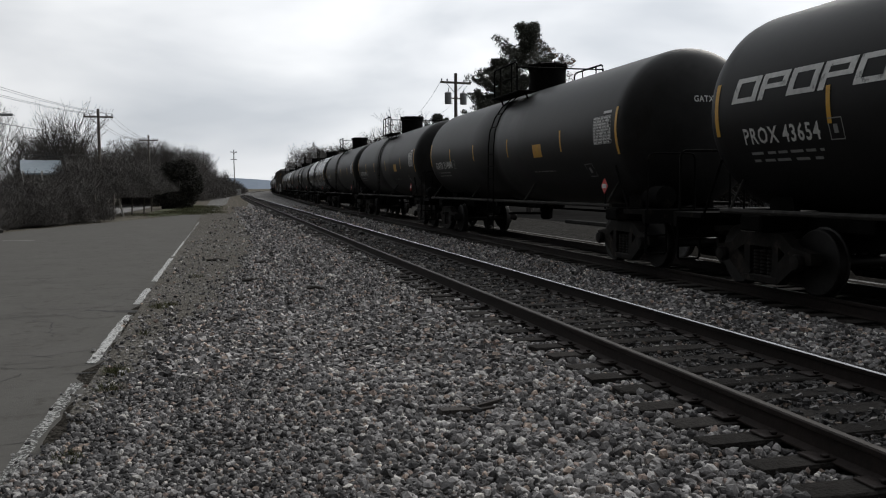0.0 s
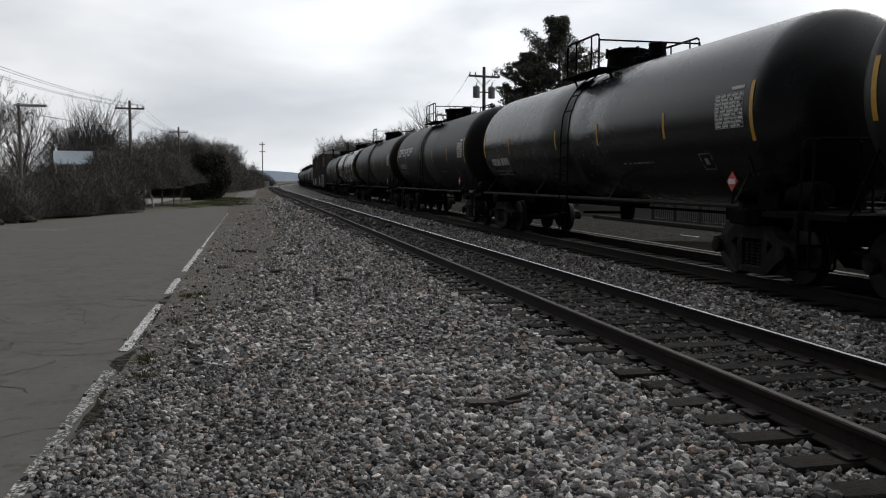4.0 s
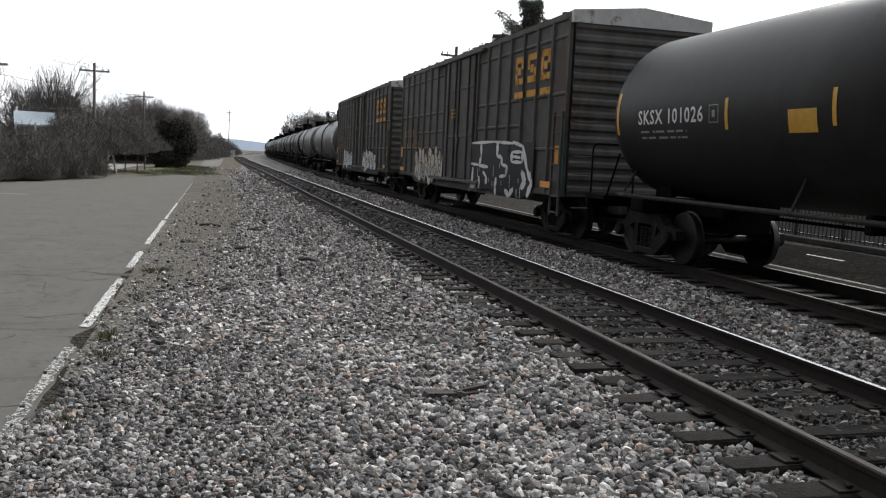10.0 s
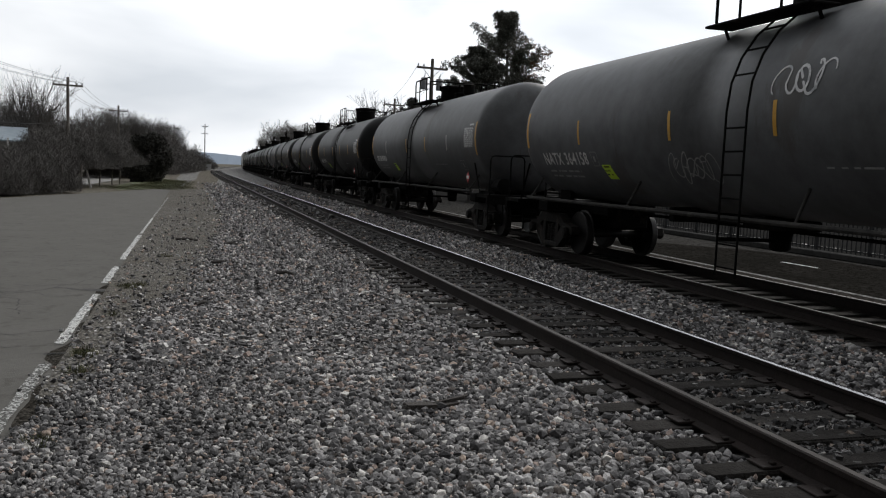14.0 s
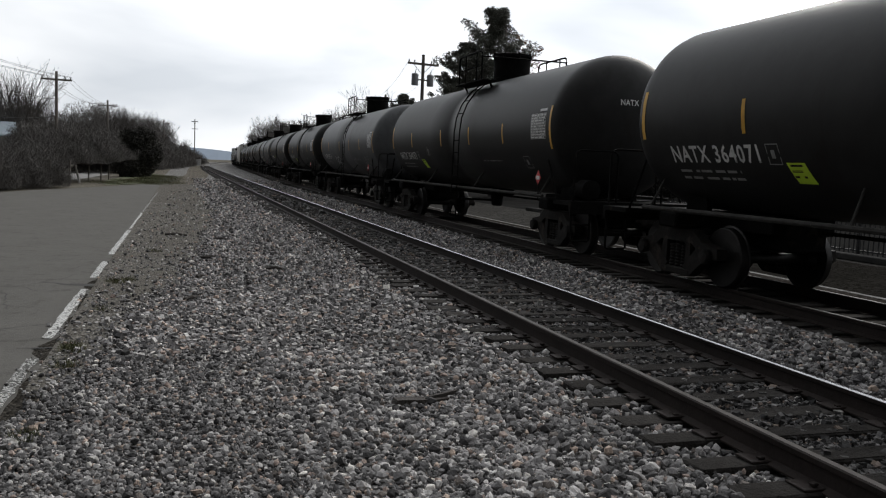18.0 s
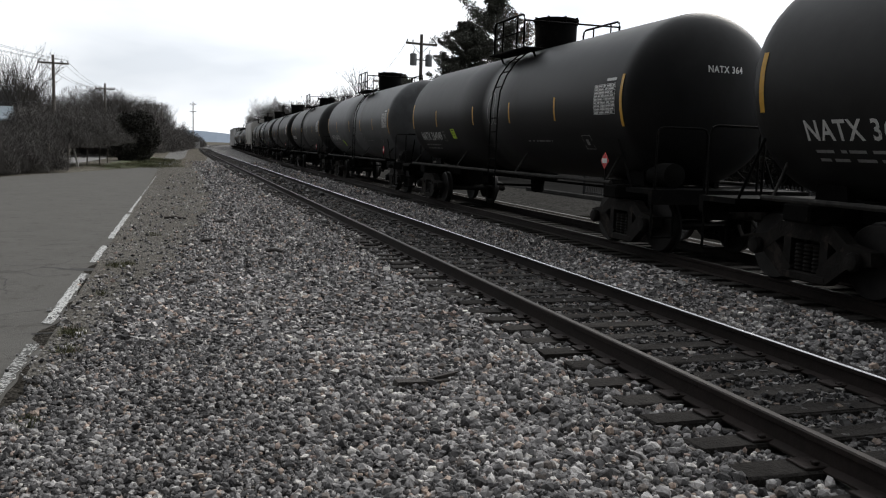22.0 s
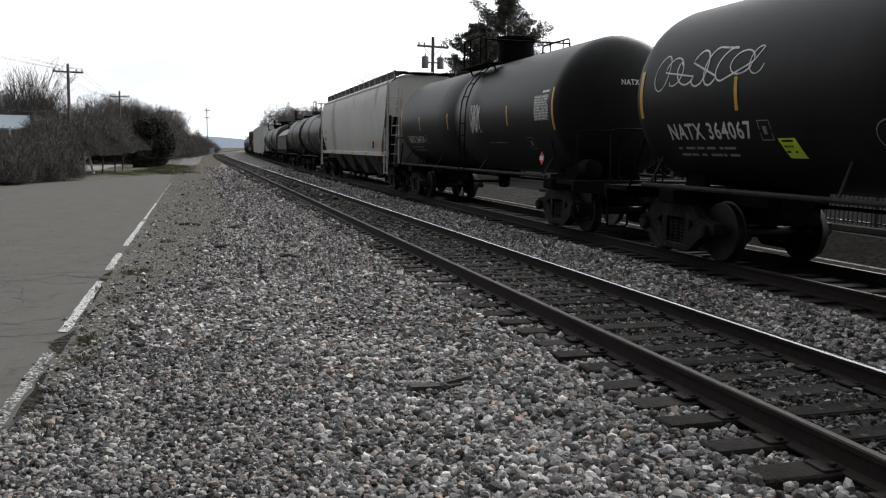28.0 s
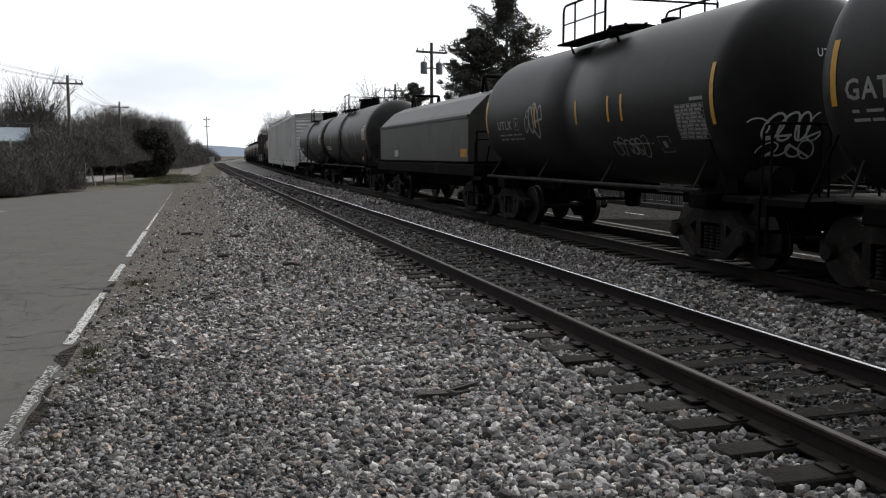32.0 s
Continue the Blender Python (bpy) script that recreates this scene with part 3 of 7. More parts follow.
sheet("verge", [(-1.6, 61.8), (-0.4, 66), (-0.2, 84), (-2.8, 96), (-4.5, 84), (-5.2, 66), (-4.4, 56)], -0.016, M_GRASSGROUND, "winter grass verge at the end of the lot")
sheet("gravel_path", [(-0.9, 61), (1.4, 61), (3.0, 100), (3.4, 160), (6.0, 230), (3.5, 230), (1.4, 160), (0.6, 100)], -0.006, M_PATH, "packed dirt service track along the rails")


def sweep(outline, x, ys, way=bend):
    """Carries a cross-section of (x, z) along a track."""
    n = len(outline)
    vs = [(x + way(y) + a, y, z) for y in ys for a, z in outline]
    fs = [(i * n + k, i * n + (k + 1) % n, (i + 1) * n + (k + 1) % n, (i + 1) * n + k) for i in range(len(ys) - 1) for k in range(n)]
    return Shape().add(vs, fs)


RAIL_SHAPE = [(-0.07, -0.18), (0.07, -0.18), (0.07, -0.168), (0.014, -0.145), (0.010, -0.05), (0.034, -0.038), (0.036, -0.006), (0.028, 0.0), (-0.028, 0.0), (-0.036, -0.006), (-0.034, -0.038), (-0.010, -0.05), (-0.014, -0.145), (-0.07, -0.168)]
tracks = {}
for name, x in (("near_track", NEAR_TRACK), ("far_track", FAR_TRACK)):
    bed = new(name)
    way = bend if name == "near_track" else far_bend
    tracks[name] = tagged(bed, "railway track of rusty steel rails on dark wooden ties", kind="structure")
    for side in (-1, 1):
        rail = part("rail", sweep([(a, RAIL_TOP + z) for a, z in RAIL_SHAPE], x + side * GAUGE / 2, ys_rail, way).mesh("rail", M_RAIL), bed, None, "rusty steel rail")
        if name == "near_track" and side == 1:
            top = [(-0.037, RAIL_TOP - 0.007), (-0.032, RAIL_TOP - 0.001), (-0.022, RAIL_TOP + 0.003), (-0.008, RAIL_TOP + 0.003), (-0.008, RAIL_TOP + 0.0005), (-0.03, RAIL_TOP - 0.003)]
            part("running_surface", sweep(top, x + side * GAUGE / 2, ys_rail, way).mesh("running_surface", M_POLISH), rail, None, "polished running band")
        else:
            top = [(-0.026, RAIL_TOP + 0.0005), (0.026, RAIL_TOP + 0.0005), (0.026, RAIL_TOP + 0.003), (-0.026, RAIL_TOP + 0.003)]
            part("running_surface", sweep(top, x + side * GAUGE / 2, ys_rail, way).mesh("running_surface", M_HEAD), rail, None, "dull worn rail head")


# ---- the train ----
TANK_R, TANK_Z = 1.49, 2.62
SIDE = -1  # the side of a car that faces the lot


def on_tank(u, v, lift=0.006):
    """A point of the tank's flank: u along the car, v above the rail."""
    a = math.asin(max(-0.999, min(0.999, (v - TANK_Z) / TANK_R)))
    r = TANK_R + lift
    return (SIDE * r * math.cos(a), u, TANK_Z + r * math.sin(a))


def letters(text, height, key=""):
    """Flat corners and faces of lettering, from the built-in font: x to the right, y up, its foot at 0."""
    def make():
        cu = bpy.data.curves.new("lettering", "FONT")
        cu.body, cu.size, cu.align_x = text, height / 0.72, "LEFT"
        cu.resolution_u, cu.offset = 2, height * 0.028
        cu.space_character = 1.12
        ob = bpy.data.objects.new("lettering", cu)
        scene.collection.objects.link(ob)
        bpy.context.view_layer.update()
        me = bpy.data.meshes.new_from_object(ob)
        vs = [tuple(v.co) for v in me.vertices]
        fs = [tuple(p.vertices) for p in me.polygons]
        bpy.data.objects.remove(ob)
        bpy.data.curves.remove(cu)
        bpy.data.meshes.remove(me)
        return vs, fs
    return once(("letters", text, height), make)


def flank_lettering(text, height, u0, v0, mat, span=0.0):
    """Lettering on the flank, as long as span; it reads from the car's rear to its front."""
    vs, fs = letters(text, height)
    squeeze = span / max(v[0] for v in vs) if span else 0.94
    return Shape().add([on_tank(u0 - x * squeeze, v0 + y) for x, y, _ in vs], fs).mesh("car_number", mat)


def flank_patch(u0, u1, v0, v1, mat, slant=0.0, lift=0.006, rows=5):
    """A sheet on the flank between u0 (rear) and u1 (front)."""
    s = Shape()
    vs = []
    for k in range(rows + 1):
        v = v0 + (v1 - v0) * k / rows
        dx = slant * (v1 - v) / (v1 - v0)
        vs += [on_tank(u0 - dx, v, lift), on_tank(u1 - dx, v, lift)]
    s.add(vs, [(2 * k, 2 * k + 1, 2 * k + 3, 2 * k + 2) for k in range(rows)])
    return s


def ribbon(points, width, put):
    """A brush stroke through flat points, carried onto a surface by put(u, v)."""
    s = Shape()
    vs = []
    for k, p in enumerate(points):
        a, b = points[max(k - 1, 0)], points[min(k + 1, len(points) - 1)]
        dx, dy = b[0] - a[0], b[1] - a[1]
        ln = math.hypot(dx, dy) or 1.0
        w = width * (0.55 + 0.45 * math.sin(math.pi * k / max(1, len(points) - 1)))
        nx, ny = -dy / ln * w / 2, dx / ln * w / 2
        vs += [put(p[0] + nx, p[1] + ny), put(p[0] - nx, p[1] - ny)]
    return s.add(vs, [(2 * k, 2 * k + 1, 2 * k + 3, 2 * k + 2) for k in range(len(points) - 1)])


def scrawl(u0, v0, width, height, seed, put, strokes=6, thick=0.03):
    """Looping spray strokes, in no alphabet."""
    rng = random.Random(seed)
    path = []
    for k in range(strokes):
        cx = u0 - width * (k + 0.5) / strokes
        a0, turns = rng.uniform(0, 6.28), rng.uniform(0.5, 1.15)
        rx, ry = width / strokes * rng.uniform(0.45, 0.8), height * rng.uniform(0.25, 0.5)
        lean = rng.uniform(-0.5, 0.2)
        pts = []
        for i in range(17):
            a = a0 + turns * 6.28 * i / 16
            y = math.sin(a) * ry
            pts.append((cx + math.cos(a) * rx + lean * y, v0 + height / 2 + y))
        path += pts if k % 2 == 0 else pts[::-1]
    return ribbon(path, thick, put)


# -- trucks, wheels, couplers --
def truck_meshes():
    wheel = []
    prof = [(-0.07, 0.10), (-0.07, 0.44), (-0.055, 0.455), (0.045, 0.462), (0.055, 0.49), (0.075, 0.49), (0.08, 0.44), (0.06, 0.40), (0.03, 0.36), (0.0, 0.20), (0.05, 0.12), (0.08, 0.10)]
    ws = Shape()
    for side in (-1, 1):
        ws.lathe([(-side * s + side * GAUGE / 2, r) for s, r in prof], "x", n=28)
    ws.lathe([(-1.02, 0.06), (-1.02, 0.085), (1.02, 0.085), (1.02, 0.06)], "x", n=12)
    tread = Shape()
    for side in (-1, 1):
        tread.lathe([(side * GAUGE / 2 + side * 0.072, 0.40), (side * GAUGE / 2 + side * 0.074, 0.425), (side * GAUGE / 2 + side * 0.074, 0.445), (side * GAUGE / 2 + side * 0.05, 0.459)], "x", n=28)
    fr = Shape()
    outline_top = [(-1.12, 0.44), (-1.10, 0.60), (-0.72, 0.66), (-0.46, 0.84), (0.46, 0.84), (0.72, 0.66), (1.10, 0.60), (1.12, 0.44), (0.76, 0.42), (0.66, 0.50), (0.42, 0.64), (-0.42, 0.64), (-0.66, 0.50), (-0.76, 0.42)]
    fr.prism(outline_top, "x", -0.09, 0.09)
    for s in (-1, 1):
        fr.prism([(s * 0.82, 0.42), (s * 0.60, 0.60), (s * 0.22, 0.26), (s * 0.38, 0.10)], "x", -0.085, 0.085)
        fr.prism([(s * 0.26, 0.20), (s * 0.40, 0.24), (s * 0.40, 0.74), (s * 0.26, 0.74)], "x", -0.08, 0.08)
    fr.box(-0.09, 0.09, -0.40, 0.40, 0.10, 0.22, 0.02)
    spring = Shape()
    for yy in (-0.16, 0.0, 0.16):
        prof2 = []
        for k in range(15):
            prof2.append((0.22 + 0.36 * k / 14, 0.075 if k % 2 else 0.055))
        spring.lathe(prof2, "z", at=(0, yy, 0), n=10)
    cap = Shape().lathe([(0.0, 0.02), (0.0, 0.10), (0.10, 0.12), (0.14, 0.10), (0.15, 0.03)], "x", n=14)
    bol = Shape().box(-0.86, 0.86, -0.16, 0.16, 0.50, 0.72, 0.03)
    brake = Shape().box(-0.75, 0.75, -0.07, 0.07, 0.34, 0.46, 0.02)
    return dict(wheelset=ws.mesh("wheelset", M_WHEEL, True), tread=tread.mesh("tread", M_TREAD, True), frame=fr.mesh("side_frame", M_TRUCK),
                spring=spring.mesh("spring_nest", M_TRUCK, True), cap=cap.mesh("bearing_cap", M_TRUCK, True), bolster=bol.mesh("bolster", M_TRUCK), brake=brake.mesh("brake_beam", M_TRUCK))


spinning = []


def add_truck(car, y):
    k = once("truck", truck_meshes)
    truck = part("truck", k["bolster"], car, pose(0, y, 0), "black cast steel truck")
    for dy in (-0.89, 0.89):
        axle = part("wheelset", k["wheelset"], truck, pose(0, dy, 0.46), "steel wheels with a bright rim")
        axle.data = k["wheelset"]
        spinning.append((axle, car, y + dy, dy))
    for s in (-1, 1):
        part("side_frame", k["frame"], truck, pose(s * 0.99, 0, 0))
        part("spring_nest", k["spring"], truck, pose(s * 0.99, 0, 0))
        for dy in (-0.89, 0.89):
            part("bearing_cap", k["cap"], truck, pose(s * 1.04, dy, 0.47, 0, 0, 0 if s > 0 else 180))
    for dy in (-0.32, 0.32):
        part("brake_beam", k["brake"], truck, pose(0, dy, 0))
    return truck


def coupler_mesh():
    s = Shape().box(-0.09, 0.09, -0.75, 0.0, 0.72, 0.92, 0.02)
    s.box(-0.16, 0.14, -1.02, -0.72, 0.66, 0.98, 0.05)
    s.pipe([(0.3, 0.0, 0.75), (0.28, -0.35, 0.48), (0.2, -0.7, 0.42), (0.06, -1.0, 0.55)], 0.028)
    return s.mesh("coupler", M_TRUCK)


def tank_mesh(half, paint, head=0.74):
    """The tank: a barrel with dished heads, a seam band at each head and a girth band amidships."""
    prof = []
    for k in range(11):
        a = math.pi / 2 * (1 - k / 10)
        prof.append((-half - head * math.sin(a), max(0.02, TANK_R * math.cos(a) ** 0.9)))
    prof[-1] = (-half, TANK_R)
    full = prof + [(-half + 0.14, TANK_R)]
    full += [(q * half, TANK_R) for q in (-0.62, -0.31, 0.31, 0.62)]
    full.sort(key=lambda p: p[0])
    mid = [p for p in full if p[0] < -0.4] + [(-0.32, TANK_R), (-0.30, TANK_R - 0.010), (0.30, TANK_R - 0.010), (0.32, TANK_R)] + [p for p in full if p[0] > 0.4]
    ends = [(-p[0], p[1]) for p in reversed(full) if p[0] < -half + 0.2]
    mid = [p for p in mid if p[0] < half - 0.2] + ends
    return Shape().lathe(mid, "y", at=(0, 0, TANK_Z), n=56).mesh("tank", paint, True)


def ladder_mesh(bottom=0.35):
    s = Shape()
    for dy in (-0.23, 0.23):
        pts = [(-1.62, dy, bottom), (-1.60, dy, TANK_Z)]
        for k in range(1, 6):
            a = math.radians(14 * k)
            pts.append((-1.60 * math.cos(a), dy, TANK_Z + 1.60 * math.sin(a)))
        s.pipe(pts, 0.017, 6)
    return s.mesh("ladder", M_FRAME)


def add_rungs(ladder_rails, bottom=0.35):
    """The rungs between the two rails, each a piece of its own."""
    rung = once("rung", lambda: Shape().tube((0, -0.23, 0), (0, 0.23, 0), 0.014, n=6).mesh("rung", M_FRAME))
    z = bottom + 0.12
    while z < TANK_Z:
        part("rung", rung, ladder_rails, pose(-1.61, 0, z))
        z += 0.32
    for k in range(1, 5):
        a = math.radians(14 * k + 4)
        part("rung", rung, ladder_rails, pose(-1.60 * math.cos(a), 0, TANK_Z + 1.60 * math.sin(a)))


def top_platform_mesh(sd):
    s = Shape()
    z = TANK_Z + TANK_R - 0.12
    if sd:
        s.box(sd * 1.0 - 0.24, sd * 1.0 + 0.24, -1.15, 1.15, z - 0.04, z, 0.01)
        s.tube((sd * 1.0, -1.0, z), (sd * 0.85, -1.0, z - 0.32), 0.025)
        s.tube((sd * 1.0, 1.0, z), (sd * 0.85, 1.0, z - 0.32), 0.025)
    return s.mesh("top_platform", M_FRAME)


def railing_mesh():
    s = Shape()
    z = TANK_Z + TANK_R - 0.12
    for sd in (-1, 1):
        x = sd * 1.2
        pts = [(x, -0.98, z - 0.05), (x, -0.98, z + 0.62), (x, -0.95, z + 0.70), (x, -0.87, z + 0.74), (x, 0.80, z + 0.74), (x, 0.88, z + 0.70), (x, 0.91, z + 0.62), (x, 0.91, z)]
        s.sweep_round(pts, 0.024, 6)
        s.tube((x, 0.35, z), (x, 0.35, z + 0.73), 0.020)
        s.tube((x, -0.55, z), (x, -0.55, z + 0.73), 0.020)
        s.tube((x, -0.98, z + 0.36), (x, 0.91, z + 0.36), 0.015)
    s.tube((-1.2, -0.98, z + 0.6), (1.2, -0.98, z + 0.6), 0.02)
    return s.mesh("railing", M_FRAME)


def manway_meshes():
    z = TANK_Z + TANK_R
    a = Shape().lathe([(z - 0.08, 0.50), (z + 0.34, 0.46), (z + 0.38, 0.50), (z + 0.44, 0.50), (z + 0.47, 0.40)], "z", at=(0, 0.15, 0), n=20)
    for k in range(8):
        c, q = math.cos(k * math.pi / 4) * 0.52, math.sin(k * math.pi / 4) * 0.52
        a.tube((c, 0.15 + q, z + 0.30), (c, 0.15 + q, z + 0.47), 0.035, n=6)
    b = Shape().lathe([(z - 0.08, 0.17), (z + 0.12, 0.15), (z + 0.14, 0.20), (z + 0.30, 0.18), (z + 0.42, 0.20), (z + 0.45, 0.14)], "z", at=(0.1, -1.15, 0), n=14)
    b.box(-0.2, 0.25, -0.75, -0.4, z - 0.05, z + 0.20, 0.03)
    b.pipe([(0.1, -0.98, z + 0.2), (0.1, -0.6, z + 0.26)], 0.05)
    return a.mesh("manway", M_FRAME, True), b.mesh("safety_valve", M_FRAME, True)


def dome_mesh():
    z = TANK_Z + TANK_R
    a = Shape().lathe([(z - 0.1, 0.50), (z + 0.60, 0.50), (z + 0.62, 0.54), (z + 0.68, 0.54), (z + 0.70, 0.46)], "z", at=(0, -0.05, 0), n=24)
    for k in range(8):
        c, q = math.cos(k * math.pi / 4) * 0.52, math.sin(k * math.pi / 4) * 0.52
        a.tube((c, -0.05 + q, z + 0.52), (c, -0.05 + q, z + 0.71), 0.03, n=6)
    return a.mesh("manway", M_FRAME, True)


def end_platform_mesh(half, reach):
    """The deck of one end; the end lies towards -y."""
    return Shape().prism([(-half - reach, 0.86), (-half - reach + 0.10, 0.86), (-half - reach + 0.10, 1.02), (-half - 0.35, 1.02), (-half - 0.35, 1.10), (-half - reach, 1.10)], "x", -1.5, 1.5).mesh("end_platform", M_FRAME)


def stub_sill_mesh(half, reach):
    return Shape().box(-0.33, 0.33, -half - reach + 0.02, -half + 2.3, 0.62, 1.015, 0.03).box(-0.55, 0.55, -half + 0.9, -half + 2.2, 0.86, 1.14, 0.02).mesh("stub_sill", M_FRAME)


def bolster_mesh(half):
    return Shape().box(-1.30, 1.30, -half + 0.35, -half + 0.85, 0.86, 1.10, 0.03).mesh("body_bolster", M_FRAME)


def saddle_mesh(half, sd):
    return Shape().prism([(-half + 0.30, 1.08), (-half + 0.9, 1.08), (-half + 0.80, 1.60), (-half + 0.40, 1.60)], "x", sd * 0.72 - 0.05, sd * 0.72 + 0.05).mesh("saddle", M_FRAME)


def end_rail_mesh(half, reach, sd):
    s = Shape()
    y = -half - reach + 0.06
    s.sweep_round([(sd * 1.42, y, 1.06), (sd * 1.42, y, 1.98), (sd * 1.39, y, 2.06), (sd * 1.32, y, 2.09), (sd * 0.6, y, 2.09), (sd * 0.53, y, 2.06), (sd * 0.5, y, 1.98), (sd * 0.5, y, 1.06)], 0.019, 6)
    return s.mesh("end_handrail", M_FRAME, True)


def end_brace_mesh(half, sd):
    return Shape().tube((sd * 1.42, -half - 0.40, 1.08), (sd * 1.44, -half + 0.1, 1.9), 0.02).mesh("brace", M_FRAME)


def end_step_mesh(half, reach, sd):
    y = -half - reach + 0.06
    s = Shape().sweep_round([(sd * 1.45, y, 1.06), (sd * 1.45, y, 0.36), (sd * 1.42, y, 0.33), (sd * 1.08, y, 0.33), (sd * 1.05, y, 0.36), (sd * 1.05, y, 1.06)], 0.02, 6)
    s.tube((sd * 1.45, y, 0.65), (sd * 1.05, y, 0.65), 0.016)
    return s.mesh("sill_step", M_FRAME)


def side_rail_mesh(half, sd):
    s = Shape()
    s.tube((sd * 1.50, -half + 0.2, 1.15), (sd * 1.50, half - 0.2, 1.15), 0.036, n=8)
    n = 3
    for k in range(n + 1):
        y = -half + 0.4 + (2 * half - 0.8) * k / n
        s.tube((sd * 1.50, y, 1.15), (sd * 1.10, y + 0.25, 1.60), 0.022)
    return s.mesh("side_rail", M_DUSTY)


def outlet_mesh():
    s = Shape().lathe([(0.62, 0.10), (0.66, 0.16), (0.95, 0.18), (1.16, 0.26)], "z", n=14)
    s.box(-0.35, 0.35, -0.5, 0.5, 0.95, 1.12, 0.03)
    s.tube((0.0, 0.0, 0.78), (-1.1, 0.0, 0.80), 0.03)
    s.box(-0.9, 0.9, 1.6, 1.75, 0.95, 1.2, 0.02)
    s.pipe([(0.25, -5.0, 0.92), (0.25, 5.0, 0.92)], 0.03)
    return s.mesh("bottom_outlet", M_FRAME)


def reservoir_mesh(half):
    s = Shape().lathe([(-half - 0.95, 0.05), (-half - 0.93, 0.2), (-half - 0.55, 0.2), (-half - 0.53, 0.05)], "y", at=(-0.95, 0, 1.32), n=16)
    s.lathe([(-half - 0.52, 0.04), (-half - 0.50, 0.15), (-half - 0.28, 0.15), (-half - 0.26, 0.04)], "y", at=(-0.95, 0, 1.30), n=14)
    return s.mesh("brake_reservoir", M_FRAME, True)


def stripe_mesh(u, v0, v1, w, mat):
    return flank_patch(u + w / 2, u - w / 2, v0, v1, mat, rows=6).mesh("reflector", mat)


def chart_mesh(u, v0, v1, w, mat):
    """A data panel: ruled white lines and short bars of unreadable small print."""
    rng = random.Random(5)
    s = Shape()
    rows = 9
    for k in range(rows + 1):
        v = v0 + (v1 - v0) * k / rows
        q = flank_patch(u, u - w, v - 0.004, v + 0.004, None, rows=1)
        s.add(q.v, q.f)
    for k in range(rows):
        v = v0 + (v1 - v0) * (k + 0.5) / rows
        x = u - 0.02
        while x > u - w + 0.06:
            l = rng.uniform(0.08, 0.2)
            q = flank_patch(x, max(u - w, x - l), v - 0.016, v + 0.016, None, rows=1)
            s.add(q.v, q.f)
            x -= l + rng.uniform(0.015, 0.035)
    for x in (u, u - w * 0.45, u - w * 0.75, u - w):
        q = flank_patch(x + 0.004, x - 0.004, v0, v1, None, rows=3)
        s.add(q.v, q.f)
    q = flank_patch(u - w * 0.55, u - w, v1 + 0.05, v1 + 0.10, None, rows=1)
    s.add(q.v, q.f)
    return s.mesh("data_panel", mat)


def bars_mesh(u, v, w, rows, mat, h=0.035, gap=0.075, seed=1):
    """Small print that cannot be read: plain bars."""
    rng = random.Random(seed)
    s = Shape()
    for k in range(rows):
        x = u
        while x > u - w:
            l = rng.uniform(0.08, 0.3)
            q = flank_patch(x, max(u - w, x - l), v - k * gap, v - k * gap + h, None, rows=1)
            s.add(q.v, q.f)
            x -= l + rng.uniform(0.03, 0.12)
    return s.mesh("small_print", mat)


def placard_mesh(u, v, r=0.15):
    return Shape().prism([(u, v - r), (u - r, v), (u, v + r), (u + r, v)], "x", -1.53, -1.522).mesh("placard", M_RED)


def placard_band(u, v):
    return Shape().box(-1.536, -1.5305, u - 0.09, u + 0.09, v - 0.04, v + 0.04).mesh("placard_band", M_WHITE)


def placard_post(u, v):
    return Shape().box(-1.52, -1.505, u - 0.02, u + 0.02, 1.08, v + 0.12).mesh("placard_post", M_FRAME)


def label_mesh(u, v, w=0.34, h=0.26):
    return flank_patch(u, u - w, v, v + h, M_LIME, slant=0.07).mesh("warning_label", M_LIME)


def head_lettering(text, half, head=0.74):
    """The car number on the front head."""
    vs, fs = letters(text, 0.115)
    s = Shape()
    pts = []
    for x, y, _ in vs:
        px, pz = -0.30 + x * 0.85, 0.42 + y
        r = min(0.98, math.hypot(px, pz) / TANK_R)
        pts.append((px, -half - head * math.sqrt(max(0.0, 1 - r ** (2 / 0.9))) - 0.012, TANK_Z + pz))
    s.add(pts, fs)
    return s.mesh("end_number", M_WHITE)


def frame_box(u, v, w=0.22, h=0.22, t=0.02, mat=None):
    s = Shape()
    for a in ((u, u - w, v, v + t), (u, u - w, v + h - t, v + h), (u, u - t, v, v + h), (u - w + t, u - w, v, v + h)):
        q = flank_patch(*a, None, rows=1)
        s.add(q.v, q.f)
    q = flank_patch(u - w * 0.35, u - w * 0.65, v + h * 0.3, v + h * 0.7, None, rows=1)
    s.add(q.v, q.f)
    return s.mesh("stencil_box", mat or M_WHITE)


def block_logo(u, v, h, count, mat):
    """A brand mark as a row of plain slanted blocks with notches: a mesh for each block."""
    w = h * 1.62
    out = []
    for k in range(count):
        s = Shape()
        x = u - k * w * 1.09
        for a in ((x, x - w * 0.2, 0, h), (x, x - w, h * 0.80, h), (x, x - w, h * (0.40 if k % 2 else 0.0), h * (0.58 if k % 2 else 0.2)), (x - w * 0.8, x - w, h * (0.4 if k % 2 else 0), h)):
            lo, hi = 0.30 * (a[3] - h) , 0.30 * (a[2] - h)
            q = flank_patch(a[0] - lo, a[1] - lo, v + a[2], v + a[3], None, rows=2, slant=hi - lo)
            s.add(q.v, q.f)
        out.append(s.mesh("brand_mark", mat))
    return out


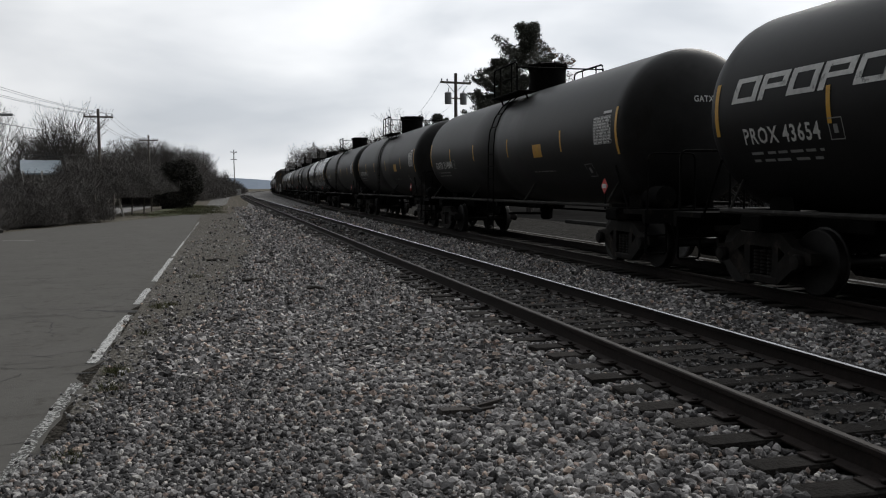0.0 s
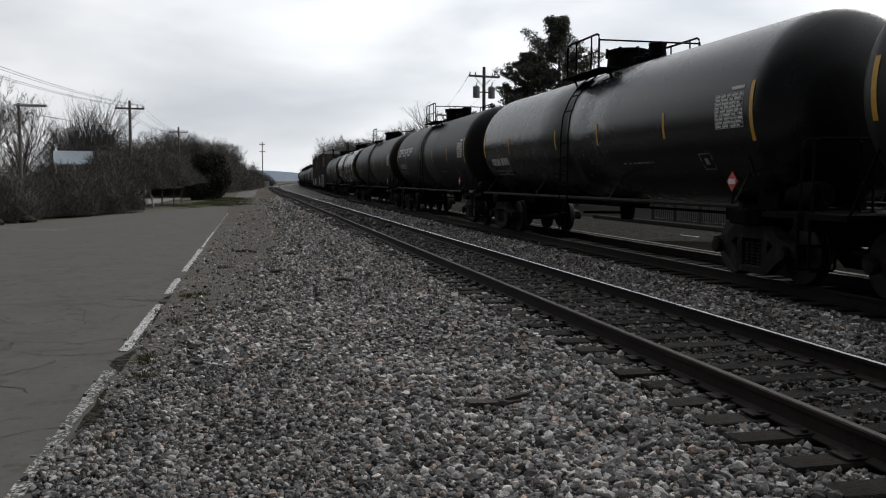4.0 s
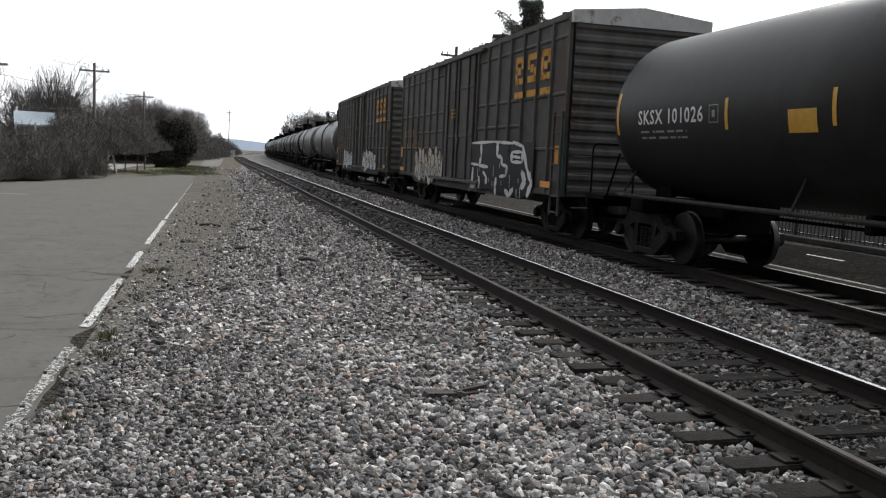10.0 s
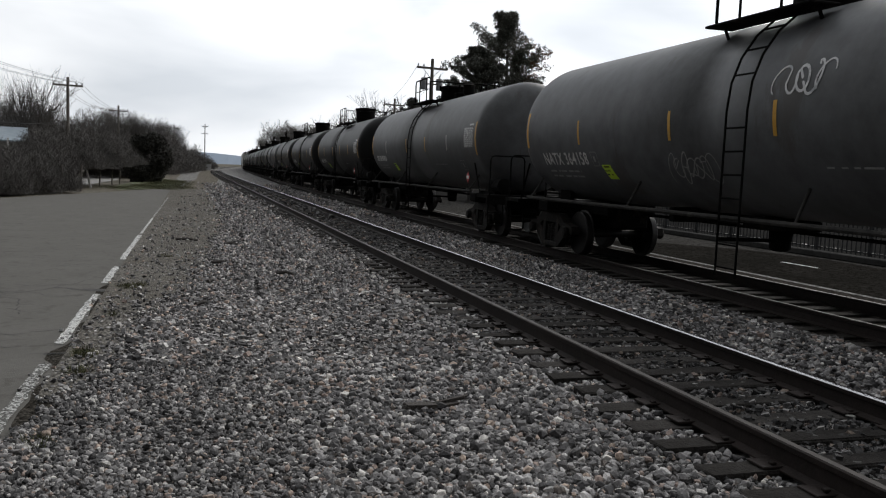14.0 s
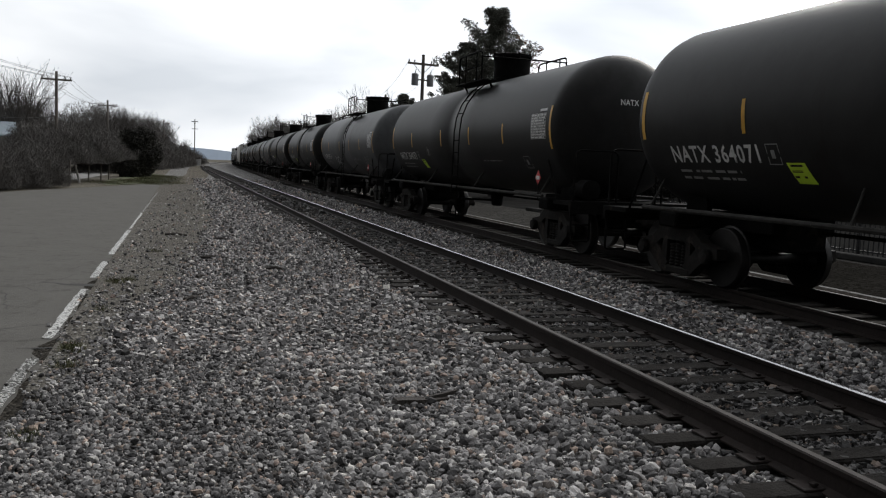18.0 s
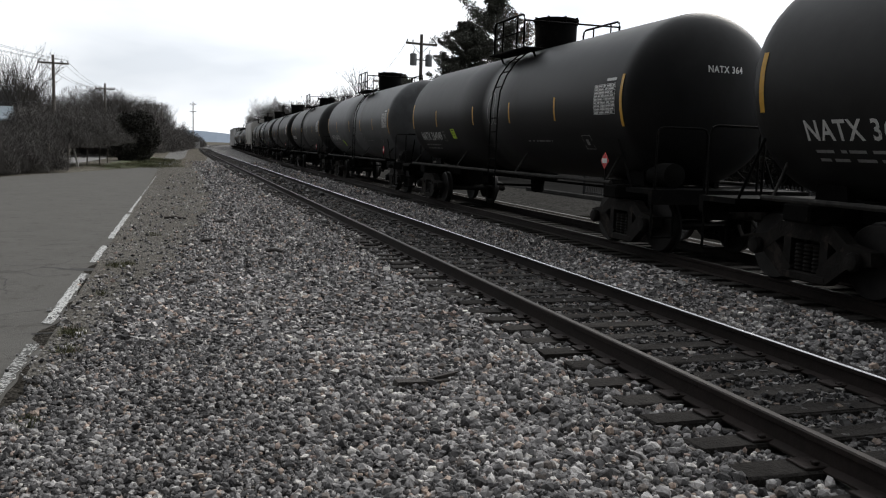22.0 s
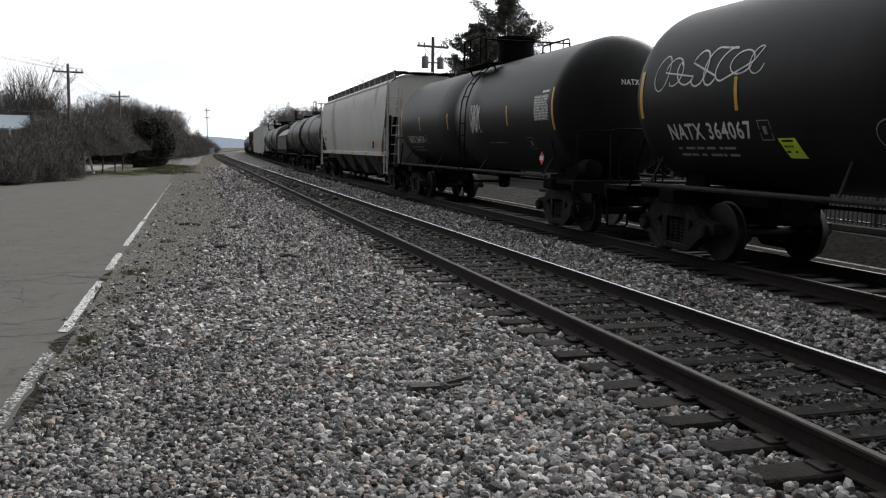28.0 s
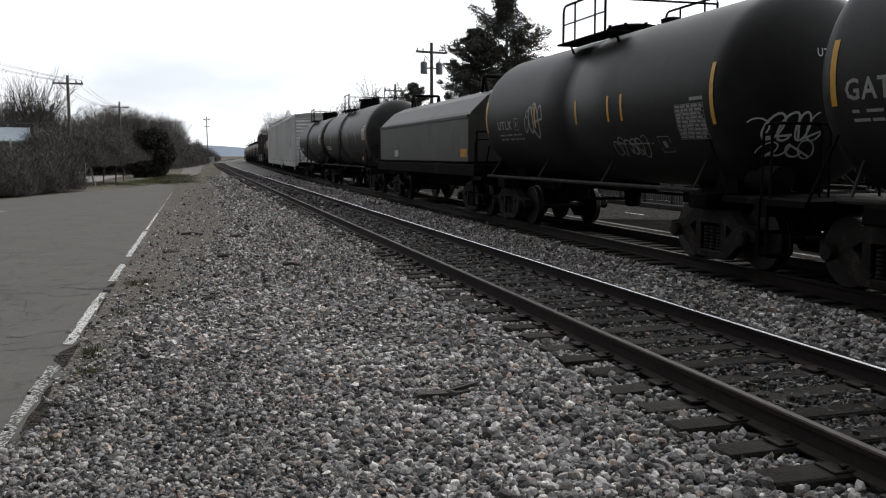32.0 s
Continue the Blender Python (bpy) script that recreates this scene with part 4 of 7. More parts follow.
def tank_car(front, rear, tone, number="", mark_mat=None, label="", panel=True, lime=False, brand=False, spray=0, pale=0, orange_panel=0.0, ladder=True, seed=0, ink=None, scrawls=(), head_art=False, lime_at=(3.3, 1.63), number_height=0.24, number_at=(0.62, 1.95), span=0.0, middle=(-1.6, 0.95), inner=2.6, outer=2.75, dome=False, shift=0.0):
    half = (rear - front) / 2
    hk = round(half, 2)
    car = thing("tank_car", label or "black steel railway tank car with yellow reflectors and white lettering", "tank car", None, "cars of the train")
    shell = part("tank", once(("tank", hk, tone == GLOSS), lambda: tank_mesh(hk, M_TANKGLOSS if tone == GLOSS else M_TANK)), car, None, "cylindrical steel tank")
    shell.color = (*tone, 1)
    reach = 1.18
    deck = once(("end_platform", hk), lambda: end_platform_mesh(hk, reach))
    ends = [part("end_platform", deck, car), part("end_platform", deck, car, pose(0, 0, 0, 0, 0, 180))]
    for e in ends:
        part("stub_sill", once(("sill", hk), lambda: stub_sill_mesh(hk, reach)), e)
        part("body_bolster", once(("body_bolster", hk), lambda: bolster_mesh(hk)), e)
        for sd in (-1, 1):
            part("saddle", once(("saddle", hk, sd), lambda: saddle_mesh(hk, sd)), e)
            part("end_handrail", once(("end_handrail", hk, sd), lambda: end_rail_mesh(hk, reach, sd)), e)
            part("brace", once(("end_brace", hk, sd), lambda: end_brace_mesh(hk, sd)), e)
            part("sill_step", once(("sill_step", hk, sd), lambda: end_step_mesh(hk, reach, sd)), e)
        part("coupler", once("coupler", coupler_mesh), e, pose(0, -hk - reach, 0))
    part("brake_reservoir", once(("reservoir", hk), lambda: reservoir_mesh(hk)), ends[0])
    for sd in (-1, 1):
        part("side_rail", once(("side_rail", hk, sd), lambda: side_rail_mesh(hk, sd)), car, None, "thin pipe rail along the sill")
    forward = number.startswith("NATX 364")  # these carry their fittings forward of the middle
    fore = pose(0, shift - (0.65 if forward else 0.0), 0)
    dome = dome or forward
    top = part("top_platform", once("top_platform", lambda: top_platform_mesh(-1)), car, fore)
    part("top_platform", once("top_platform_off", lambda: top_platform_mesh(1)), car, fore)
    part("railing", once("railing", railing_mesh), top)
    a, b = once("manway", manway_meshes)
    if dome:
        part("manway", once("dome", dome_mesh), car, fore, "tall round manway dome")
    else:
        low = pose(0, shift, -0.3 if hk < 5.5 else 0.0)
        part("manway", a, car, low)
        part("safety_valve", b, car, low)
    part("bottom_outlet", once("outlet", outlet_mesh), car)
    if ladder:
        add_rungs(part("ladder", once("ladder", ladder_mesh), car, pose(0, shift - (0.95 if forward else 0.0), 0)))
    for y in (-hk + 0.55, hk - 0.55):
        add_truck(car, y)
    yellow = M_PALE if pale == 2 else M_YELLOW
    part("reflector", once(("stripe_end", hk, pale), lambda: stripe_mesh(-hk + 0.02, 2.12, 3.00, 0.09, yellow)), car, None, "tall yellow reflector")
    part("reflector", once(("stripe_far", hk, pale), lambda: stripe_mesh(hk - 0.02, 2.24, 3.00, 0.09, yellow)), car, None, "tall yellow reflector")
    for k, q in enumerate((-hk + outer, *middle, hk - inner)):
        m = M_PALE if (k + seed) % 3 == 0 and pale else M_YELLOW
        part("reflector", once(("stripe", round(q, 2), m.name), lambda: stripe_mesh(q, 2.27, 2.73, 0.075, m)), car, None, "yellow reflector")
    if panel:
        part("data_panel", once(("chart", hk), lambda: chart_mesh(-hk + 1.02, 2.34 - (0.42 if hk < 5.5 else 0.0), 2.86 - (0.42 if hk < 5.5 else 0.0), 0.78, M_FADED if hk < 5.5 else M_WHITE)), car, None, "white ruled data panel")
        part("stencil_box", once(("box2", hk), lambda: frame_box(-hk + 1.75, 1.72, 0.36, 0.26, 0.012, M_FADED)), car)
        short = hk < 5.5  # the short cars carry no placard here
        p = None if short else part("placard", once(("placard", hk), lambda: placard_mesh(-hk + 0.40, 1.52)), car, None, "red hazard placard")
        if p:
            part("placard_band", once(("placard_band", hk), lambda: placard_band(-hk + 0.40, 1.52)), p)
            part("placard_post", once(("placard_post", hk), lambda: placard_post(-hk + 0.40, 1.52)), p)
    if number:
        ink = ink or M_WHITE
        part("car_number", flank_lettering(number, number_height, hk - number_at[0], number_at[1], ink, span), car, None, "stencilled car number")
        end = once(("end_number", number[:8], hk), lambda: head_lettering(number[:8], hk))
        part("end_number", end, car)
        part("stencil_box", frame_box(hk - number_at[0] - (span or 2.0) - 0.16, number_at[1] - 0.03, 0.25, 0.27, 0.014, M_FADED), car)
    else:
        part("small_print", once(("number_bar", hk), lambda: bars_mesh(hk - 0.62, 1.98, 1.7, 1, M_WHITE, 0.2, 0.3, 4)), car)
    part("small_print", bars_mesh(hk - number_at[0] - 0.08, number_at[1] - 0.15, 1.5, 2, M_FADED, 0.035, 0.10, seed % 3), car)
    part("small_print", once(("print_mid", hk), lambda: bars_mesh(-hk * 0.35, 1.86, 1.3, 1, M_FADED, 0.024, 0.1, 8)), car)
    if lime:
        part("warning_label", label_mesh(hk - lime_at[0], lime_at[1]), car, None, "lime green warning label")
        part("small_print", bars_mesh(hk - lime_at[0] - 0.06, lime_at[1] + 0.21, 0.22, 3, M_SPRAYBLACK, 0.025, 0.07, 6), car)
    if brand:
        for block in block_logo(hk - 0.50, 2.68, 0.345, 6, M_WHITE):
            part("brand_mark", block, car, None, "large white block of a brand mark")
    if orange_panel:
        part("warning_panel", once(("orange", hk, orange_panel), lambda: flank_patch(hk - orange_panel, hk - orange_panel - 0.56, 2.20, 2.50, M_YELLOW).mesh("warning_panel", M_YELLOW)), car, None, "square yellow warning panel")
    for k, (at, v, width, height, strokes, thick, mat) in enumerate(scrawls):
        part("graffiti", scrawl(hk - at, v, width, height, seed * 7 + k, on_tank, strokes, thick).mesh("graffiti", mat), car, None, "white spray scrawl")
    if head_art:
        def on_head(u, v):
            r = min(0.98, math.hypot(-u, v) / TANK_R)
            return (-u, -hk - 0.74 * math.sqrt(max(0.0, 1 - r ** (2 / 0.9))) - 0.012, TANK_Z + v)
        part("graffiti", scrawl(1.15, -0.75, 1.0, 0.40, 91, on_head, 5, 0.035).mesh("graffiti", M_GRAFFITI), car, None, "white spray scrawl on the tank head")
        part("graffiti", scrawl(0.95, -1.02, 0.7, 0.30, 93, on_head, 4, 0.03).mesh("graffiti", M_GRAFFITI), car, None, "white spray scrawl on the tank head")
    return car


# -- boxcars --
def on_side(x):
    def put(u, v, lift=0.0):
        return (SIDE * (x + lift), u, v)
    return put


def corrugated_end(half, width, z0, z1):
    s = Shape()
    n = 14
    prof = [(z0, 0.0)]
    for k in range(n):
        a, b = z0 + (z1 - z0) * k / n, z0 + (z1 - z0) * (k + 1) / n
        prof += [(a + (b - a) * 0.2, 0.0), (a + (b - a) * 0.4, 0.05), (a + (b - a) * 0.7, 0.05), (a + (b - a) * 0.9, 0.0)]
    prof.append((z1, 0.0))
    vs = []
    for z, d in prof:
        vs += [(-width, -half - d, z), (width, -half - d, z)]
    s.add(vs, [(2 * k, 2 * k + 1, 2 * k + 3, 2 * k + 2) for k in range(len(prof) - 1)])
    s.box(-width, width, -half + 0.02, -half + 0.08, z0, z1)
    return s


def rounded(points, steps=4):
    """A closed smooth curve through points."""
    n, out = len(points), []
    for i in range(n):
        p0, p1, p2, p3 = (points[(i + j - 1) % n] for j in range(4))
        for k in range(steps):
            t = k / steps
            out.append(tuple(0.5 * (2 * p1[q] + (p2[q] - p0[q]) * t + (2 * p0[q] - 5 * p1[q] + 4 * p2[q] - p3[q]) * t * t + (3 * p1[q] - p0[q] - 3 * p2[q] + p3[q]) * t ** 3) for q in (0, 1)))
    return out


# strokes of the big piece, in shares of its width and height
STROKES = [[(0.02, 0.12), (0.0, 0.5), (0.05, 0.97), (0.45, 0.99), (0.74, 0.95)], [(0.72, 0.98), (0.86, 0.90), (0.93, 0.50), (1.0, 0.28), (0.94, 0.04)], [(0.23, 0.97), (0.24, 0.70), (0.21, 0.52), (0.36, 0.50)], [(0.06, 0.55), (0.20, 0.53)], [(0.50, 1.0), (0.50, 0.72), (0.57, 0.70)],
           [(0.57, 0.70), (0.58, 0.56), (0.66, 0.54), (0.64, 0.36), (0.55, 0.34)], [(0.50, 0.32), (0.49, 0.14), (0.50, -0.02)], [(0.86, 0.46), (0.92, 0.30), (0.86, 0.18)], [(0.10, 0.48), (0.10, 0.08)], [(0.06, 0.20), (0.10, 0.06), (0.17, 0.18)], [(0.28, 0.40), (0.35, 0.30), (0.34, 0.16)],
           [(0.64, 0.10), (0.70, 0.00), (0.76, 0.14)], [(0.72, 0.80), (0.72, 0.62), (0.86, 0.62), (0.86, 0.80), (0.72, 0.80)], [(0.72, 0.72), (0.84, 0.70)], [(0.22, 0.30), (0.22, 0.06)]]


def slab_piece(u0, u1, v0, v1, x, fill, edge):
    """A black painted slab with thick white strokes and drips. Gives the meshes of each form."""
    rng = random.Random(8)

    def at(a, b):
        return u0 + (u1 - u0) * a, v0 + (v1 - v0) * b
    out = []
    for a0, a1, lean in ((0.0, 0.33, 0.02), (0.33, 0.66, 0.0), (0.66, 0.99, 0.03)):
        pts = [at(a0 - 0.01, 0.08), at(a0 + lean, 0.96), at(a1 + 0.01, 0.97), at(a1 + 0.01, 0.05 + lean), at((a0 + a1) / 2, 0.02)]
        lift = x + 0.006 + 0.0012 * len(out)
        slab = Shape().add([on_side(lift)(*p) for p in pts], [tuple(range(len(pts)))]).mesh("graffiti", fill)
        line = Shape()
        for k, stroke in enumerate(STROKES):
            if a0 <= sum(p[0] for p in stroke) / len(stroke) < a1 + 0.01:
                for p, q in zip(stroke, stroke[1:]):
                    upright = abs(p[0] - q[0]) < 0.6 * abs(p[1] - q[1])
                    r = ribbon([at(*p), at((p[0] + q[0]) / 2 + rng.uniform(-0.006, 0.006), (p[1] + q[1]) / 2), at(*q)], rng.uniform(0.17, 0.24) if upright else rng.uniform(0.08, 0.12), on_side(x + 0.013 + 0.0004 * k))
                    line.add(r.v, r.f)
        for k in range(7):
            a, b = rng.uniform(a0, a1), rng.uniform(0.1, 0.6)
            r = ribbon([at(a, b), at(a + 0.004, b - rng.uniform(0.06, 0.2))], 0.05, on_side(x + 0.020))
            line.add(r.v, r.f)
        out.append((slab, line.mesh("graffiti_outline", edge), None))
    return out


def spray_piece(u0, u1, v0, v1, seed, x, fill, edge, extra=None):
    """A painted piece: overlapping blocky forms with dark outlines, in no alphabet. Gives the meshes of each form."""
    rng = random.Random(seed)
    out = []
    n = max(3, int(abs(u0 - u1) / 0.48))
    w = (u0 - u1) / n
    for k in range(n):
        cu = u0 - w * (k + 0.5)
        lo, hi = v0 + rng.uniform(0, 0.16), v1 - rng.uniform(0, 0.3)
        forms = ([(-0.5, 0.1), (-0.55, 0.5), (-0.42, 0.92), (0.0, 1.0), (0.42, 0.9), (0.46, 0.62), (0.2, 0.52), (0.5, 0.40), (0.48, 0.08), (0.0, 0.0)],
                 [(-0.5, 0.0), (-0.55, 0.4), (-0.4, 0.5), (-0.55, 0.85), (-0.2, 1.0), (0.1, 0.9), (0.3, 0.7), (0.55, 0.95), (0.5, 0.3), (0.2, 0.1), (0.0, 0.22)],
                 [(-0.35, -0.05), (-0.6, 0.25), (-0.35, 0.45), (-0.55, 0.7), (-0.2, 1.02), (0.35, 0.95), (0.5, 0.75), (0.3, 0.62), (0.55, 0.3), (0.3, -0.05)])
        corners = forms[rng.randrange(3)]
        base = [(cu - (a + rng.uniform(-0.1, 0.1)) * w * 1.12, lo + (b + rng.uniform(-0.06, 0.06)) * (hi - lo)) for a, b in corners]
        pts = rounded(base)
        lift = x + 0.006 + 0.0012 * k
        big = Shape().add([on_side(lift)(*p) for p in pts], [tuple(range(len(pts)))]).mesh("graffiti", fill)
        line = ribbon(pts + [pts[0]], 0.05, on_side(lift + 0.002))
        for q in range(2):
            c = (cu - w * rng.uniform(-0.25, 0.25), lo + (hi - lo) * rng.uniform(0.25, 0.8))
            inner = [(c[0] + math.cos(a0 * 0.25 + q) * w * 0.24, c[1] + math.sin(a0 * 0.25 + q) * (hi - lo) * 0.2) for a0 in range(rng.randint(10, 20))]
            r = ribbon(inner, 0.05, on_side(lift + 0.002))
            line.add(r.v, r.f)
        third = None
        if extra and k % 2 == 0:
            q = [(cu + rng.uniform(-0.2, 0.2) * w, lo + 0.05), (cu + w * 0.3, lo + 0.12), (cu + w * 0.2, lo + (hi - lo) * 0.45), (cu - w * 0.3, lo + (hi - lo) * 0.35)]
            third = Shape().add([on_side(lift + 0.001)(*p) for p in q], [(0, 1, 2, 3)]).mesh("graffiti_fill", extra)
        out.append((big, line.mesh("graffiti_outline", edge), third))
    return out


def boxcar(front, rear, paint, number="", label="", art=0, pale=False, seed=0):
    half = (rear - front) / 2 - 0.02
    hk = round(half, 2)
    x, z0, z1 = 1.56, 0.98, 4.80
    car = thing("boxcar", label, "boxcar", None, "cars of the train")

    def body():
        s = Shape().box(-x, x, -hk + 0.08, hk - 0.08, z0, z1, 0.02)
        for a in (-x, x - 0.06):
            s.prism([(-6.5, z0 + 0.01), (6.5, z0 + 0.01), (5.7, 0.76), (-5.7, 0.76)], "x", a, a + 0.06)
        s.box(-0.3, 0.3, -hk - 0.1, hk + 0.1, 0.62, 0.98, 0.03)
        return s.mesh("body", paint)
    part("body", once(("body", hk, paint.name), body), car, None, "steel box body")

    def roof():
        s = Shape()
        s.prism([(-x - 0.04, z1 - 0.10), (-x - 0.04, z1 + 0.02), (0, z1 + 0.18), (x + 0.04, z1 + 0.02), (x + 0.04, z1 - 0.10)], "y", -hk, hk)
        for k in range(int(hk * 2 / 1.1)):
            y = -hk + 0.5 + k * 1.1
            s.prism([(-x - 0.05, z1 + 0.02), (-x - 0.05, z1 + 0.06), (0, z1 + 0.22), (x + 0.05, z1 + 0.06), (x + 0.05, z1 + 0.02)], "y", y, y + 0.07)
        return s.mesh("roof", paint if not pale else M_BOXPALE)
    part("roof", once(("roof", hk, paint.name), roof), car)

    def posts(sd):
        out = []
        n = 19
        for k in range(n):
            y = -hk + 0.1 + (2 * hk - 0.2) * k / (n - 1)
            if abs(y + 0.12) < 1.72:
                continue
            s = Shape().prism([(y - 0.09, 0), (y + 0.09, 0), (y + 0.05, 1), (y - 0.05, 1)], "z", 0, 1)
            s.v = [(sd * (x + (0.055 if q[1] > 0.5 else 0.0)), q[0] if False else (y + (q[0] - y)), z0 + 0.03 + q[2] * (z1 - z0 - 0.12)) for q in s.v]
            out.append(s)
        return out
    for sd in (-1, 1):
        for k, s in enumerate(once(("posts", hk, sd), lambda: posts(sd))):
            part("side_post", once(("post", hk, sd, k, paint.name), lambda: s.mesh("side_post", paint)), car)

        def beads():
            q = Shape()
            step = (2 * hk - 0.2) / 18
            for k in range(18):
                y = -hk + 0.1 + step * k
                if abs(y + step / 2 + 0.12) < 2.1:
                    continue
                for zz in (1.97, 2.53, 3.15, 4.35):
                    if zz != 2.53 or 2 < k < 15:
                        q.prism([(sd * x, zz - 0.05), (sd * (x + 0.03), zz - 0.02), (sd * (x + 0.03), zz + 0.02), (sd * x, zz + 0.05)], "y", y + 0.11, y + step - 0.11)
            q.box(sd * x - 0.04, sd * x + 0.04, -hk + 0.02, hk - 0.02, z0 - 0.02, z0 + 0.10, 0.01)
            q.box(sd * x - 0.035, sd * x + 0.035, -hk + 0.02, hk - 0.02, z1 - 0.12, z1 - 0.02, 0.01)
            return q.mesh("side_rib", paint)
        part("side_rib", once(("beads", hk, sd, paint.name), beads), car)
        door = part("door", once(("door", sd, paint.name), lambda: Shape().box(sd * 1.61 - 0.04, sd * 1.61 + 0.04, -1.65, 1.40, 1.08, 4.62, 0.015).mesh("door", paint)), car, None, "sliding plug door")

        rod = once(("lock_rod", sd, paint.name), lambda: Shape().tube((sd * 1.675, 0, 1.1), (sd * 1.675, 0, 4.6), 0.025).mesh("lock_rod", paint))
        bar = once(("door_bar", sd, paint.name), lambda: Shape().box(sd * 1.65 - 0.02, sd * 1.65 + 0.02, -1.6, 1.35, -0.04, 0.04, 0.01).mesh("door_bar", paint))
        rail = once(("door_track", sd, paint.name), lambda: Shape().box(sd * 1.66 - 0.05, sd * 1.66 + 0.05, -2.5, 3.1, -0.04, 0.05, 0.01).mesh("door_track", paint))
        wheel = once(("lock_wheel", sd, paint.name), lambda: Shape().lathe([(sd * 1.66, 0.03), (sd * 1.68, 0.16), (sd * 1.70, 0.16), (sd * 1.71, 0.03)], "x", at=(0, -0.2, 2.2), n=14).mesh("lock_wheel", paint))
        for yy in (-1.2, -0.2, 0.2, 1.0):
            part("lock_rod", rod, door, pose(0, yy, 0))
        for zz in (2.35, 3.75):
            part("door_bar", bar, door, pose(0, 0, zz))
        for zz in (1.02, 4.67):
            part("door_track", rail, door, pose(0, 0, zz))
        part("lock_wheel", wheel, door)
    for r in (0, 180):
        e = part("end_wall", once(("end", hk, paint.name), lambda: corrugated_end(hk, x - 0.05, z0, z1 - 0.15).mesh("end_wall", paint)), car, pose(0, 0, 0, 0, 0, r), "corrugated end")
        part("end_cap", once(("cap", hk), lambda: Shape().prism([(-x - 0.05, z1 - 0.22), (x + 0.05, z1 - 0.22), (x + 0.05, z1 + 0.03), (0, z1 + 0.19), (-x - 0.05, z1 + 0.03)], "y", -hk - 0.07, -hk + 0.03).mesh("end_cap", M_GALV)), e, None, "pale galvanised cap")

        def ladder():
            s = Shape()
            for yy in (-hk + 0.10, -hk + 0.55):
                s.box(-x - 0.11, -x - 0.07, yy - 0.02, yy + 0.02, 0.55, 2.75)
            for k in range(7):
                s.tube((-x - 0.10, -hk + 0.08, 0.62 + 0.34 * k), (-x - 0.10, -hk + 0.57, 0.62 + 0.34 * k), 0.016)
            for k in range(6):
                s.tube((-x + 0.1, -hk - 0.13, 0.75 + 0.36 * k), (-x + 0.55, -hk - 0.13, 0.75 + 0.36 * k), 0.016)
            return s.mesh("ladder", paint)
        part("ladder", once(("boxladder", hk, paint.name), ladder), e)
        part("coupler", once("coupler", coupler_mesh), e, pose(0, -hk - 0.05, 0))
    for y in (-hk + 1.75, hk - 1.75):
        add_truck(car, y)

    def patch(u0, u1, v0, v1, mat, lift=0.062, nm="reflector"):
        put = on_side(x + lift)
        return Shape().add([put(u0, v0), put(u1, v0), put(u1, v1), put(u0, v1)], [(0, 1, 2, 3)]).mesh(nm, mat)
    tape = M_TAPE if not pale else M_ORANGE
    for k, u in enumerate((-hk + 0.95, -4.8, -2.05, -0.8, 2.3, 5.1, hk - 0.5)):
        part("reflector", once(("tape", hk, k), lambda: patch(u + 0.32, u - 0.32, 1.12, 1.26, tape)), car, None, "orange reflective tape")
    if not pale:
        for k, u in enumerate((-hk + 0.40, hk - 0.40)):
            part("reflector", once(("tape_up", hk, k), lambda: patch(u + 0.11, u - 0.11, 1.64, 2.04, M_TAPE)), car, None, "upright orange reflector")
        part("edge_strip", once(("teal", hk), lambda: patch(-hk + 0.12, -hk + 0.02, 1.2, 2.6, M_TEAL)), car)
        # the big brand mark: three plain blocks with bars below
        for k in range(3):
            u = -hk + 3.32 - k * 0.86

            def mark():
                s = Shape()
                put = on_side(x + 0.064)
                for a in ((0, 0.55, 0.42, 0.54), (0, 0.55, 0.82, 0.94), (0, 0.14, 0.42, 0.94) if k != 1 else (0.41, 0.55, 0.42, 0.68), (0.18, 0.38, 0.60, 0.74), (0, 0.14, 0.66, 0.94) if k == 1 else (0.4, 0.55, 0.70, 0.9), (0, 0.6, 0.16, 0.28)):
                    s.add([put(u - a[0], 2.98 + a[2] * 1.27), put(u - a[1], 2.98 + a[2] * 1.27), put(u - a[1], 2.98 + a[3] * 1.27), put(u - a[0], 2.98 + a[3] * 1.27)], [(0, 1, 2, 3)])
                return s.mesh("brand_mark", M_ORANGE)
            part("brand_mark", once(("mark", hk, k), mark), car, None, "faded orange brand mark")
        put = on_side(x + 0.064)
        for txt, zz in ((number[:4], 2.41), (number[5:], 1.99)):
            for k, ch in enumerate(txt):
                vs, fs = letters(ch, 0.24)
                u = hk - 0.93 - k * 0.40 - (k // 2) * 0.14
                part("car_number", Shape().add([put(u - a * 0.85, zz + b) for a, b, _ in vs], fs).mesh("car_number", M_ORANGE), car, None, "faded yellow stencil")
        s = Shape()
        rng = random.Random(3)
        for k in range(3):
            u, v = 0.55, 3.12 - k * 0.11
            for q in range(2):
                l = rng.uniform(0.14, 0.26)
                s.add([on_side(1.685)(u, v), on_side(1.685)(u - l, v), on_side(1.685)(u - l, v + 0.06), on_side(1.685)(u, v + 0.06)], [(0, 1, 2, 3)])
                u -= l + 0.08
        part("small_print", s.mesh("small_print", M_ORANGE), car, None, "unreadable yellow stencilling")
    if art:
        sets = [((5.5, 1.65, 0.78, 2.05), 11, M_SPRAYCREAM, M_SPRAYBLACK, M_SPRAYBLUE), ((-1.35, -6.65, 0.80, 2.17), 23, M_SPRAYBLACK, M_GRAFFITI, None)]
        if art == 2:
            sets = [((5.35, 1.9, 0.80, 2.02), 31, M_GRAFFITI, M_SPRAYBLACK, None), ((-1.75, -5.75, 0.86, 1.98), 47, M_GRAFFITI, M_SPRAYBLACK, M_SPRAYBLUE)]
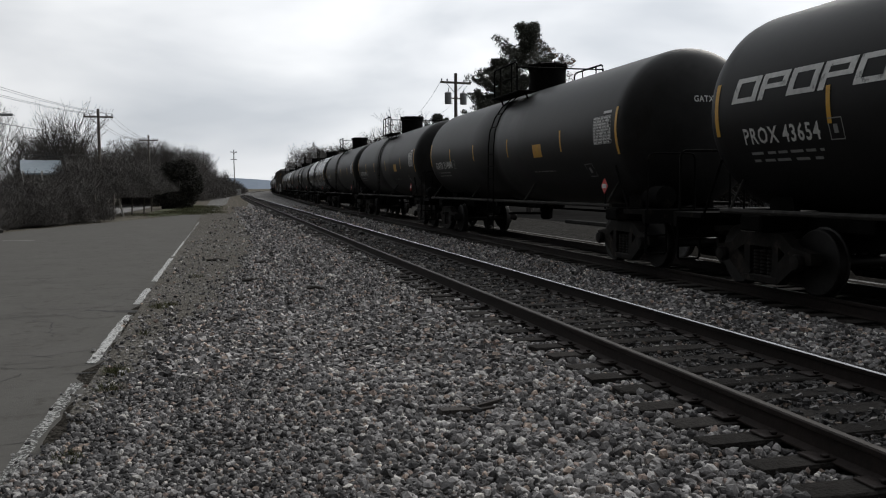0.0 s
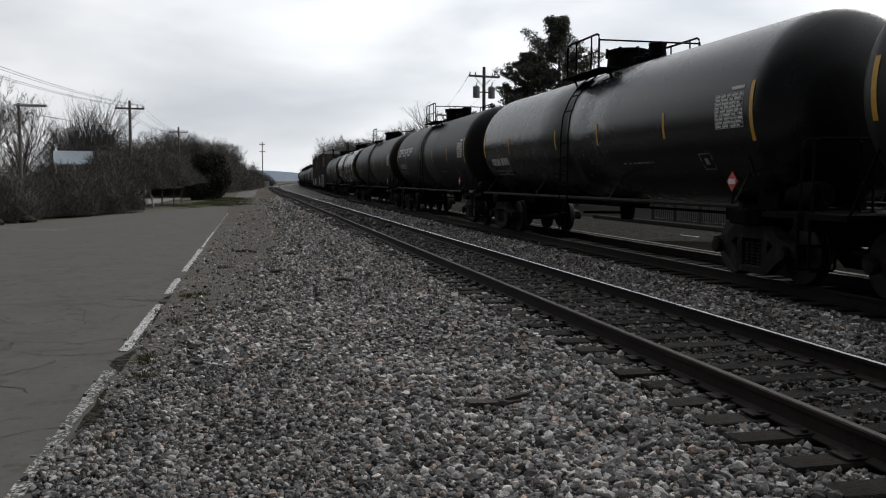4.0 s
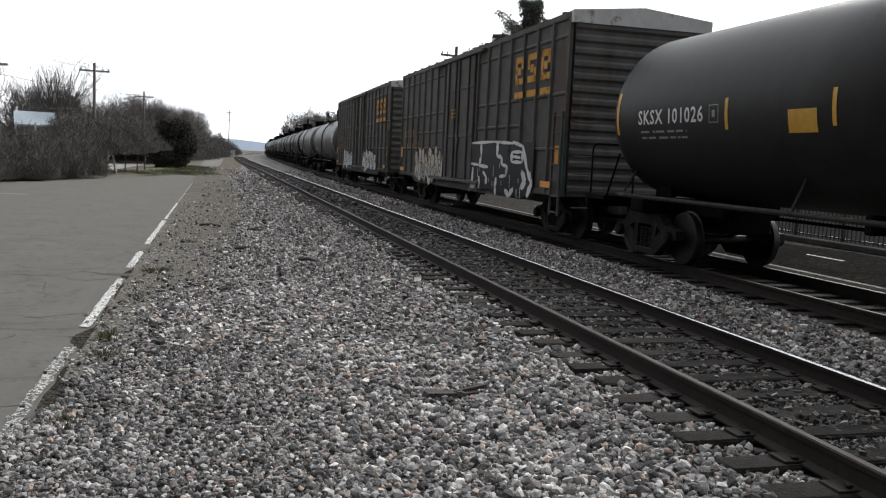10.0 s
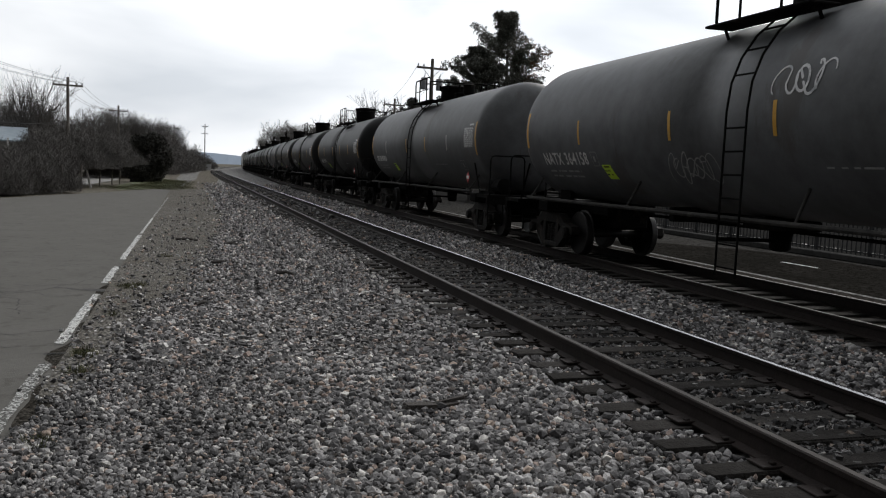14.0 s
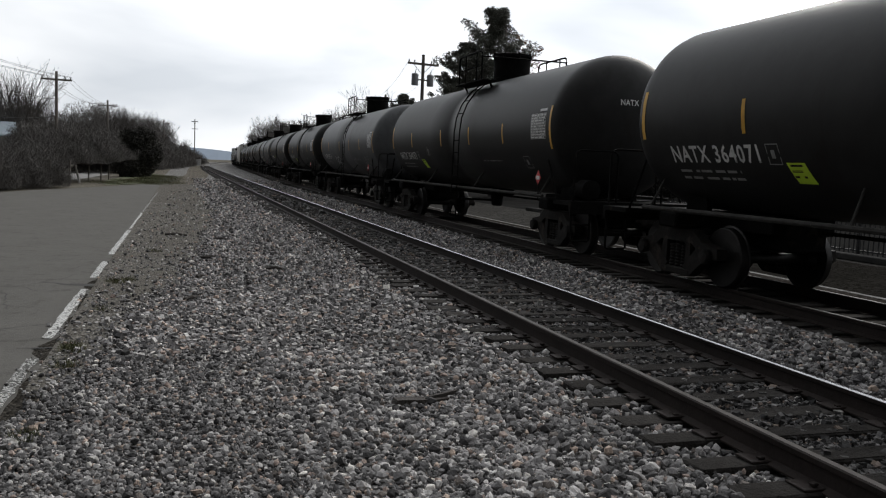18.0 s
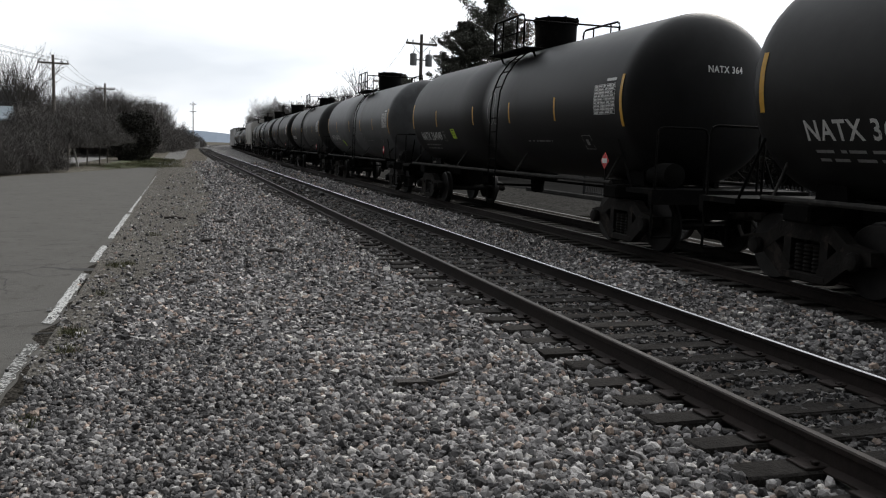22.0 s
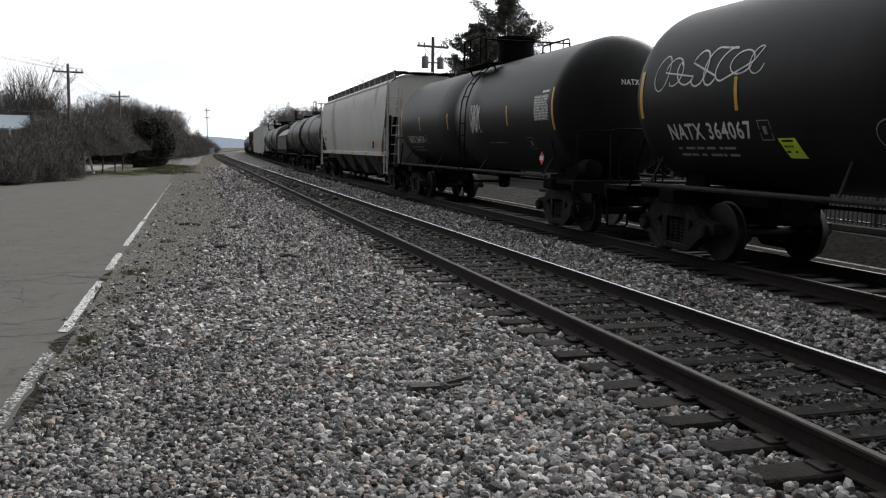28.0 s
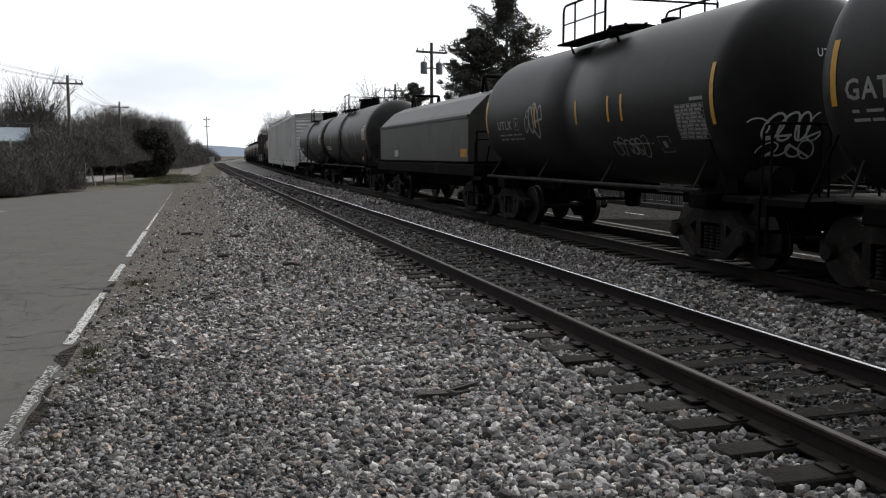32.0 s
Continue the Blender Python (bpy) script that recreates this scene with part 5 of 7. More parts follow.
        for (u0, u1, v0, v1), sd, fill, edge, extra in sets:
            for a, b, c in (slab_piece(u0, u1, v0, v1, x + 0.060, fill, edge) if sd == 23 else spray_piece(u0, u1, v0, v1, sd, x + 0.060, fill, edge, extra)):
                g = part("graffiti", a, car, None, "sprayed graffiti form")
                part("graffiti_outline", b, g)
                if c:
                    part("graffiti_fill", c, g)
    return car


def hopper_car(front, rear, number, label):
    half = (rear - front) / 2
    hk = round(half, 2)
    car = thing("hopper_car", label, "hopper car", None, "cars of the train")
    z0, z1, x = 1.52, 4.18, 1.56

    def flank(sd):
        s = Shape()
        vs = []
        prof = [(z0, x - 0.10), (z0 + 0.25, x - 0.055), (z0 + 0.5, x - 0.02), (z0 + 0.9, x + 0.015), ((z0 + z1) / 2, x + 0.03), (z1 - 0.9, x + 0.02), (z1 - 0.5, x), (z1 - 0.22, x - 0.045), (z1, x - 0.12), (z1 + 0.12, x - 0.22), (z1 + 0.22, x - 0.36), (z1 + 0.3, x - 0.55), (z1 + 0.36, 0.0)]
        for z, w in prof:
            lean = max(0.0, 2.95 - z) * 0.95
            vs += [(sd * w, -hk + lean, z), (sd * w, hk - lean, z)]
        s.add(vs, [(2 * i, 2 * i + 1, 2 * i + 3, 2 * i + 2) for i in range(len(prof) - 1)])
        return s.mesh("side_sheet", M_HOPPER, True)
    for sd in (-1, 1):
        part("side_sheet", flank(sd), car, None, "smooth grey curved side sheet")
        part("side_sill", Shape().box(sd * 1.50 - 0.06, sd * 1.50 + 0.06, -hk, hk, z0 - 0.14, z0 + 0.02, 0.01).mesh("side_sill", M_HOPPER), car)
        part("roof_rail", Shape().box(sd * 1.42 - 0.05, sd * 1.42 + 0.05, -hk, hk, z1 + 0.0, z1 + 0.10, 0.02).mesh("roof_rail", M_BOXPALE), car)
        s = Shape()
        for k in range(15):
            y = -hk + 0.1 + (2 * hk - 0.2) * k / 14
            s.tube((sd * 1.22, y, z1 + 0.10), (sd * 1.22, y, z1 + 0.52), 0.025)
        board = Shape().box(sd * 0.97 - 0.25, sd * 0.97 + 0.25, -hk + 0.02, hk - 0.02, z1 + 0.44, z1 + 0.48)
        board.box(sd * 1.19 - 0.012, sd * 1.19 + 0.012, -hk + 0.02, hk - 0.02, z1 + 0.22, z1 + 0.50)
        walk_board = part("running_board", board.mesh("running_board", M_HOPPERDARK), car, None, "dark mesh roof walkway")
        part("stanchion", s.mesh("stanchion", M_GALV), walk_board, None, "pale stanchions of the walkway")
    ridge = Shape().box(-0.42, 0.42, -hk + 0.4, hk - 0.4, z1 + 0.34, z1 + 0.52, 0.03)
    part("hatch", ridge.mesh("hatch", M_HOPPER), car, None, "long roof hatch")
    for k in range(4):
        yc = -hk + 2.7 + (2 * hk - 5.4) * (k + 0.5) / 4
        w = (2 * hk - 5.4) / 8
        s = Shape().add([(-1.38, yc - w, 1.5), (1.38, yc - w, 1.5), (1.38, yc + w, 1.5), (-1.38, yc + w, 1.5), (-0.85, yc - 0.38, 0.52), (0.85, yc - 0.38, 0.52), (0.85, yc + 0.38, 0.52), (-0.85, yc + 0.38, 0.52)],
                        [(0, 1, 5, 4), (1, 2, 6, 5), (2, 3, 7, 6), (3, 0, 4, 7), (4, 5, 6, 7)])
        # the shade under the car is in the bay's dark colour, besides grime
        p = part("discharge_bay", s.mesh("discharge_bay", M_HOPPERDARK), car, None, "tapering discharge bay")
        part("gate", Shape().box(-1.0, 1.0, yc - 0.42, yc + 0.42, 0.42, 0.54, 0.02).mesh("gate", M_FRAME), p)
    for r in (0, 180):
        e = part("end_sheet", Shape().add([(-1.45, -hk, 2.9), (1.45, -hk, 2.9), (1.45, -hk, z1), (-1.45, -hk, z1), (-1.35, -hk + 1.9, 1.0), (1.35, -hk + 1.9, 1.0), (0.9, -hk, z1 + 0.33), (-0.9, -hk, z1 + 0.33)],
                                          [(0, 1, 2, 3), (0, 4, 5, 1), (3, 2, 6, 7)]).mesh("end_sheet", M_HOPPER), car, pose(0, 0, 0, 0, 0, r), "sloping end sheet")
        s = Shape().box(-1.5, 1.5, -hk - 0.35, -hk + 1.9, 1.0, 1.12, 0.02)
        s.box(-0.33, 0.33, -hk - 0.35, -hk + 2.6, 0.62, 1.05, 0.03)
        for sd in (-1, 1):
            s.box(sd * 1.46 - 0.04, sd * 1.46 + 0.04, -hk - 0.32, -hk - 0.24, 1.1, 2.95)
            s.prism([(-hk + 0.6, 1.1), (-hk + 0.9, 1.1), (-hk + 0.15, 2.95), (-hk - 0.05, 2.95)], "x", sd * 1.2 - 0.05, sd * 1.2 + 0.05)
        part("end_deck", s.mesh("end_deck", M_FRAME), e)
        part("crossover_board", Shape().box(-0.95, 0.95, -hk - 0.12, -hk + 0.45, z1 + 0.40, z1 + 0.44, 0.01).mesh("crossover_board", M_FRAME), e)
        for sd in (-1, 1):
            l = Shape()
            for xx in (1.56, 1.12):
                l.box(sd * xx - 0.018, sd * xx + 0.018, -hk - 0.30, -hk - 0.24, 0.95, z1 + 0.1)
            for k in range(9):
                l.tube((sd * 1.56, -hk - 0.28, 1.12 + 0.36 * k), (sd * 1.12, -hk - 0.28, 1.12 + 0.36 * k), 0.018)
            for yy in (-hk - 0.27, -hk + 0.25):
                l.box(sd * 1.575 - 0.025, sd * 1.575 + 0.025, yy - 0.02, yy + 0.02, 0.7, 2.5 if yy > -hk else z1)
            for k in range(5):
                l.tube((sd * 1.58, -hk - 0.27, 0.76 + 0.40 * k), (sd * 1.58, -hk + 0.25, 0.76 + 0.40 * k), 0.018)
            part("ladder", l.mesh("ladder", M_HOPPER), e, None, "grey corner ladder")
        part("coupler", once("coupler", coupler_mesh), e, pose(0, -hk - 0.35, 0))
    for y in (-hk + 1.1, hk - 1.1):
        add_truck(car, y)
    put = on_side(1.603)
    for txt, zz in ((number[:4], 2.46), (number[5:], 2.06)):
        vs, fs = letters(txt, 0.23)
        part("car_number", Shape().add([put(hk - 1.36 - a * 0.95, zz + b) for a, b, _ in vs], fs).mesh("car_number", M_SPRAYBLACK), car, None, "black stencilled car number")
    for k in range(6):
        u = -hk + 0.9 + (2 * hk - 1.8) * k / 5
        q = on_side(1.566)
        part("reflector", Shape().add([q(u + 0.25, 1.42), q(u - 0.25, 1.42), q(u - 0.25, 1.53), q(u + 0.25, 1.53)], [(0, 1, 2, 3)]).mesh("reflector", M_YELLOW), car, None, "orange reflective tape")
    q = on_side(1.605)
    part("stain", Shape().add([q(-hk + 1.55, 1.72), q(-hk + 1.28, 1.70), q(-hk + 1.22, 2.0), q(-hk + 1.50, 2.05)], [(0, 1, 2, 3)]).mesh("stain", M_TAPE), car, None, "small orange paint patch")
    part("data_plate", Shape().add([q(-hk + 2.55, 1.68), q(-hk + 2.22, 1.68), q(-hk + 2.22, 1.97), q(-hk + 2.55, 1.97)], [(0, 1, 2, 3)]).mesh("data_plate", M_FRAME), car, None, "small dark data plate")
    s = Shape()
    rng = random.Random(12)
    for k in range(5):
        u = hk - 1.4
        for i in range(2):
            l = rng.uniform(0.2, 0.45)
            s.add([q(u, 1.92 - 0.09 * k), q(u - l, 1.92 - 0.09 * k), q(u - l, 1.95 - 0.09 * k), q(u, 1.95 - 0.09 * k)], [(0, 1, 2, 3)])
            u -= l + 0.1
    part("small_print", s.mesh("small_print", M_FRAME), car)
    return car


def coil_car(front, rear, label):
    half = (rear - front) / 2
    hk = round(half, 2)
    car = thing("coil_car", label, "coil car", None, "cars of the train")
    part("deck", Shape().box(-1.5, 1.5, -hk - 0.4, hk + 0.4, 1.10, 1.42, 0.02).box(-0.35, 0.35, -hk - 0.4, hk + 0.4, 0.66, 1.1, 0.03).box(-1.45, 1.45, -hk + 0.3, hk - 0.3, 1.42, 1.95, 0.02).mesh("deck", M_FRAME), car)
    outline = [(-1.5, 1.5), (-1.5, 2.72), (-1.40, 2.86), (-0.95, 3.30), (-0.45, 3.52), (0.45, 3.52), (0.95, 3.30), (1.40, 2.86), (1.5, 2.72), (1.5, 1.5)]
    cover = part("hood", Shape().prism(outline, "y", -hk + 0.1, hk - 0.1).mesh("hood", M_TANK), car, None, "steel hood with sloping roof over the load")
    cover.color = (0.115, 0.113, 0.108, 1)
    for sd in (-1, 1):
        part("hood_edge", Shape().box(sd * 1.5 - 0.03, sd * 1.5 + 0.03, -hk + 0.1, hk - 0.1, 2.68, 2.78, 0.01).mesh("hood_edge", M_TANK), cover).color = (0.05, 0.05, 0.05, 1)
    for y in (-hk * 0.72, hk * 0.72):
        s = Shape().pipe([(-0.5, y - 0.25, 3.52), (-0.5, y, 3.95), (-0.5, y + 0.25, 3.52)], 0.05).tube((-0.5, y, 3.95), (0.5, y, 3.95), 0.05).pipe([(0.5, y - 0.25, 3.52), (0.5, y, 3.95), (0.5, y + 0.25, 3.52)], 0.05)
        part("lifting_lug", s.mesh("lifting_lug", M_FRAME), car)
    for y, col in ((-hk + 0.5, M_ORANGE), (hk - 3.0, M_PALE)):
        q = on_side(1.505)
        part("marking", Shape().add([q(y + 0.3, 1.62), q(y - 0.3, 1.62), q(y - 0.3, 1.85), q(y + 0.3, 1.85)], [(0, 1, 2, 3)]).mesh("marking", col), car)
    for r in (0, 180):
        e = part("end_rail", Shape().pipe([(-1.4, -hk - 0.35, 1.4), (-1.4, -hk - 0.35, 2.3), (1.4, -hk - 0.35, 2.3), (1.4, -hk - 0.35, 1.4)], 0.025).mesh("end_rail", M_FRAME), car, pose(0, 0, 0, 0, 0, r))
        part("coupler", once("coupler", coupler_mesh), e, pose(0, -hk - 0.4, 0))
    for y in (-hk + 1.2, hk - 1.2):
        add_truck(car, y)
    return car


BLACK, SOOT, GREY, GLOSS, BROWN = (0.016, 0.016, 0.0163), (0.029, 0.0288, 0.0284), (0.060, 0.062, 0.064), (0.011, 0.0115, 0.0125), (0.020, 0.0185, 0.0175)
NEW_BLACK = "black steel railway tank car with yellow reflectors and white lettering"
OLD_GREY = "faded grey railway tank car with a dark girth band"
train = []  # (car, middle of the car at the start)


def couple(car, front, rear):
    train.append((car, (front + rear) / 2))
    return car


def tanker(front, rear, tone, number="", **more):
    more.setdefault("label", OLD_GREY if tone[0] > 0.05 else NEW_BLACK)
    return couple(tank_car(front, rear, tone, number, seed=len(train), **more), front, rear)


tanker(-2.77, 11.43, BLACK, "PROX 43654", brand=True, label="black railway tank car with a large white brand mark", number_height=0.22, number_at=(0.62, 2.10), span=1.6, inner=2.42)
tanker(14.73, 29.41, SOOT, "GATX 214840", dome=True, orange_panel=10.19, number_at=(0.6, 2.13), span=2.1, number_height=0.22, middle=(-1.0, 2.1))
tanker(32.27, 46.86, SOOT, "GATX 234911", dome=True, orange_panel=10.3, number_at=(0.6, 2.13), span=2.1, number_height=0.22, middle=(-1.0, 2.1))
tanker(49.28, 64.14, SOOT, "CGSX 1163", dome=True, number_at=(0.93, 2.17), span=1.62, number_height=0.22)
tanker(66.62, 81.29, GLOSS, "", label="glossy black railway tank car with pale reflections")
tanker(83.99, 98.13, BLACK, "PROX 43682", brand=True, label="black railway tank car with a large white brand mark", number_height=0.22, number_at=(0.62, 2.10), span=1.6, inner=2.42)
tanker(100.99, 117.44, BROWN, "NATX 300323", number_at=(0.57, 2.06), span=2.08, number_height=0.22, ink=M_RUSTTEXT, label="long black railway tank car with rust-coloured lettering")
tanker(120.81, 134.87, GLOSS, "DBUX 301189", number_at=(0.79, 1.87), span=2.09, label="glossy black railway tank car with a side ladder")
tanker(137.89, 152.93, SOOT, "SKSX 101026", number_at=(0.81, 2.41), span=2.07, inner=3.5, outer=3.5, middle=(-1.3, 1.75), orange_panel=4.9, ladder=False)
couple(boxcar(155.0, 171.85, M_BOX, "CSXT 161422", "dark brown boxcar with a large black and white graffiti piece", 1), 155.0, 171.85)
couple(boxcar(174.2, 191.95, M_BOX, "CSXT 161550", "dark brown boxcar with white bubble graffiti along the sill", 2), 174.2, 191.95)
tanker(195.54, 209.22, (0.15, 0.154, 0.16), "NATX 364158", number_at=(0.72, 1.89), span=2.1, lime=True, scrawls=[(5.66, 1.6, 1.3, 0.5, 7, 0.022, M_FADED), (8.38, 2.76, 1.0, 0.42, 5, 0.04, M_GRAFFITI)])
tanker(212.87, 226.55, (0.15, 0.153, 0.158), "", lime=True, pale=1)
tanker(230.2, 243.88, BLACK, "NATX 364074", number_at=(0.72, 1.89), span=2.1, lime=True)
tanker(247.53, 261.21, SOOT, "NATX 364071", number_at=(0.72, 1.89), span=2.1, lime=True, pale=1)
tanker(264.86, 278.54, SOOT, "NATX 364093", number_at=(0.72, 1.89), span=2.1, lime=True, scrawls=[(4.2, 1.95, 0.3, 0.3, 3, 0.02, M_FADED)])
tanker(282.19, 295.87, (0.14, 0.144, 0.15), "NATX 364151", number_at=(0.72, 1.89), span=2.1, scrawls=[(3.9, 1.6, 1.3, 0.42, 6, 0.03, M_GRAFFITI), (4.2, 1.42, 0.8, 0.14, 6, 0.02, M_FADED), (8.68, 1.6, 0.85, 0.36, 6, 0.022, M_FADED), (10.9, 1.55, 0.95, 0.45, 6, 0.025, M_FADED)])
tanker(299.52, 313.2, SOOT, "NATX 364008", number_at=(0.72, 1.89), span=2.1, lime=True, pale=1)
tanker(316.85, 330.53, BLACK, "NATX 364049", number_at=(0.72, 1.89), span=2.1, lime=True, lime_at=(3.8, 1.93), scrawls=[(7.08, 2.18, 0.8, 0.9, 2, 0.024, M_FADED)])
tanker(334.18, 347.86, (0.14, 0.144, 0.15), "NATX 364130", number_at=(0.72, 1.89), span=2.1, lime=True, scrawls=[(6.55, 1.75, 0.9, 0.5, 4, 0.018, M_FADED), (8.1, 1.7, 0.8, 0.6, 3, 0.018, M_FADED)])
tanker(351.51, 365.19, (0.05, 0.05, 0.05), "", pale=1)
tanker(368.84, 382.52, BLACK, "NATX 364047", number_at=(0.72, 1.89), span=2.1)
tanker(386.17, 399.85, BLACK, "NATX 364067", number_at=(0.72, 1.89), span=2.1, lime=True, scrawls=[(0.45, 2.62, 2.75, 0.6, 8, 0.03, M_GRAFFITI), (5.1, 1.72, 2.3, 0.36, 8, 0.024, M_FADED), (5.6, 2.7, 0.8, 0.45, 3, 0.018, M_FADED), (8.6, 1.84, 0.85, 0.18, 5, 0.02, M_FADED), (9.95, 2.3, 0.35, 0.5, 2, 0.03, M_GRAFFITI), (11.75, 1.75, 0.6, 0.45, 3, 0.06, M_SPRAYBLUE)], label="black railway tank car with looping white spray scrawls")
tanker(403.5, 417.18, BLACK, "NATX 364014", number_at=(0.72, 1.89), span=2.1, scrawls=[(8.1, 2.12, 0.85, 0.76, 8, 0.04, M_GRAFFITI)], label="black railway tank car with a white spray scrawl amidships")
couple(hopper_car(419.42, 437.98, "CEFX 635891", "light grey covered hopper car with streaked curved sides"), 419.42, 437.98)
tanker(440.25, 450.7, SOOT, "GATX", number_at=(0.2, 2.30), span=0.95, number_height=0.24, ink=M_FADED, middle=(-1.8, 1.27), inner=2.5, outer=2.0, ladder=False, shift=-0.6, scrawls=[(2.1, 1.9, 1.3, 0.42, 6, 0.03, M_GRAFFITI), (4.3, 2.0, 0.5, 0.3, 3, 0.025, M_FADED)], label="short black railway tank car with white scrawls")
tanker(453.1, 463.01, SOOT, "UTLX", ladder=False, number_at=(0.8, 2.28), span=0.95, number_height=0.2, ink=M_FADED, middle=(-1.7, -0.35), inner=3.2, head_art=True, scrawls=[(6.6, 1.6, 1.15, 0.45, 6, 0.03, M_FADED), (2.6, 2.05, 1.0, 0.75, 4, 0.06, M_FADED)], label="short black railway tank car with white scrawls")
couple(coil_car(464.39, 476.26, "dark grey coil car with a sloping steel hood"), 464.39, 476.26)
tanker(479.51, 493.01, (0.06, 0.06, 0.058), "")
tanker(494.84, 507.43, (0.05, 0.05, 0.05), "")
couple(boxcar(509.75, 522.95, M_BOXPALE, "", "white boxcar with rusty stains", 0, True), 509.75, 522.95)
couple(boxcar(524.16, 536.54, M_BOXPALE, "", "pale grey boxcar with rusty stains", 0, True), 524.16, 536.54)
couple(boxcar(537.76, 549.22, M_BOXPALE, "", "white boxcar with rusty stains", 0, True), 537.76, 549.22)
tanker(552.27, 563.94, BROWN, "")
couple(boxcar(565.97, 582.21, M_BOX, "", "dark brown boxcar far along the train", 2), 565.97, 582.21)
for k in range(8):
    tanker(588.0 + 17.4 * k, 602.0 + 17.4 * k, (SOOT, GREY, BROWN)[k % 3], "")


# ---- trees, brush, poles, house and fence ----
def bare_tree_meshes(seed, height, spread=0.5, levels=6, bole=0.40):
    """A leafless tree: a tapered trunk, limbs, and a haze of twigs."""
    rng = random.Random(seed)
    trunk, twigs = Shape(), Shape()

    def grow(p, d, length, r, level):
        n = 3 if level < 2 else 2
        for k in range(n):
            q = p + d * (length / n)
            r2 = r * (0.86 if level < levels else 0.6)
            (trunk if level < 2 else twigs).tube(p, q, max(r, 0.008), max(r2, 0.006), n=6 if level < 2 else 3, caps=False)
            p, r = q, r2
            d = (d + Vector((rng.uniform(-1, 1), rng.uniform(-1, 1), rng.uniform(-0.3, 0.5))) * (0.10 + 0.05 * level)).normalized()
            if level < levels and (level > 0 or k > 0):
                for _ in range(2 if level == 0 or rng.random() < 0.5 else 1):
                    a = rng.uniform(0, 6.28)
                    side = Vector((math.cos(a), math.sin(a), rng.uniform(0.3, 0.9))).normalized()
                    grow(p, (d * 0.55 + side * spread * 1.6).normalized(), length * rng.uniform(0.52, 0.72) * (1.0 if bole > 0.3 else 1.5 - 0.1 * level), r * rng.uniform(0.5, 0.7), level + 1)
        if level < levels:
            grow(p, d, length * (0.62 if bole > 0.3 else 0.85), r * 0.9, level + 1)

    grow(Vector((0, 0, -0.2)), Vector((rng.uniform(-0.1, 0.1), rng.uniform(-0.1, 0.1), 1)).normalized(), height * bole, height * 0.0135, 0)
    top = max(p[2] for p in twigs.v) / height
    for q in (trunk, twigs):
        q.v = [(x / top, y / top, z / top) for x, y, z in q.v]
    return trunk.mesh("trunk", M_BARK, True), twigs.mesh("crown", M_CROWN)


tree_kinds = [bare_tree_meshes(3 + k, 10.0, 0.36 + 0.06 * (k % 4), (6, 5, 4)[k // 4]) for k in range(12)]
tree_kinds += [bare_tree_meshes(40 + k, 10.0, 0.27, 4, 0.22) for k in range(2)]  # open fans that fork low


def bare_tree(x, y, height, kind, rng, label="bare winter tree with fine grey-brown twigs"):
    t = thing("bare_tree", label, "tree", pose(x, y, -0.05, 0, 0, rng.uniform(0, 360)), "bare trees")
    t.scale = (height / 10.0,) * 3
    part("trunk", tree_kinds[kind][0], t)
    part("crown", tree_kinds[kind][1], t, None, "leafless crown")
    return t


wood_rng = random.Random(21)


def wood_height(x, y):
    """The wood sinks towards the far bend."""
    az = math.degrees(math.atan2(x, y))
    return 1.9 + y * float(np.interp(az, [-12, -8, -5.2, -3.2, -1.45, -0.4, 0.6], [0.062, 0.060, 0.058, 0.053, 0.043, 0.030, 0.016]))


# the wood along the left of the rails, from the lot to the far bend
for k in range(84):
    f = k / 83
    y = 70 + 175 * f + wood_rng.uniform(-5, 5)
    edge = -13 + 14.5 * f ** 0.8 if y < 210 else 2.0
    x = edge - abs(wood_rng.gauss(0, 5.0 + 2 * f)) - (4 if y < 100 else 0.5)
    bare_tree(x, y, wood_height(x, y) * wood_rng.uniform(0.7, 1.04), wood_rng.choice((4, 6, 8, 9, 10, 11)), wood_rng)
for x, y, h, kind in [(-13.1, 80, 9.5, 12), (-12.2, 83, 8.4, 13), (-14.6, 84, 9.2, 13), (-16.7, 70, 8.6, 12), (-17.6, 66, 8.4, 5), (-20.5, 72, 10.2, 4), (-22.5, 78, 9.4, 7), (-10.2, 118, 8.6, 7), (-8.2, 124, 8.4, 5), (-18.5, 58, 8.6, 4), (-25, 74, 10.4, 6), (-6.0, 135, 8.6, 12)]:
    bare_tree(x, y, h, kind, wood_rng)
for k in range(40):  # the closed row of crowns above the thicket
    f = (k + 0.5) / 40
    y = 84 + 62 * f + wood_rng.uniform(-5, 5)
    x = y * math.tan(math.radians(-12.0 + 10.8 * f + wood_rng.uniform(-0.6, 0.6)))
    bare_tree(x, y, wood_height(x, y) * wood_rng.uniform(0.66, 1.05), wood_rng.choice((5, 8, 9, 10, 11)), wood_rng)
# a close stand of trees beyond the far track, and looser ones along it
for k in range(46):
    az = 4.2 + 6.6 * (k + 0.5) / 46 + wood_rng.uniform(-0.2, 0.2)
    y = float(np.interp(az, [3.9, 5.0, 6.5, 9.5], [285, 240, 172, 122])) + wood_rng.uniform(-8, 8)
    x = max(y * math.tan(radians(az)), 13.0 + far_bend(y))
    top = float(np.interp(az, [3.9, 4.9, 5.6, 8.0, 9.4, 11.0], [0.022, 0.043, 0.053, 0.048, 0.053, 0.054]))
    bare_tree(x, y, (1.9 + y * top) * wood_rng.uniform(0.7, 1.04), 4 + wood_rng.randrange(4), wood_rng)
for k in range(70):
    y = 92 + 3.6 * k + wood_rng.uniform(-4, 4)
    bare_tree(18 + far_bend(y) + abs(wood_rng.gauss(0, 4)), y, wood_rng.uniform(8.5, 11.5), 8 + wood_rng.randrange(4), wood_rng)
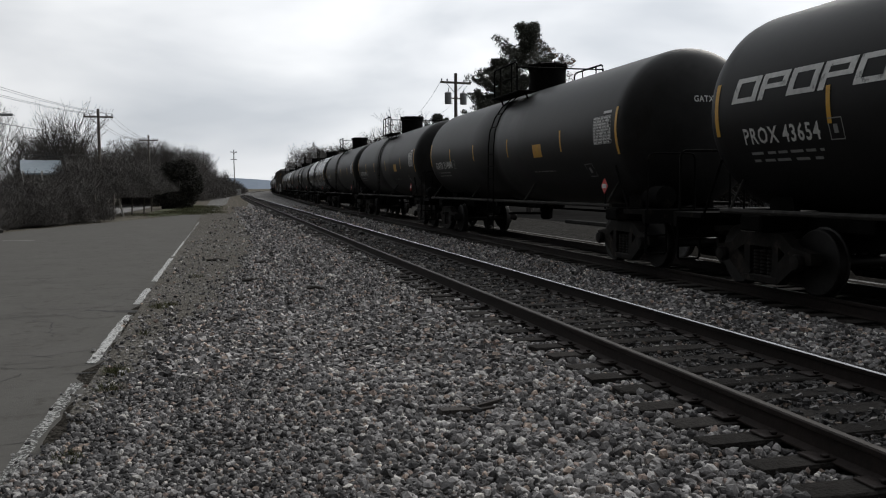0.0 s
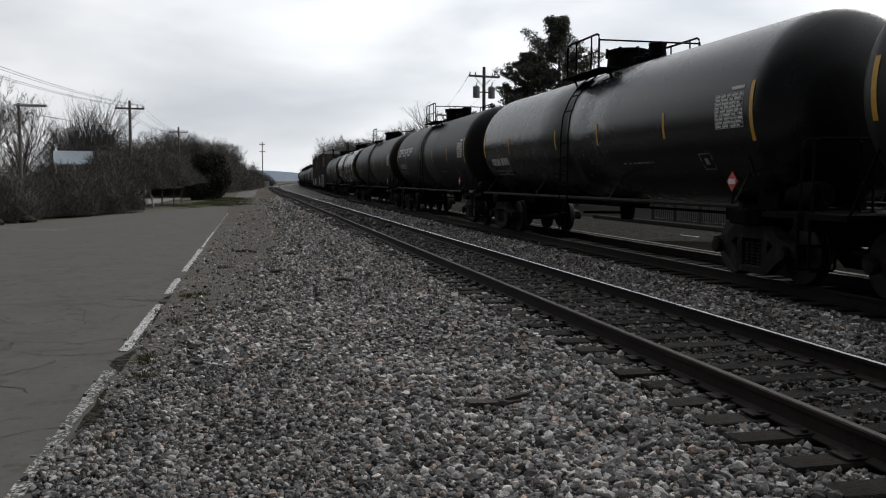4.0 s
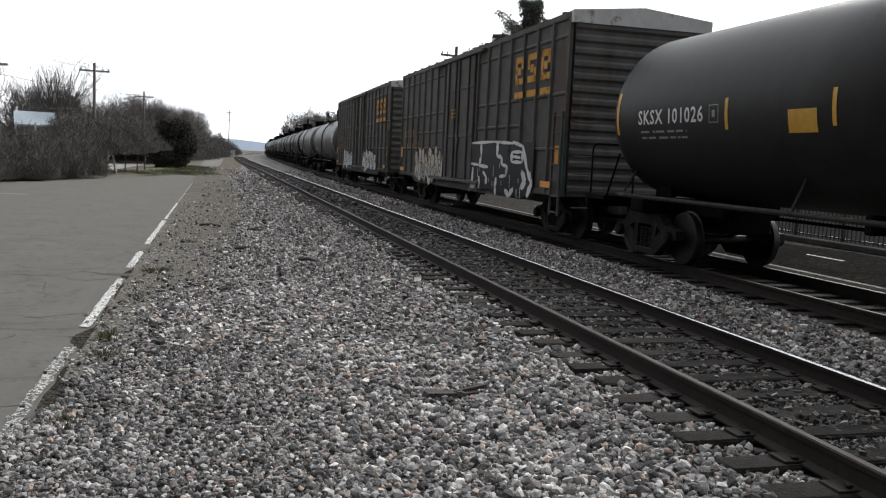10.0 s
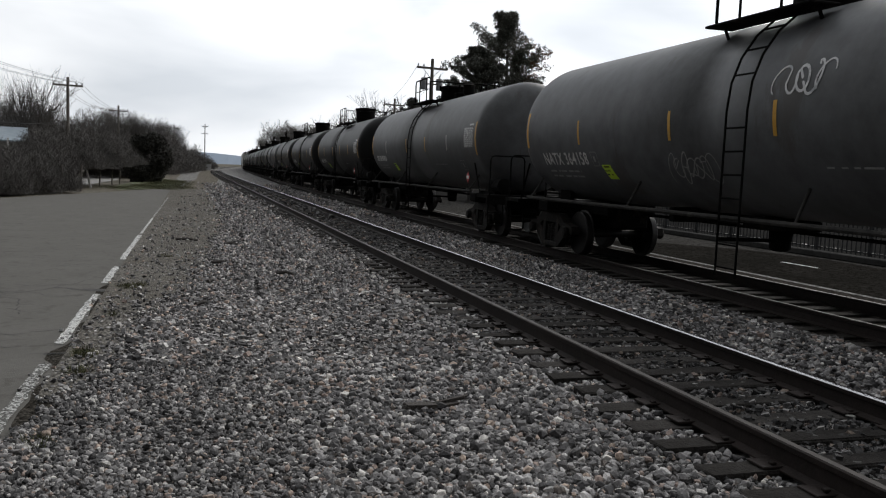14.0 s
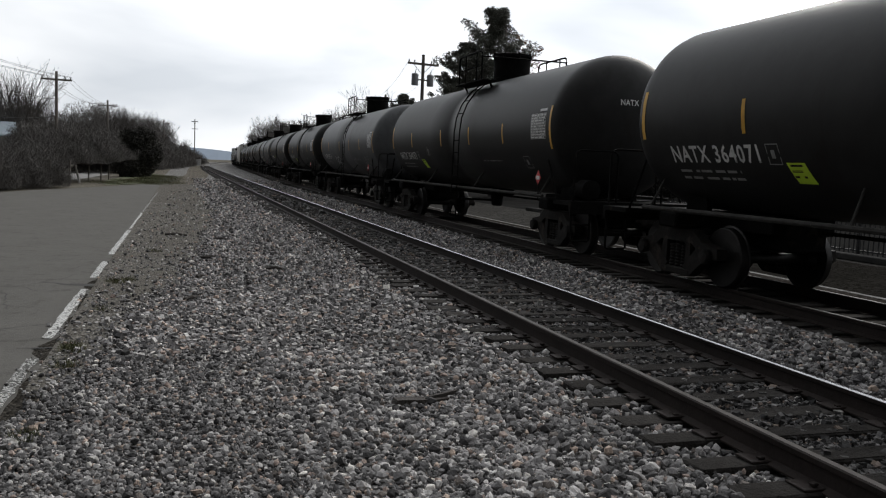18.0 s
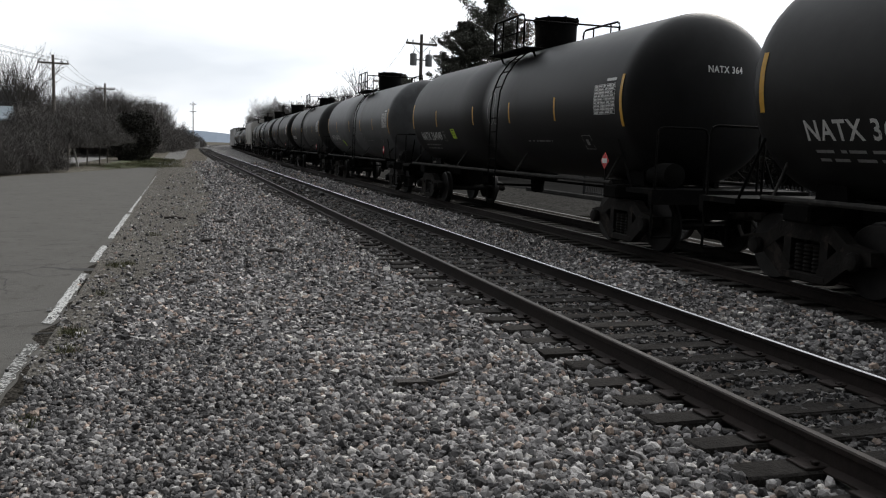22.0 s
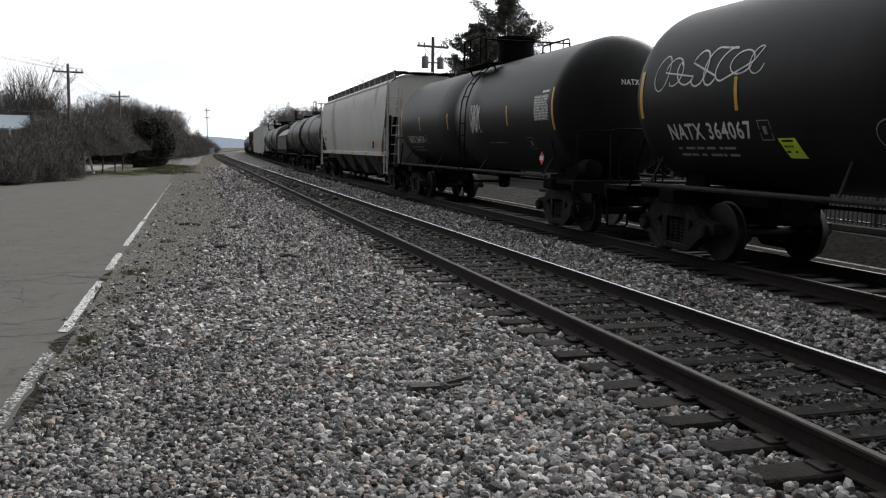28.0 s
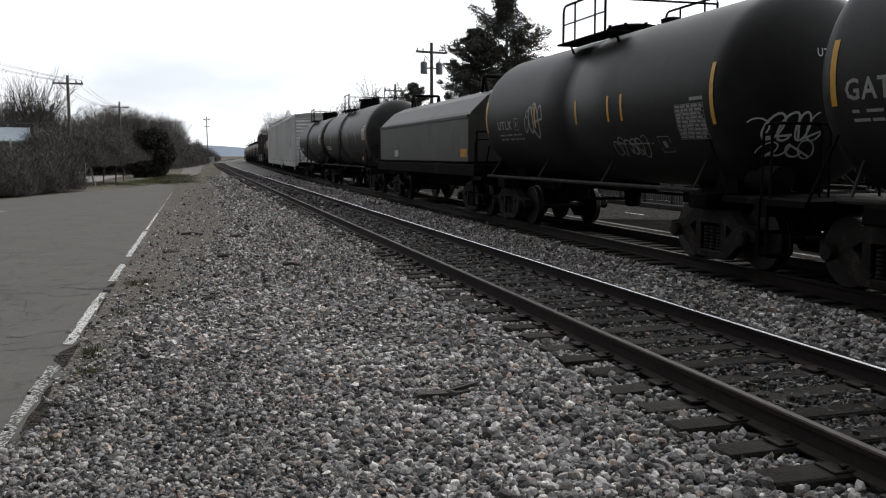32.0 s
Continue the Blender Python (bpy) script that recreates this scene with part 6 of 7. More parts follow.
for k in range(10):
    bare_tree(40 + wood_rng.uniform(0, 20), 30 + 9 * k, wood_rng.uniform(7, 9), 8 + wood_rng.randrange(4), wood_rng)


def brush(name, spots, seed, mat, label, size=(0.5, 1.4), width=0.035):
    """A thicket of thin twigs: crossing slivers, dense below, thinning upwards. spots: x, y, radius, height, number, clear height."""
    rng = np.random.default_rng(seed)
    vs, fs, n0 = [], [], 0
    for x, y, rad, h, n, *clear in spots:
        clear = clear[0] if clear else 0.0
        a, r = rng.uniform(0, 6.283, n), rad * np.sqrt(rng.uniform(0, 1, n))
        px, py = x + r * np.cos(a), y + r * np.sin(a)
        top = h * (1 - 0.75 * (r / rad) ** 2) * rng.uniform(0.75, 1.1, n)
        pz = clear + np.maximum(top - clear, 0.1) * rng.uniform(0, 1, n) ** 0.8
        ln = rng.uniform(*size, n)
        d = rng.normal(0, 0.6, (n, 3))
        d[:, 2] = np.abs(d[:, 2]) + 0.15
        d /= np.linalg.norm(d, axis=1)[:, None]
        side = np.cross(d, rng.normal(0, 1, (n, 3)))
        side /= np.linalg.norm(side, axis=1)[:, None] + 1e-9
        w = width * rng.uniform(0.5, 1.3, n)
        base = np.stack([px, py, pz], 1)
        v = np.stack([base - side * w[:, None], base + side * w[:, None], base + d * ln[:, None]], 1).reshape(-1, 3)
        vs.append(v)
        fs.append(np.arange(n * 3).reshape(-1, 3) + n0)
        n0 += n * 3
    me = fast_mesh(name, np.concatenate(vs), np.concatenate(fs), mat, 3)
    ob = new(name, me)
    return tagged(ob, label, "brush", kind="stuff")


b_rng = random.Random(33)
spots = []
for k in range(26):  # hedge right behind the lot
    f = k / 25
    x, y = -15.5 + 9.2 * f, 20 + 28.5 * f
    spots.append((x - 1.5 + b_rng.uniform(-0.5, 0.5), y + 0.9 + b_rng.uniform(-0.8, 0.8), b_rng.uniform(1.4, 1.9), b_rng.uniform(2.3, 3.1) - (0.6 if f > 0.66 else 0.0), 9000))
for k in range(15):  # low canopy in front of the road
    f = k / 14
    spots.append((-8.4 + 3.4 * f + b_rng.uniform(-0.5, 0.5), 50 + 19 * f + b_rng.uniform(-1, 1), b_rng.uniform(1.4, 2.0), b_rng.uniform(2.8, 3.8), 7000, 1.0 + 0.5 * f))
for k in range(40):  # taller growth behind it
    f = k / 39
    x, y = -30 + 25 * f + b_rng.uniform(-2, 2), 62 + 36 * f + b_rng.uniform(-3, 3)
    if -12.2 < math.degrees(math.atan2(x, y)) < -9.0 and y < 82:
        continue
    spots.append((x, y, b_rng.uniform(3.0, 4.2), b_rng.uniform(3.0, 4.5), 6500, 0.9 if x > -14 else 0.0))
brush("thicket_by_lot", spots, 1, M_TWIG, "dense dark brown leafless thicket behind the lot", (0.2, 0.65), 0.011)
spots = []
for k in range(34):
    f = k / 33
    y = 96 + 190 * f
    spots.append((-6.5 + 7.5 * f ** 0.7 + bend(y) * 0.8 + b_rng.uniform(-2.2, 0.8), y, b_rng.uniform(3, 4.5), b_rng.uniform(3.0, 4.6), 5500))
for k in range(40):  # the twiggy crowns of the wood
    f = k / 39
    y = 92 + 130 * f
    x = -9.5 + 9.5 * f ** 0.8 + bend(y) * 0.8 + b_rng.uniform(-3.0, 0.5)
    spots.append((x, y, b_rng.uniform(2.5, 4.0), wood_height(x, y) * b_rng.uniform(0.45, 0.66), 3200, 1.5))
for k in range(34):  # loose twigs of the crowns behind the thicket
    f = k / 33
    y = 88 + 60 * f
    x = y * math.tan(math.radians(-10.8 + 8.6 * f + b_rng.uniform(-0.5, 0.5)))
    spots.append((x, y, b_rng.uniform(1.8, 3.0), wood_height(x, y) * b_rng.uniform(0.5, 0.7), 1500, 2.5))
brush("thicket_by_rails", spots, 2, M_TWIG, "leafless undergrowth along the railway", (0.4, 1.2), 0.022)
spots = []
for k in range(30):
    y = 90 + 9 * k
    spots.append((18 + far_bend(y) + b_rng.uniform(-1, 4), y, b_rng.uniform(3, 5), b_rng.uniform(3.5, 5.5), 900))
for k in range(30):
    spots.append((18 + far_bend(90 + 9 * k) + b_rng.uniform(-1, 4), 90 + 9 * k, 3.5, b_rng.uniform(6.5, 8.5), 1500, 2.5))
brush("thicket_behind_train", spots, 3, M_TWIG, "leafless undergrowth beyond the far track", (0.8, 2.2), 0.08)


brush("hedge_beyond_fence", [(38 + b_rng.uniform(-2, 4), -10 + 5 * k, b_rng.uniform(3.5, 5), b_rng.uniform(3.2, 4.6), 2200) for k in range(28)], 4, M_TWIGDARK, "dark leafless hedge far beyond the fence", (0.6, 1.6), 0.07)


def clump_cloud(name, lobes, seed, mat, per_lobe, leaf, flat=0.5):
    """Foliage of many small crossed slivers gathered round lobes: x, y, z, radius."""
    rng = np.random.default_rng(seed)
    vs = []
    for x, y, z, r in lobes:
        n = int(per_lobe)
        d = rng.normal(0, 1, (n, 3))
        d /= np.linalg.norm(d, axis=1)[:, None]
        p = np.array([x, y, z]) + d * (r * rng.uniform(0.25, 1.0, n) ** 0.6)[:, None] * np.array([1, 1, flat])
        a = rng.normal(0, 1, (n, 3))
        a /= np.linalg.norm(a, axis=1)[:, None]
        b = np.cross(a, rng.normal(0, 1, (n, 3)))
        b /= np.linalg.norm(b, axis=1)[:, None] + 1e-9
        s = leaf * rng.uniform(0.5, 1.4, n)[:, None]
        vs.append(np.stack([p - a * s, p + b * s * 0.35, p + a * s, p - b * s * 0.35], 1).reshape(-1, 3))
    v = np.concatenate(vs)
    return fast_mesh(name, v, np.arange(len(v)).reshape(-1, 4), mat, 4)


def pine(x, y, height, seed, label, dry=False, base=0.28, width=0.2):
    """A pine: a straight trunk, whorls of limbs, tufts of needles on each limb."""
    rng = random.Random(seed)
    t = thing("pine_tree", label, "tree", pose(x, y, -0.05), "pines behind the tracks")
    wood = Shape()
    wood.tube((0, 0, 0), (0.1, 0, height * 0.5), height * 0.020, height * 0.013, n=8, caps=False)
    wood.tube((0.1, 0, height * 0.5), (0.0, 0, height * 0.97), height * 0.013, 0.02, n=7, caps=False)
    lobes, dry_lobes = [], []
    z = height * base
    while z < height * 0.97:
        f = (z / height - base) / (1 - base)
        reach = min(width * height, 0.3 + 0.8 * (height - z)) * rng.uniform(0.6, 1.1)
        for k in range(rng.randint(6, 9)):
            a = rng.uniform(0, 6.28)
            l = reach * rng.uniform(0.55, 1.1)
            tip = Vector((math.cos(a) * l, math.sin(a) * l, z + l * rng.uniform(0.15, 0.6)))
            wood.tube((0.05, 0, z), tip, 0.05 * (1.2 - f), 0.012, n=4, caps=False)
            for q in (0.3, 0.5, 0.68, 0.85, 1.0):
                if rng.random() < 0.85:
                    c = Vector((0.05, 0, z)).lerp(tip, q)
                    lobe = (c.x + rng.uniform(-0.2, 0.2), c.y + rng.uniform(-0.2, 0.2), c.z + rng.uniform(0, 0.2), height * rng.uniform(0.022, 0.042))
                    (dry_lobes if dry and math.cos(a - 0.2) > 0.6 and 0.45 < f < 0.9 and q > 0.7 else lobes).append(lobe)
        z += height * rng.uniform(0.034, 0.055)
    lobes.append((0, 0, height * 0.97, height * 0.03))
    part("trunk", wood.mesh("trunk", M_BARK, True), t)
    part("crown", clump_cloud("crown", lobes, seed, M_NEEDLE, 125, 0.078, 0.8), t, None, "dark green tufted crown")
    if dry_lobes:
        part("dry_branch", clump_cloud("dry_branch", dry_lobes, seed + 1, M_NEEDLEDRY, 70, 0.08, 0.75), t, None, "reddish dead needles")
    return t


PINE_Y = 52.0
pine(PINE_Y * math.tan(radians(18.3)), PINE_Y, 9.8, 5, "dark green pine, the lower of two, behind the train", base=0.3, width=0.27)
pine(PINE_Y * math.tan(radians(20.9)), PINE_Y + 1.5, 12.3, 8, "tall dark green pine with reddish dead branches", True, 0.25, 0.26)
pine(PINE_Y * math.tan(radians(22.3)) + 0.6, PINE_Y + 3, 8.2, 12, "lower dark green pine beside the tall one", False, 0.2)
pine(24.0, 95.0, 10.0, 15, "small dark pine among bare trees", False, 0.2)

# the round cedar bush at the end of the lot
cedar = thing("cedar_bush", "dense round dark evergreen bush on the verge", "bush", pose(-3.6, 79, -0.05))
c_rng = random.Random(3)
lobes = []
for k in range(64):
    a, f = c_rng.uniform(0, 6.28), c_rng.uniform(0, 1)
    r = 2.0 * math.sqrt(max(0.02, 1 - (2 * f - 0.85) ** 2 / 1.35)) * c_rng.uniform(0.55, 1.0)
    lobes.append((math.cos(a) * r, math.sin(a) * r, 0.3 + 3.5 * f, c_rng.uniform(0.5, 0.8)))
part("trunk", Shape().tube((0, 0, 0), (0, 0, 3.0), 0.14, 0.05).mesh("trunk", M_BARK), cedar)
part("crown", clump_cloud("crown", lobes, 6, M_CEDAR, 400, 0.11, 0.9), cedar)


def utility_pole(x, y, height, label, arm=2.4, turn=0.0, cans=0, lamp=False):
    p = thing("utility_pole", label, "utility pole", pose(x, y, -0.05, 0, 0, turn), "utility poles")
    part("shaft", Shape().tube((0, 0, 0), (0, 0, height), 0.16, 0.11, n=10).mesh("shaft", M_POLE, True), p)
    if arm:
        c = part("crossarm", Shape().box(-arm / 2, arm / 2, -0.06, 0.06, height - 0.75, height - 0.60, 0.01).mesh("crossarm", M_POLE), p)
        for q in (-0.46, -0.28, 0.28, 0.46):
            part("insulator", Shape().lathe([(height - 0.60, 0.03), (height - 0.52, 0.06), (height - 0.46, 0.05), (height - 0.40, 0.02)], "z", at=(arm * q, 0, 0), n=8).mesh("insulator", M_CAN), c)
        part("brace", Shape().tube((-arm * 0.3, 0.08, height - 0.70), (0, 0.12, height - 1.4), 0.02).tube((arm * 0.3, 0.08, height - 0.70), (0, 0.12, height - 1.4), 0.02).mesh("brace", M_POLE), p)
    for k in range(cans):
        sx = -0.62 if k == 0 else 0.62
        z = height - 1.8
        can = part("transformer", Shape().lathe([(z - 0.42, 0.22), (z - 0.40, 0.25), (z + 0.36, 0.25), (z + 0.42, 0.19), (z + 0.46, 0.07)], "z", at=(sx, 0, 0), n=16).mesh("transformer", M_CAN, True), p, None, "grey transformer can")
        part("bushing", Shape().tube((sx, 0, z + 0.42), (sx + 0.08, 0, z + 0.75), 0.045, 0.025).mesh("bushing", M_CAN), can)
        part("bracket", Shape().tube((sx * 0.6, 0, z), (sx * 0.1, 0, z), 0.05).mesh("bracket", M_POLE), can)
    return p


utility_pole(-10.05, 78.8, 8.65, "weathered wooden utility pole with one crossarm", turn=8)
utility_pole(-9.0, 117.6, 8.75, "weathered wooden utility pole with one crossarm", turn=8)
utility_pole(-3.2, 175.0, 9.0, "distant wooden utility pole", turn=8)
tall = utility_pole(3.37, 230.0, 11.8, "tall slim pole with two short arms far down the line", 1.6)
part("lower_arm", Shape().box(-0.8, 0.8, -0.06, 0.06, 9.2, 9.35, 0.01).mesh("lower_arm", M_POLE), tall)
utility_pole(16.6, 60.0, 9.95, "wooden utility pole with two grey transformers", 2.45, 12, 2)
utility_pole(20.4, 88.0, 9.3, "wooden utility pole behind the train", 2.4, 12)

lamp_post = thing("street_lamp", "wooden pole with a horizontal street lamp head", "street lamp", pose(-15.0, 62.5, -0.05))
part("shaft", Shape().tube((0, 0, 0), (0, 0, 6.9), 0.13, 0.09, n=10).mesh("shaft", M_POLE, True), lamp_post)
part("lamp_head", Shape().box(-0.2, 1.75, -0.12, 0.12, 6.68, 6.85, 0.05).mesh("lamp_head", M_CAN), lamp_post, None, "grey lamp head")


def cable(name, a, b, sag, r=0.012):
    pts = []
    for k in range(15):
        f = k / 14
        p = Vector(a).lerp(Vector(b), f)
        p.z -= sag * 4 * f * (1 - f)
        pts.append(tuple(p))
    return thing(name, "thin dark overhead cable between utility poles", "cable", None, "overhead cables", Shape().sweep_round(pts, r, 4).mesh(name, M_WIRE))


for dx, z in ((-1.05, 8.2), (-0.6, 8.2), (0.6, 8.2), (1.05, 8.2)):
    cable("power_cable", (-10.05 + dx, 78.8, z), (-19.5 + dx, 34.0, z + 1.9), 0.9, 0.014)
    cable("power_cable", (-10.05 + dx, 78.8, z), (-9.0 + dx, 117.6, z + 0.1), 0.8)
    cable("power_cable", (-9.0 + dx, 117.6, z + 0.1), (-3.2 + dx, 175.0, z + 0.4), 0.9)
cable("telephone_cable", (-10.05, 78.8, 6.3), (-19.5, 34.0, 7.6), 0.8, 0.02)
cable("telephone_cable", (-10.05, 78.7, 4.9), (-15.5, 76.0, 4.6), 0.25, 0.03)
for dx in (-1.1, 1.1):
    cable("power_cable", (16.6 + dx, 60.0, 9.35), (20.4 + dx, 88.0, 8.9), 0.5)

# a small house among the trees
house = thing("house", "small house with a pale blue metal roof behind the thicket", "house", pose(-14.4, 78, -0.05, 0, 0, 12))
part("wall", Shape().box(-1.55, 1.2, -2.4, 2.4, 0, 3.0, 0.02).mesh("wall", M_SIDING), house)
part("roof", Shape().prism([(-2.9, 3.0), (0, 4.1), (2.9, 3.0), (2.9, 3.12), (0, 4.25), (-2.9, 3.12)], "x", -1.75, 1.35).mesh("roof", M_ROOF), house, None, "pale blue metal roof")
for dx in (-0.85, 0.6):
    w = part("window", Shape().box(dx - 0.45, dx + 0.45, -2.46, -2.40, 1.2, 2.4, 0.01).mesh("window", M_POSTWHITE), house)
    part("pane", Shape().box(dx - 0.37, dx + 0.37, -2.475, -2.455, 1.28, 2.32).mesh("pane", M_SPRAYBLACK), w)
for dx in (-1.6, -0.2, 1.2):
    part("porch_post", Shape().box(dx - 0.07, dx + 0.07, -3.0, -2.86, 0, 3.3).mesh("porch_post", M_POSTWHITE), house)

cabinet = thing("signal_cabinet", "pale grey railway signal cabinet beside the far track", "cabinet", pose(4.1, 215, -0.05))
part("body", Shape().box(-0.6, 0.6, -0.5, 0.5, 0.0, 1.6, 0.04).mesh("body", M_CABINET), cabinet)
part("lid", Shape().box(-0.68, 0.68, -0.58, 0.58, 1.6, 1.7, 0.03).mesh("lid", M_CABINET), cabinet)

post = thing("leaning_post", "leaning white post at the back of the lot", "post", pose(-6.3, 60.0, -0.05, 0, -12, 0))
part("shaft", Shape().tube((0, 0, 0), (0, 0, 1.5), 0.07, 0.06).mesh("shaft", M_POSTWHITE), post)
for x, y, h in [(-6.6, 49.0, 1.5), (-6.1, 53.0, 1.5), (-7.4, 52.0, 1.3), (-7.1, 52.8, 1.4), (-5.9, 61.5, 1.1), (-5.5, 66.0, 1.2), (-5.2, 69.0, 1.1), (-8.0, 50.0, 1.2)]:
    thing("fence_post", "thin dark wooden fence post by the road", "post", pose(x, y, -0.05, 0, 2, 0), "posts by the road", Shape().tube((0, 0, 0), (0, 0, h), 0.05, 0.045).mesh("fence_post", M_POLE))
for k in range(4):
    thing("rock", "pale rock under the thicket", "rock", pose(-8.9 - 0.7 * k, 37.9 - 2.0 * k, 0.0, 0, 0, 50 * k), "rocks by the lot", Shape().lathe([(-0.05, 0.3), (0.1, 0.34), (0.22, 0.25), (0.28, 0.08)], "z", n=7).mesh("rock", M_YARD))

# the far hill
s = Shape()
vs = []
n = 60
for k in range(n + 1):
    a = radians(-3 + 53 * k / n)
    h = 12 + 4 * math.sin(k * 0.45) + 3 * math.sin(k * 0.17 + 1)
    vs += [(1400 * math.sin(a), 1400 * math.cos(a), -2), (1500 * math.sin(a), 1500 * math.cos(a), h)]
s.add(vs, [(2 * k, 2 * k + 1, 2 * k + 3, 2 * k + 2) for k in range(n)])
setting("backdrop", s.mesh("backdrop", M_HILL), "low blue hazy hills on the horizon")

# the iron fence and painted stripes beyond the far track
fence = thing("iron_fence", "black iron picket fence beyond the tracks", "fence", pose(17.0, 8.0, -0.02))
FENCE = 26
picket = Shape().box(-0.012, 0.012, -0.012, 0.012, 0.08, 1.1).mesh("picket", M_FENCE)
fpost = Shape().box(-0.045, 0.045, -0.045, 0.045, 0, 1.22, 0.01).mesh("post", M_FENCE)
for k in range(FENCE // 2 + 1):
    part("post", fpost, fence, pose(0, 2 * k, 0))
for z in (0.16, 0.98):
    part("rail", Shape().box(-0.02, 0.02, 0, FENCE, z - 0.02, z + 0.02).mesh("rail", M_FENCE), fence)
for k in range(FENCE * 6):
    if k % 12:
        part("picket", picket, fence, pose(0, k / 6, 0))
wall = Shape().box(0, 0.3, -4, 30, 0, 0.16, 0.02).mesh("kerb", M_KERB)
setting("kerb", wall, "low dirty kerb in front of the fence", pose(15.9, 8.0, -0.02))
for k, y in enumerate((8.0, 16.1, 24.3)):
    setting("stripe_%d" % (k + 1), ragged_bar(y, y + 1.25, 13.77, 0.06, 90 + k, -0.014).mesh("stripe", M_LINE), "short white painted stripe on the yard")


# ---- loose things on the gravel ----
scrap = thing("wood_scrap", "splintered dark piece of tie lying in the gravel", "wood", pose(1.80, 6.28, 0.02, 0, 4, 6))
s = Shape().prism([(-0.22, -0.03), (0.10, -0.03), (0.20, 0.0), (0.24, 0.05), (0.12, 0.035), (-0.20, 0.03)], "y", -0.05, 0.05)
part("block", s.mesh("block", M_WOODSCRAP), scrap)
part("splinter", Shape().prism([(0.05, 0.0), (0.30, 0.07), (0.33, 0.10), (0.28, 0.09), (0.04, 0.035)], "y", 0.0, 0.035).mesh("splinter", M_WOODSCRAP), scrap)
for x, y, l, a in [(0.61, 16.2, 0.5, 10), (0.15, 11.4, 0.25, 40), (1.55, 14.6, 0.3, 0), (-0.1, 21.0, 0.5, 5), (0.9, 20.0, 0.35, 15), (0.3, 13.6, 0.22, 60)]:
    thing("stick", "dark broken stick lying on the gravel", "stick", pose(x, y, 0.035, 0, 3, a), "sticks on the gravel", Shape().tube((-l / 2, 0, 0), (0, 0.02, 0.02), 0.03, 0.035, n=6).tube((0, 0.02, 0.02), (l / 2, -0.01, 0), 0.035, 0.02, n=6).mesh("stick", M_WOODSCRAP))


def tufts(name, spots, seed, mat, label, h=0.10):
    rng = np.random.default_rng(seed)
    vs = []
    for x, y, r, n in spots:
        a, q = rng.uniform(0, 6.28, n), r * np.sqrt(rng.uniform(0, 1, n))
        base = np.stack([x + q * np.cos(a), y + q * np.sin(a) * 1.5, np.full(n, -0.01)], 1)
        lean = rng.normal(0, 0.5, (n, 3)) * h
        lean[:, 2] = h * rng.uniform(0.4, 1.2, n)
        side = np.stack([np.cos(a + 1.0), np.sin(a + 1.0), np.zeros(n)], 1) * 0.005
        vs.append(np.stack([base - side, base + side, base + lean], 1).reshape(-1, 3))
    v = np.concatenate(vs)
    return tagged(new(name, fast_mesh(name, v, np.arange(len(v)).reshape(-1, 3), mat, 3)), label, "grass", kind="stuff")


g_rng = random.Random(2)
tufts("weeds", [(-0.98, 8.6, 0.12, 240), (-0.95, 7.9, 0.10, 120), (-0.9, 13.2, 0.14, 200), (-0.75, 13.4, 0.12, 120), (-0.95, 5.9, 0.1, 80), (-0.9, 10.8, 0.08, 60), (-0.5, 17.5, 0.15, 90)], 5, M_GRASS, "dry weed tufts along the broken asphalt edge", 0.09)
tufts("verge_grass", [(-4.9 + 4.4 * g_rng.random(), 58 + 28 * g_rng.random(), 1.2, 500) for k in range(44)], 6, M_GRASS, "short winter grass on the verge", 0.16)


# ---- ties, plates and ballast stones ----
def tie_mesh(seed):
    rng = random.Random(seed)
    s = Shape().box(-1.295, 1.295, -0.115, 0.115, -0.15, 0.0, 0.012)
    s.v = [(x + rng.uniform(-0.012, 0.012), y + rng.uniform(-0.008, 0.008), z + (rng.uniform(-0.012, 0.004) if z > -0.05 else 0)) for x, y, z in s.v]
    return s.mesh("tie", M_TIE)


tie_kinds = [tie_mesh(k) for k in range(8)]
plate = Shape().box(-0.18, 0.18, -0.09, 0.09, 0.0, 0.018, 0.004).mesh("tie_plate", M_RAIL)
spike = Shape().box(-0.012, 0.012, -0.012, 0.012, 0.0, 0.05).box(-0.022, 0.022, -0.02, 0.02, 0.045, 0.062, 0.004).mesh("spike", M_RAIL)
tie_rng = random.Random(14)
for name, x0 in (("near_track", NEAR_TRACK), ("far_track", FAR_TRACK)):
    for k in range(-26, 150):
        y = 7.02 + 0.4987 * (k - 12)
        x = x0 + (far_bend(y) if name == "far_track" else 0.0)
        dx, rot, dz = tie_rng.uniform(-0.06, 0.06), tie_rng.uniform(-1.0, 1.0), tie_rng.uniform(-0.012, 0.006)
        tie = part("tie", tie_kinds[tie_rng.randrange(8)], tracks[name], pose(x + dx, y, 0.052 + dz, 0, 0, rot))
        if 0 <= k < 40 and name == "near_track":
            for sd in (-1, 1):
                p = part("tie_plate", plate, tie, pose(sd * GAUGE / 2 - dx, 0, -dz))
                if k < 30:
                    for a in (-1, 1):
                        part("spike", spike, tie, pose(sd * GAUGE / 2 - dx + a * 0.088, 0.05 * a, -0.022))
far_ties = Shape()
for x in (NEAR_TRACK, FAR_TRACK):
    for k in range(150, 420):
        y = 7.02 + 0.4987 * (k - 12)
        xc = x + (bend(y) if x == NEAR_TRACK else far_bend(y))
        far_ties.box(xc - 1.29, xc + 1.29, y - 0.11, y + 0.11, -0.1, 0.03)
tagged(new("distant_ties", far_ties.mesh("distant_ties", M_TIE)), "dark wooden ties of the tracks in the distance", kind="stuff")


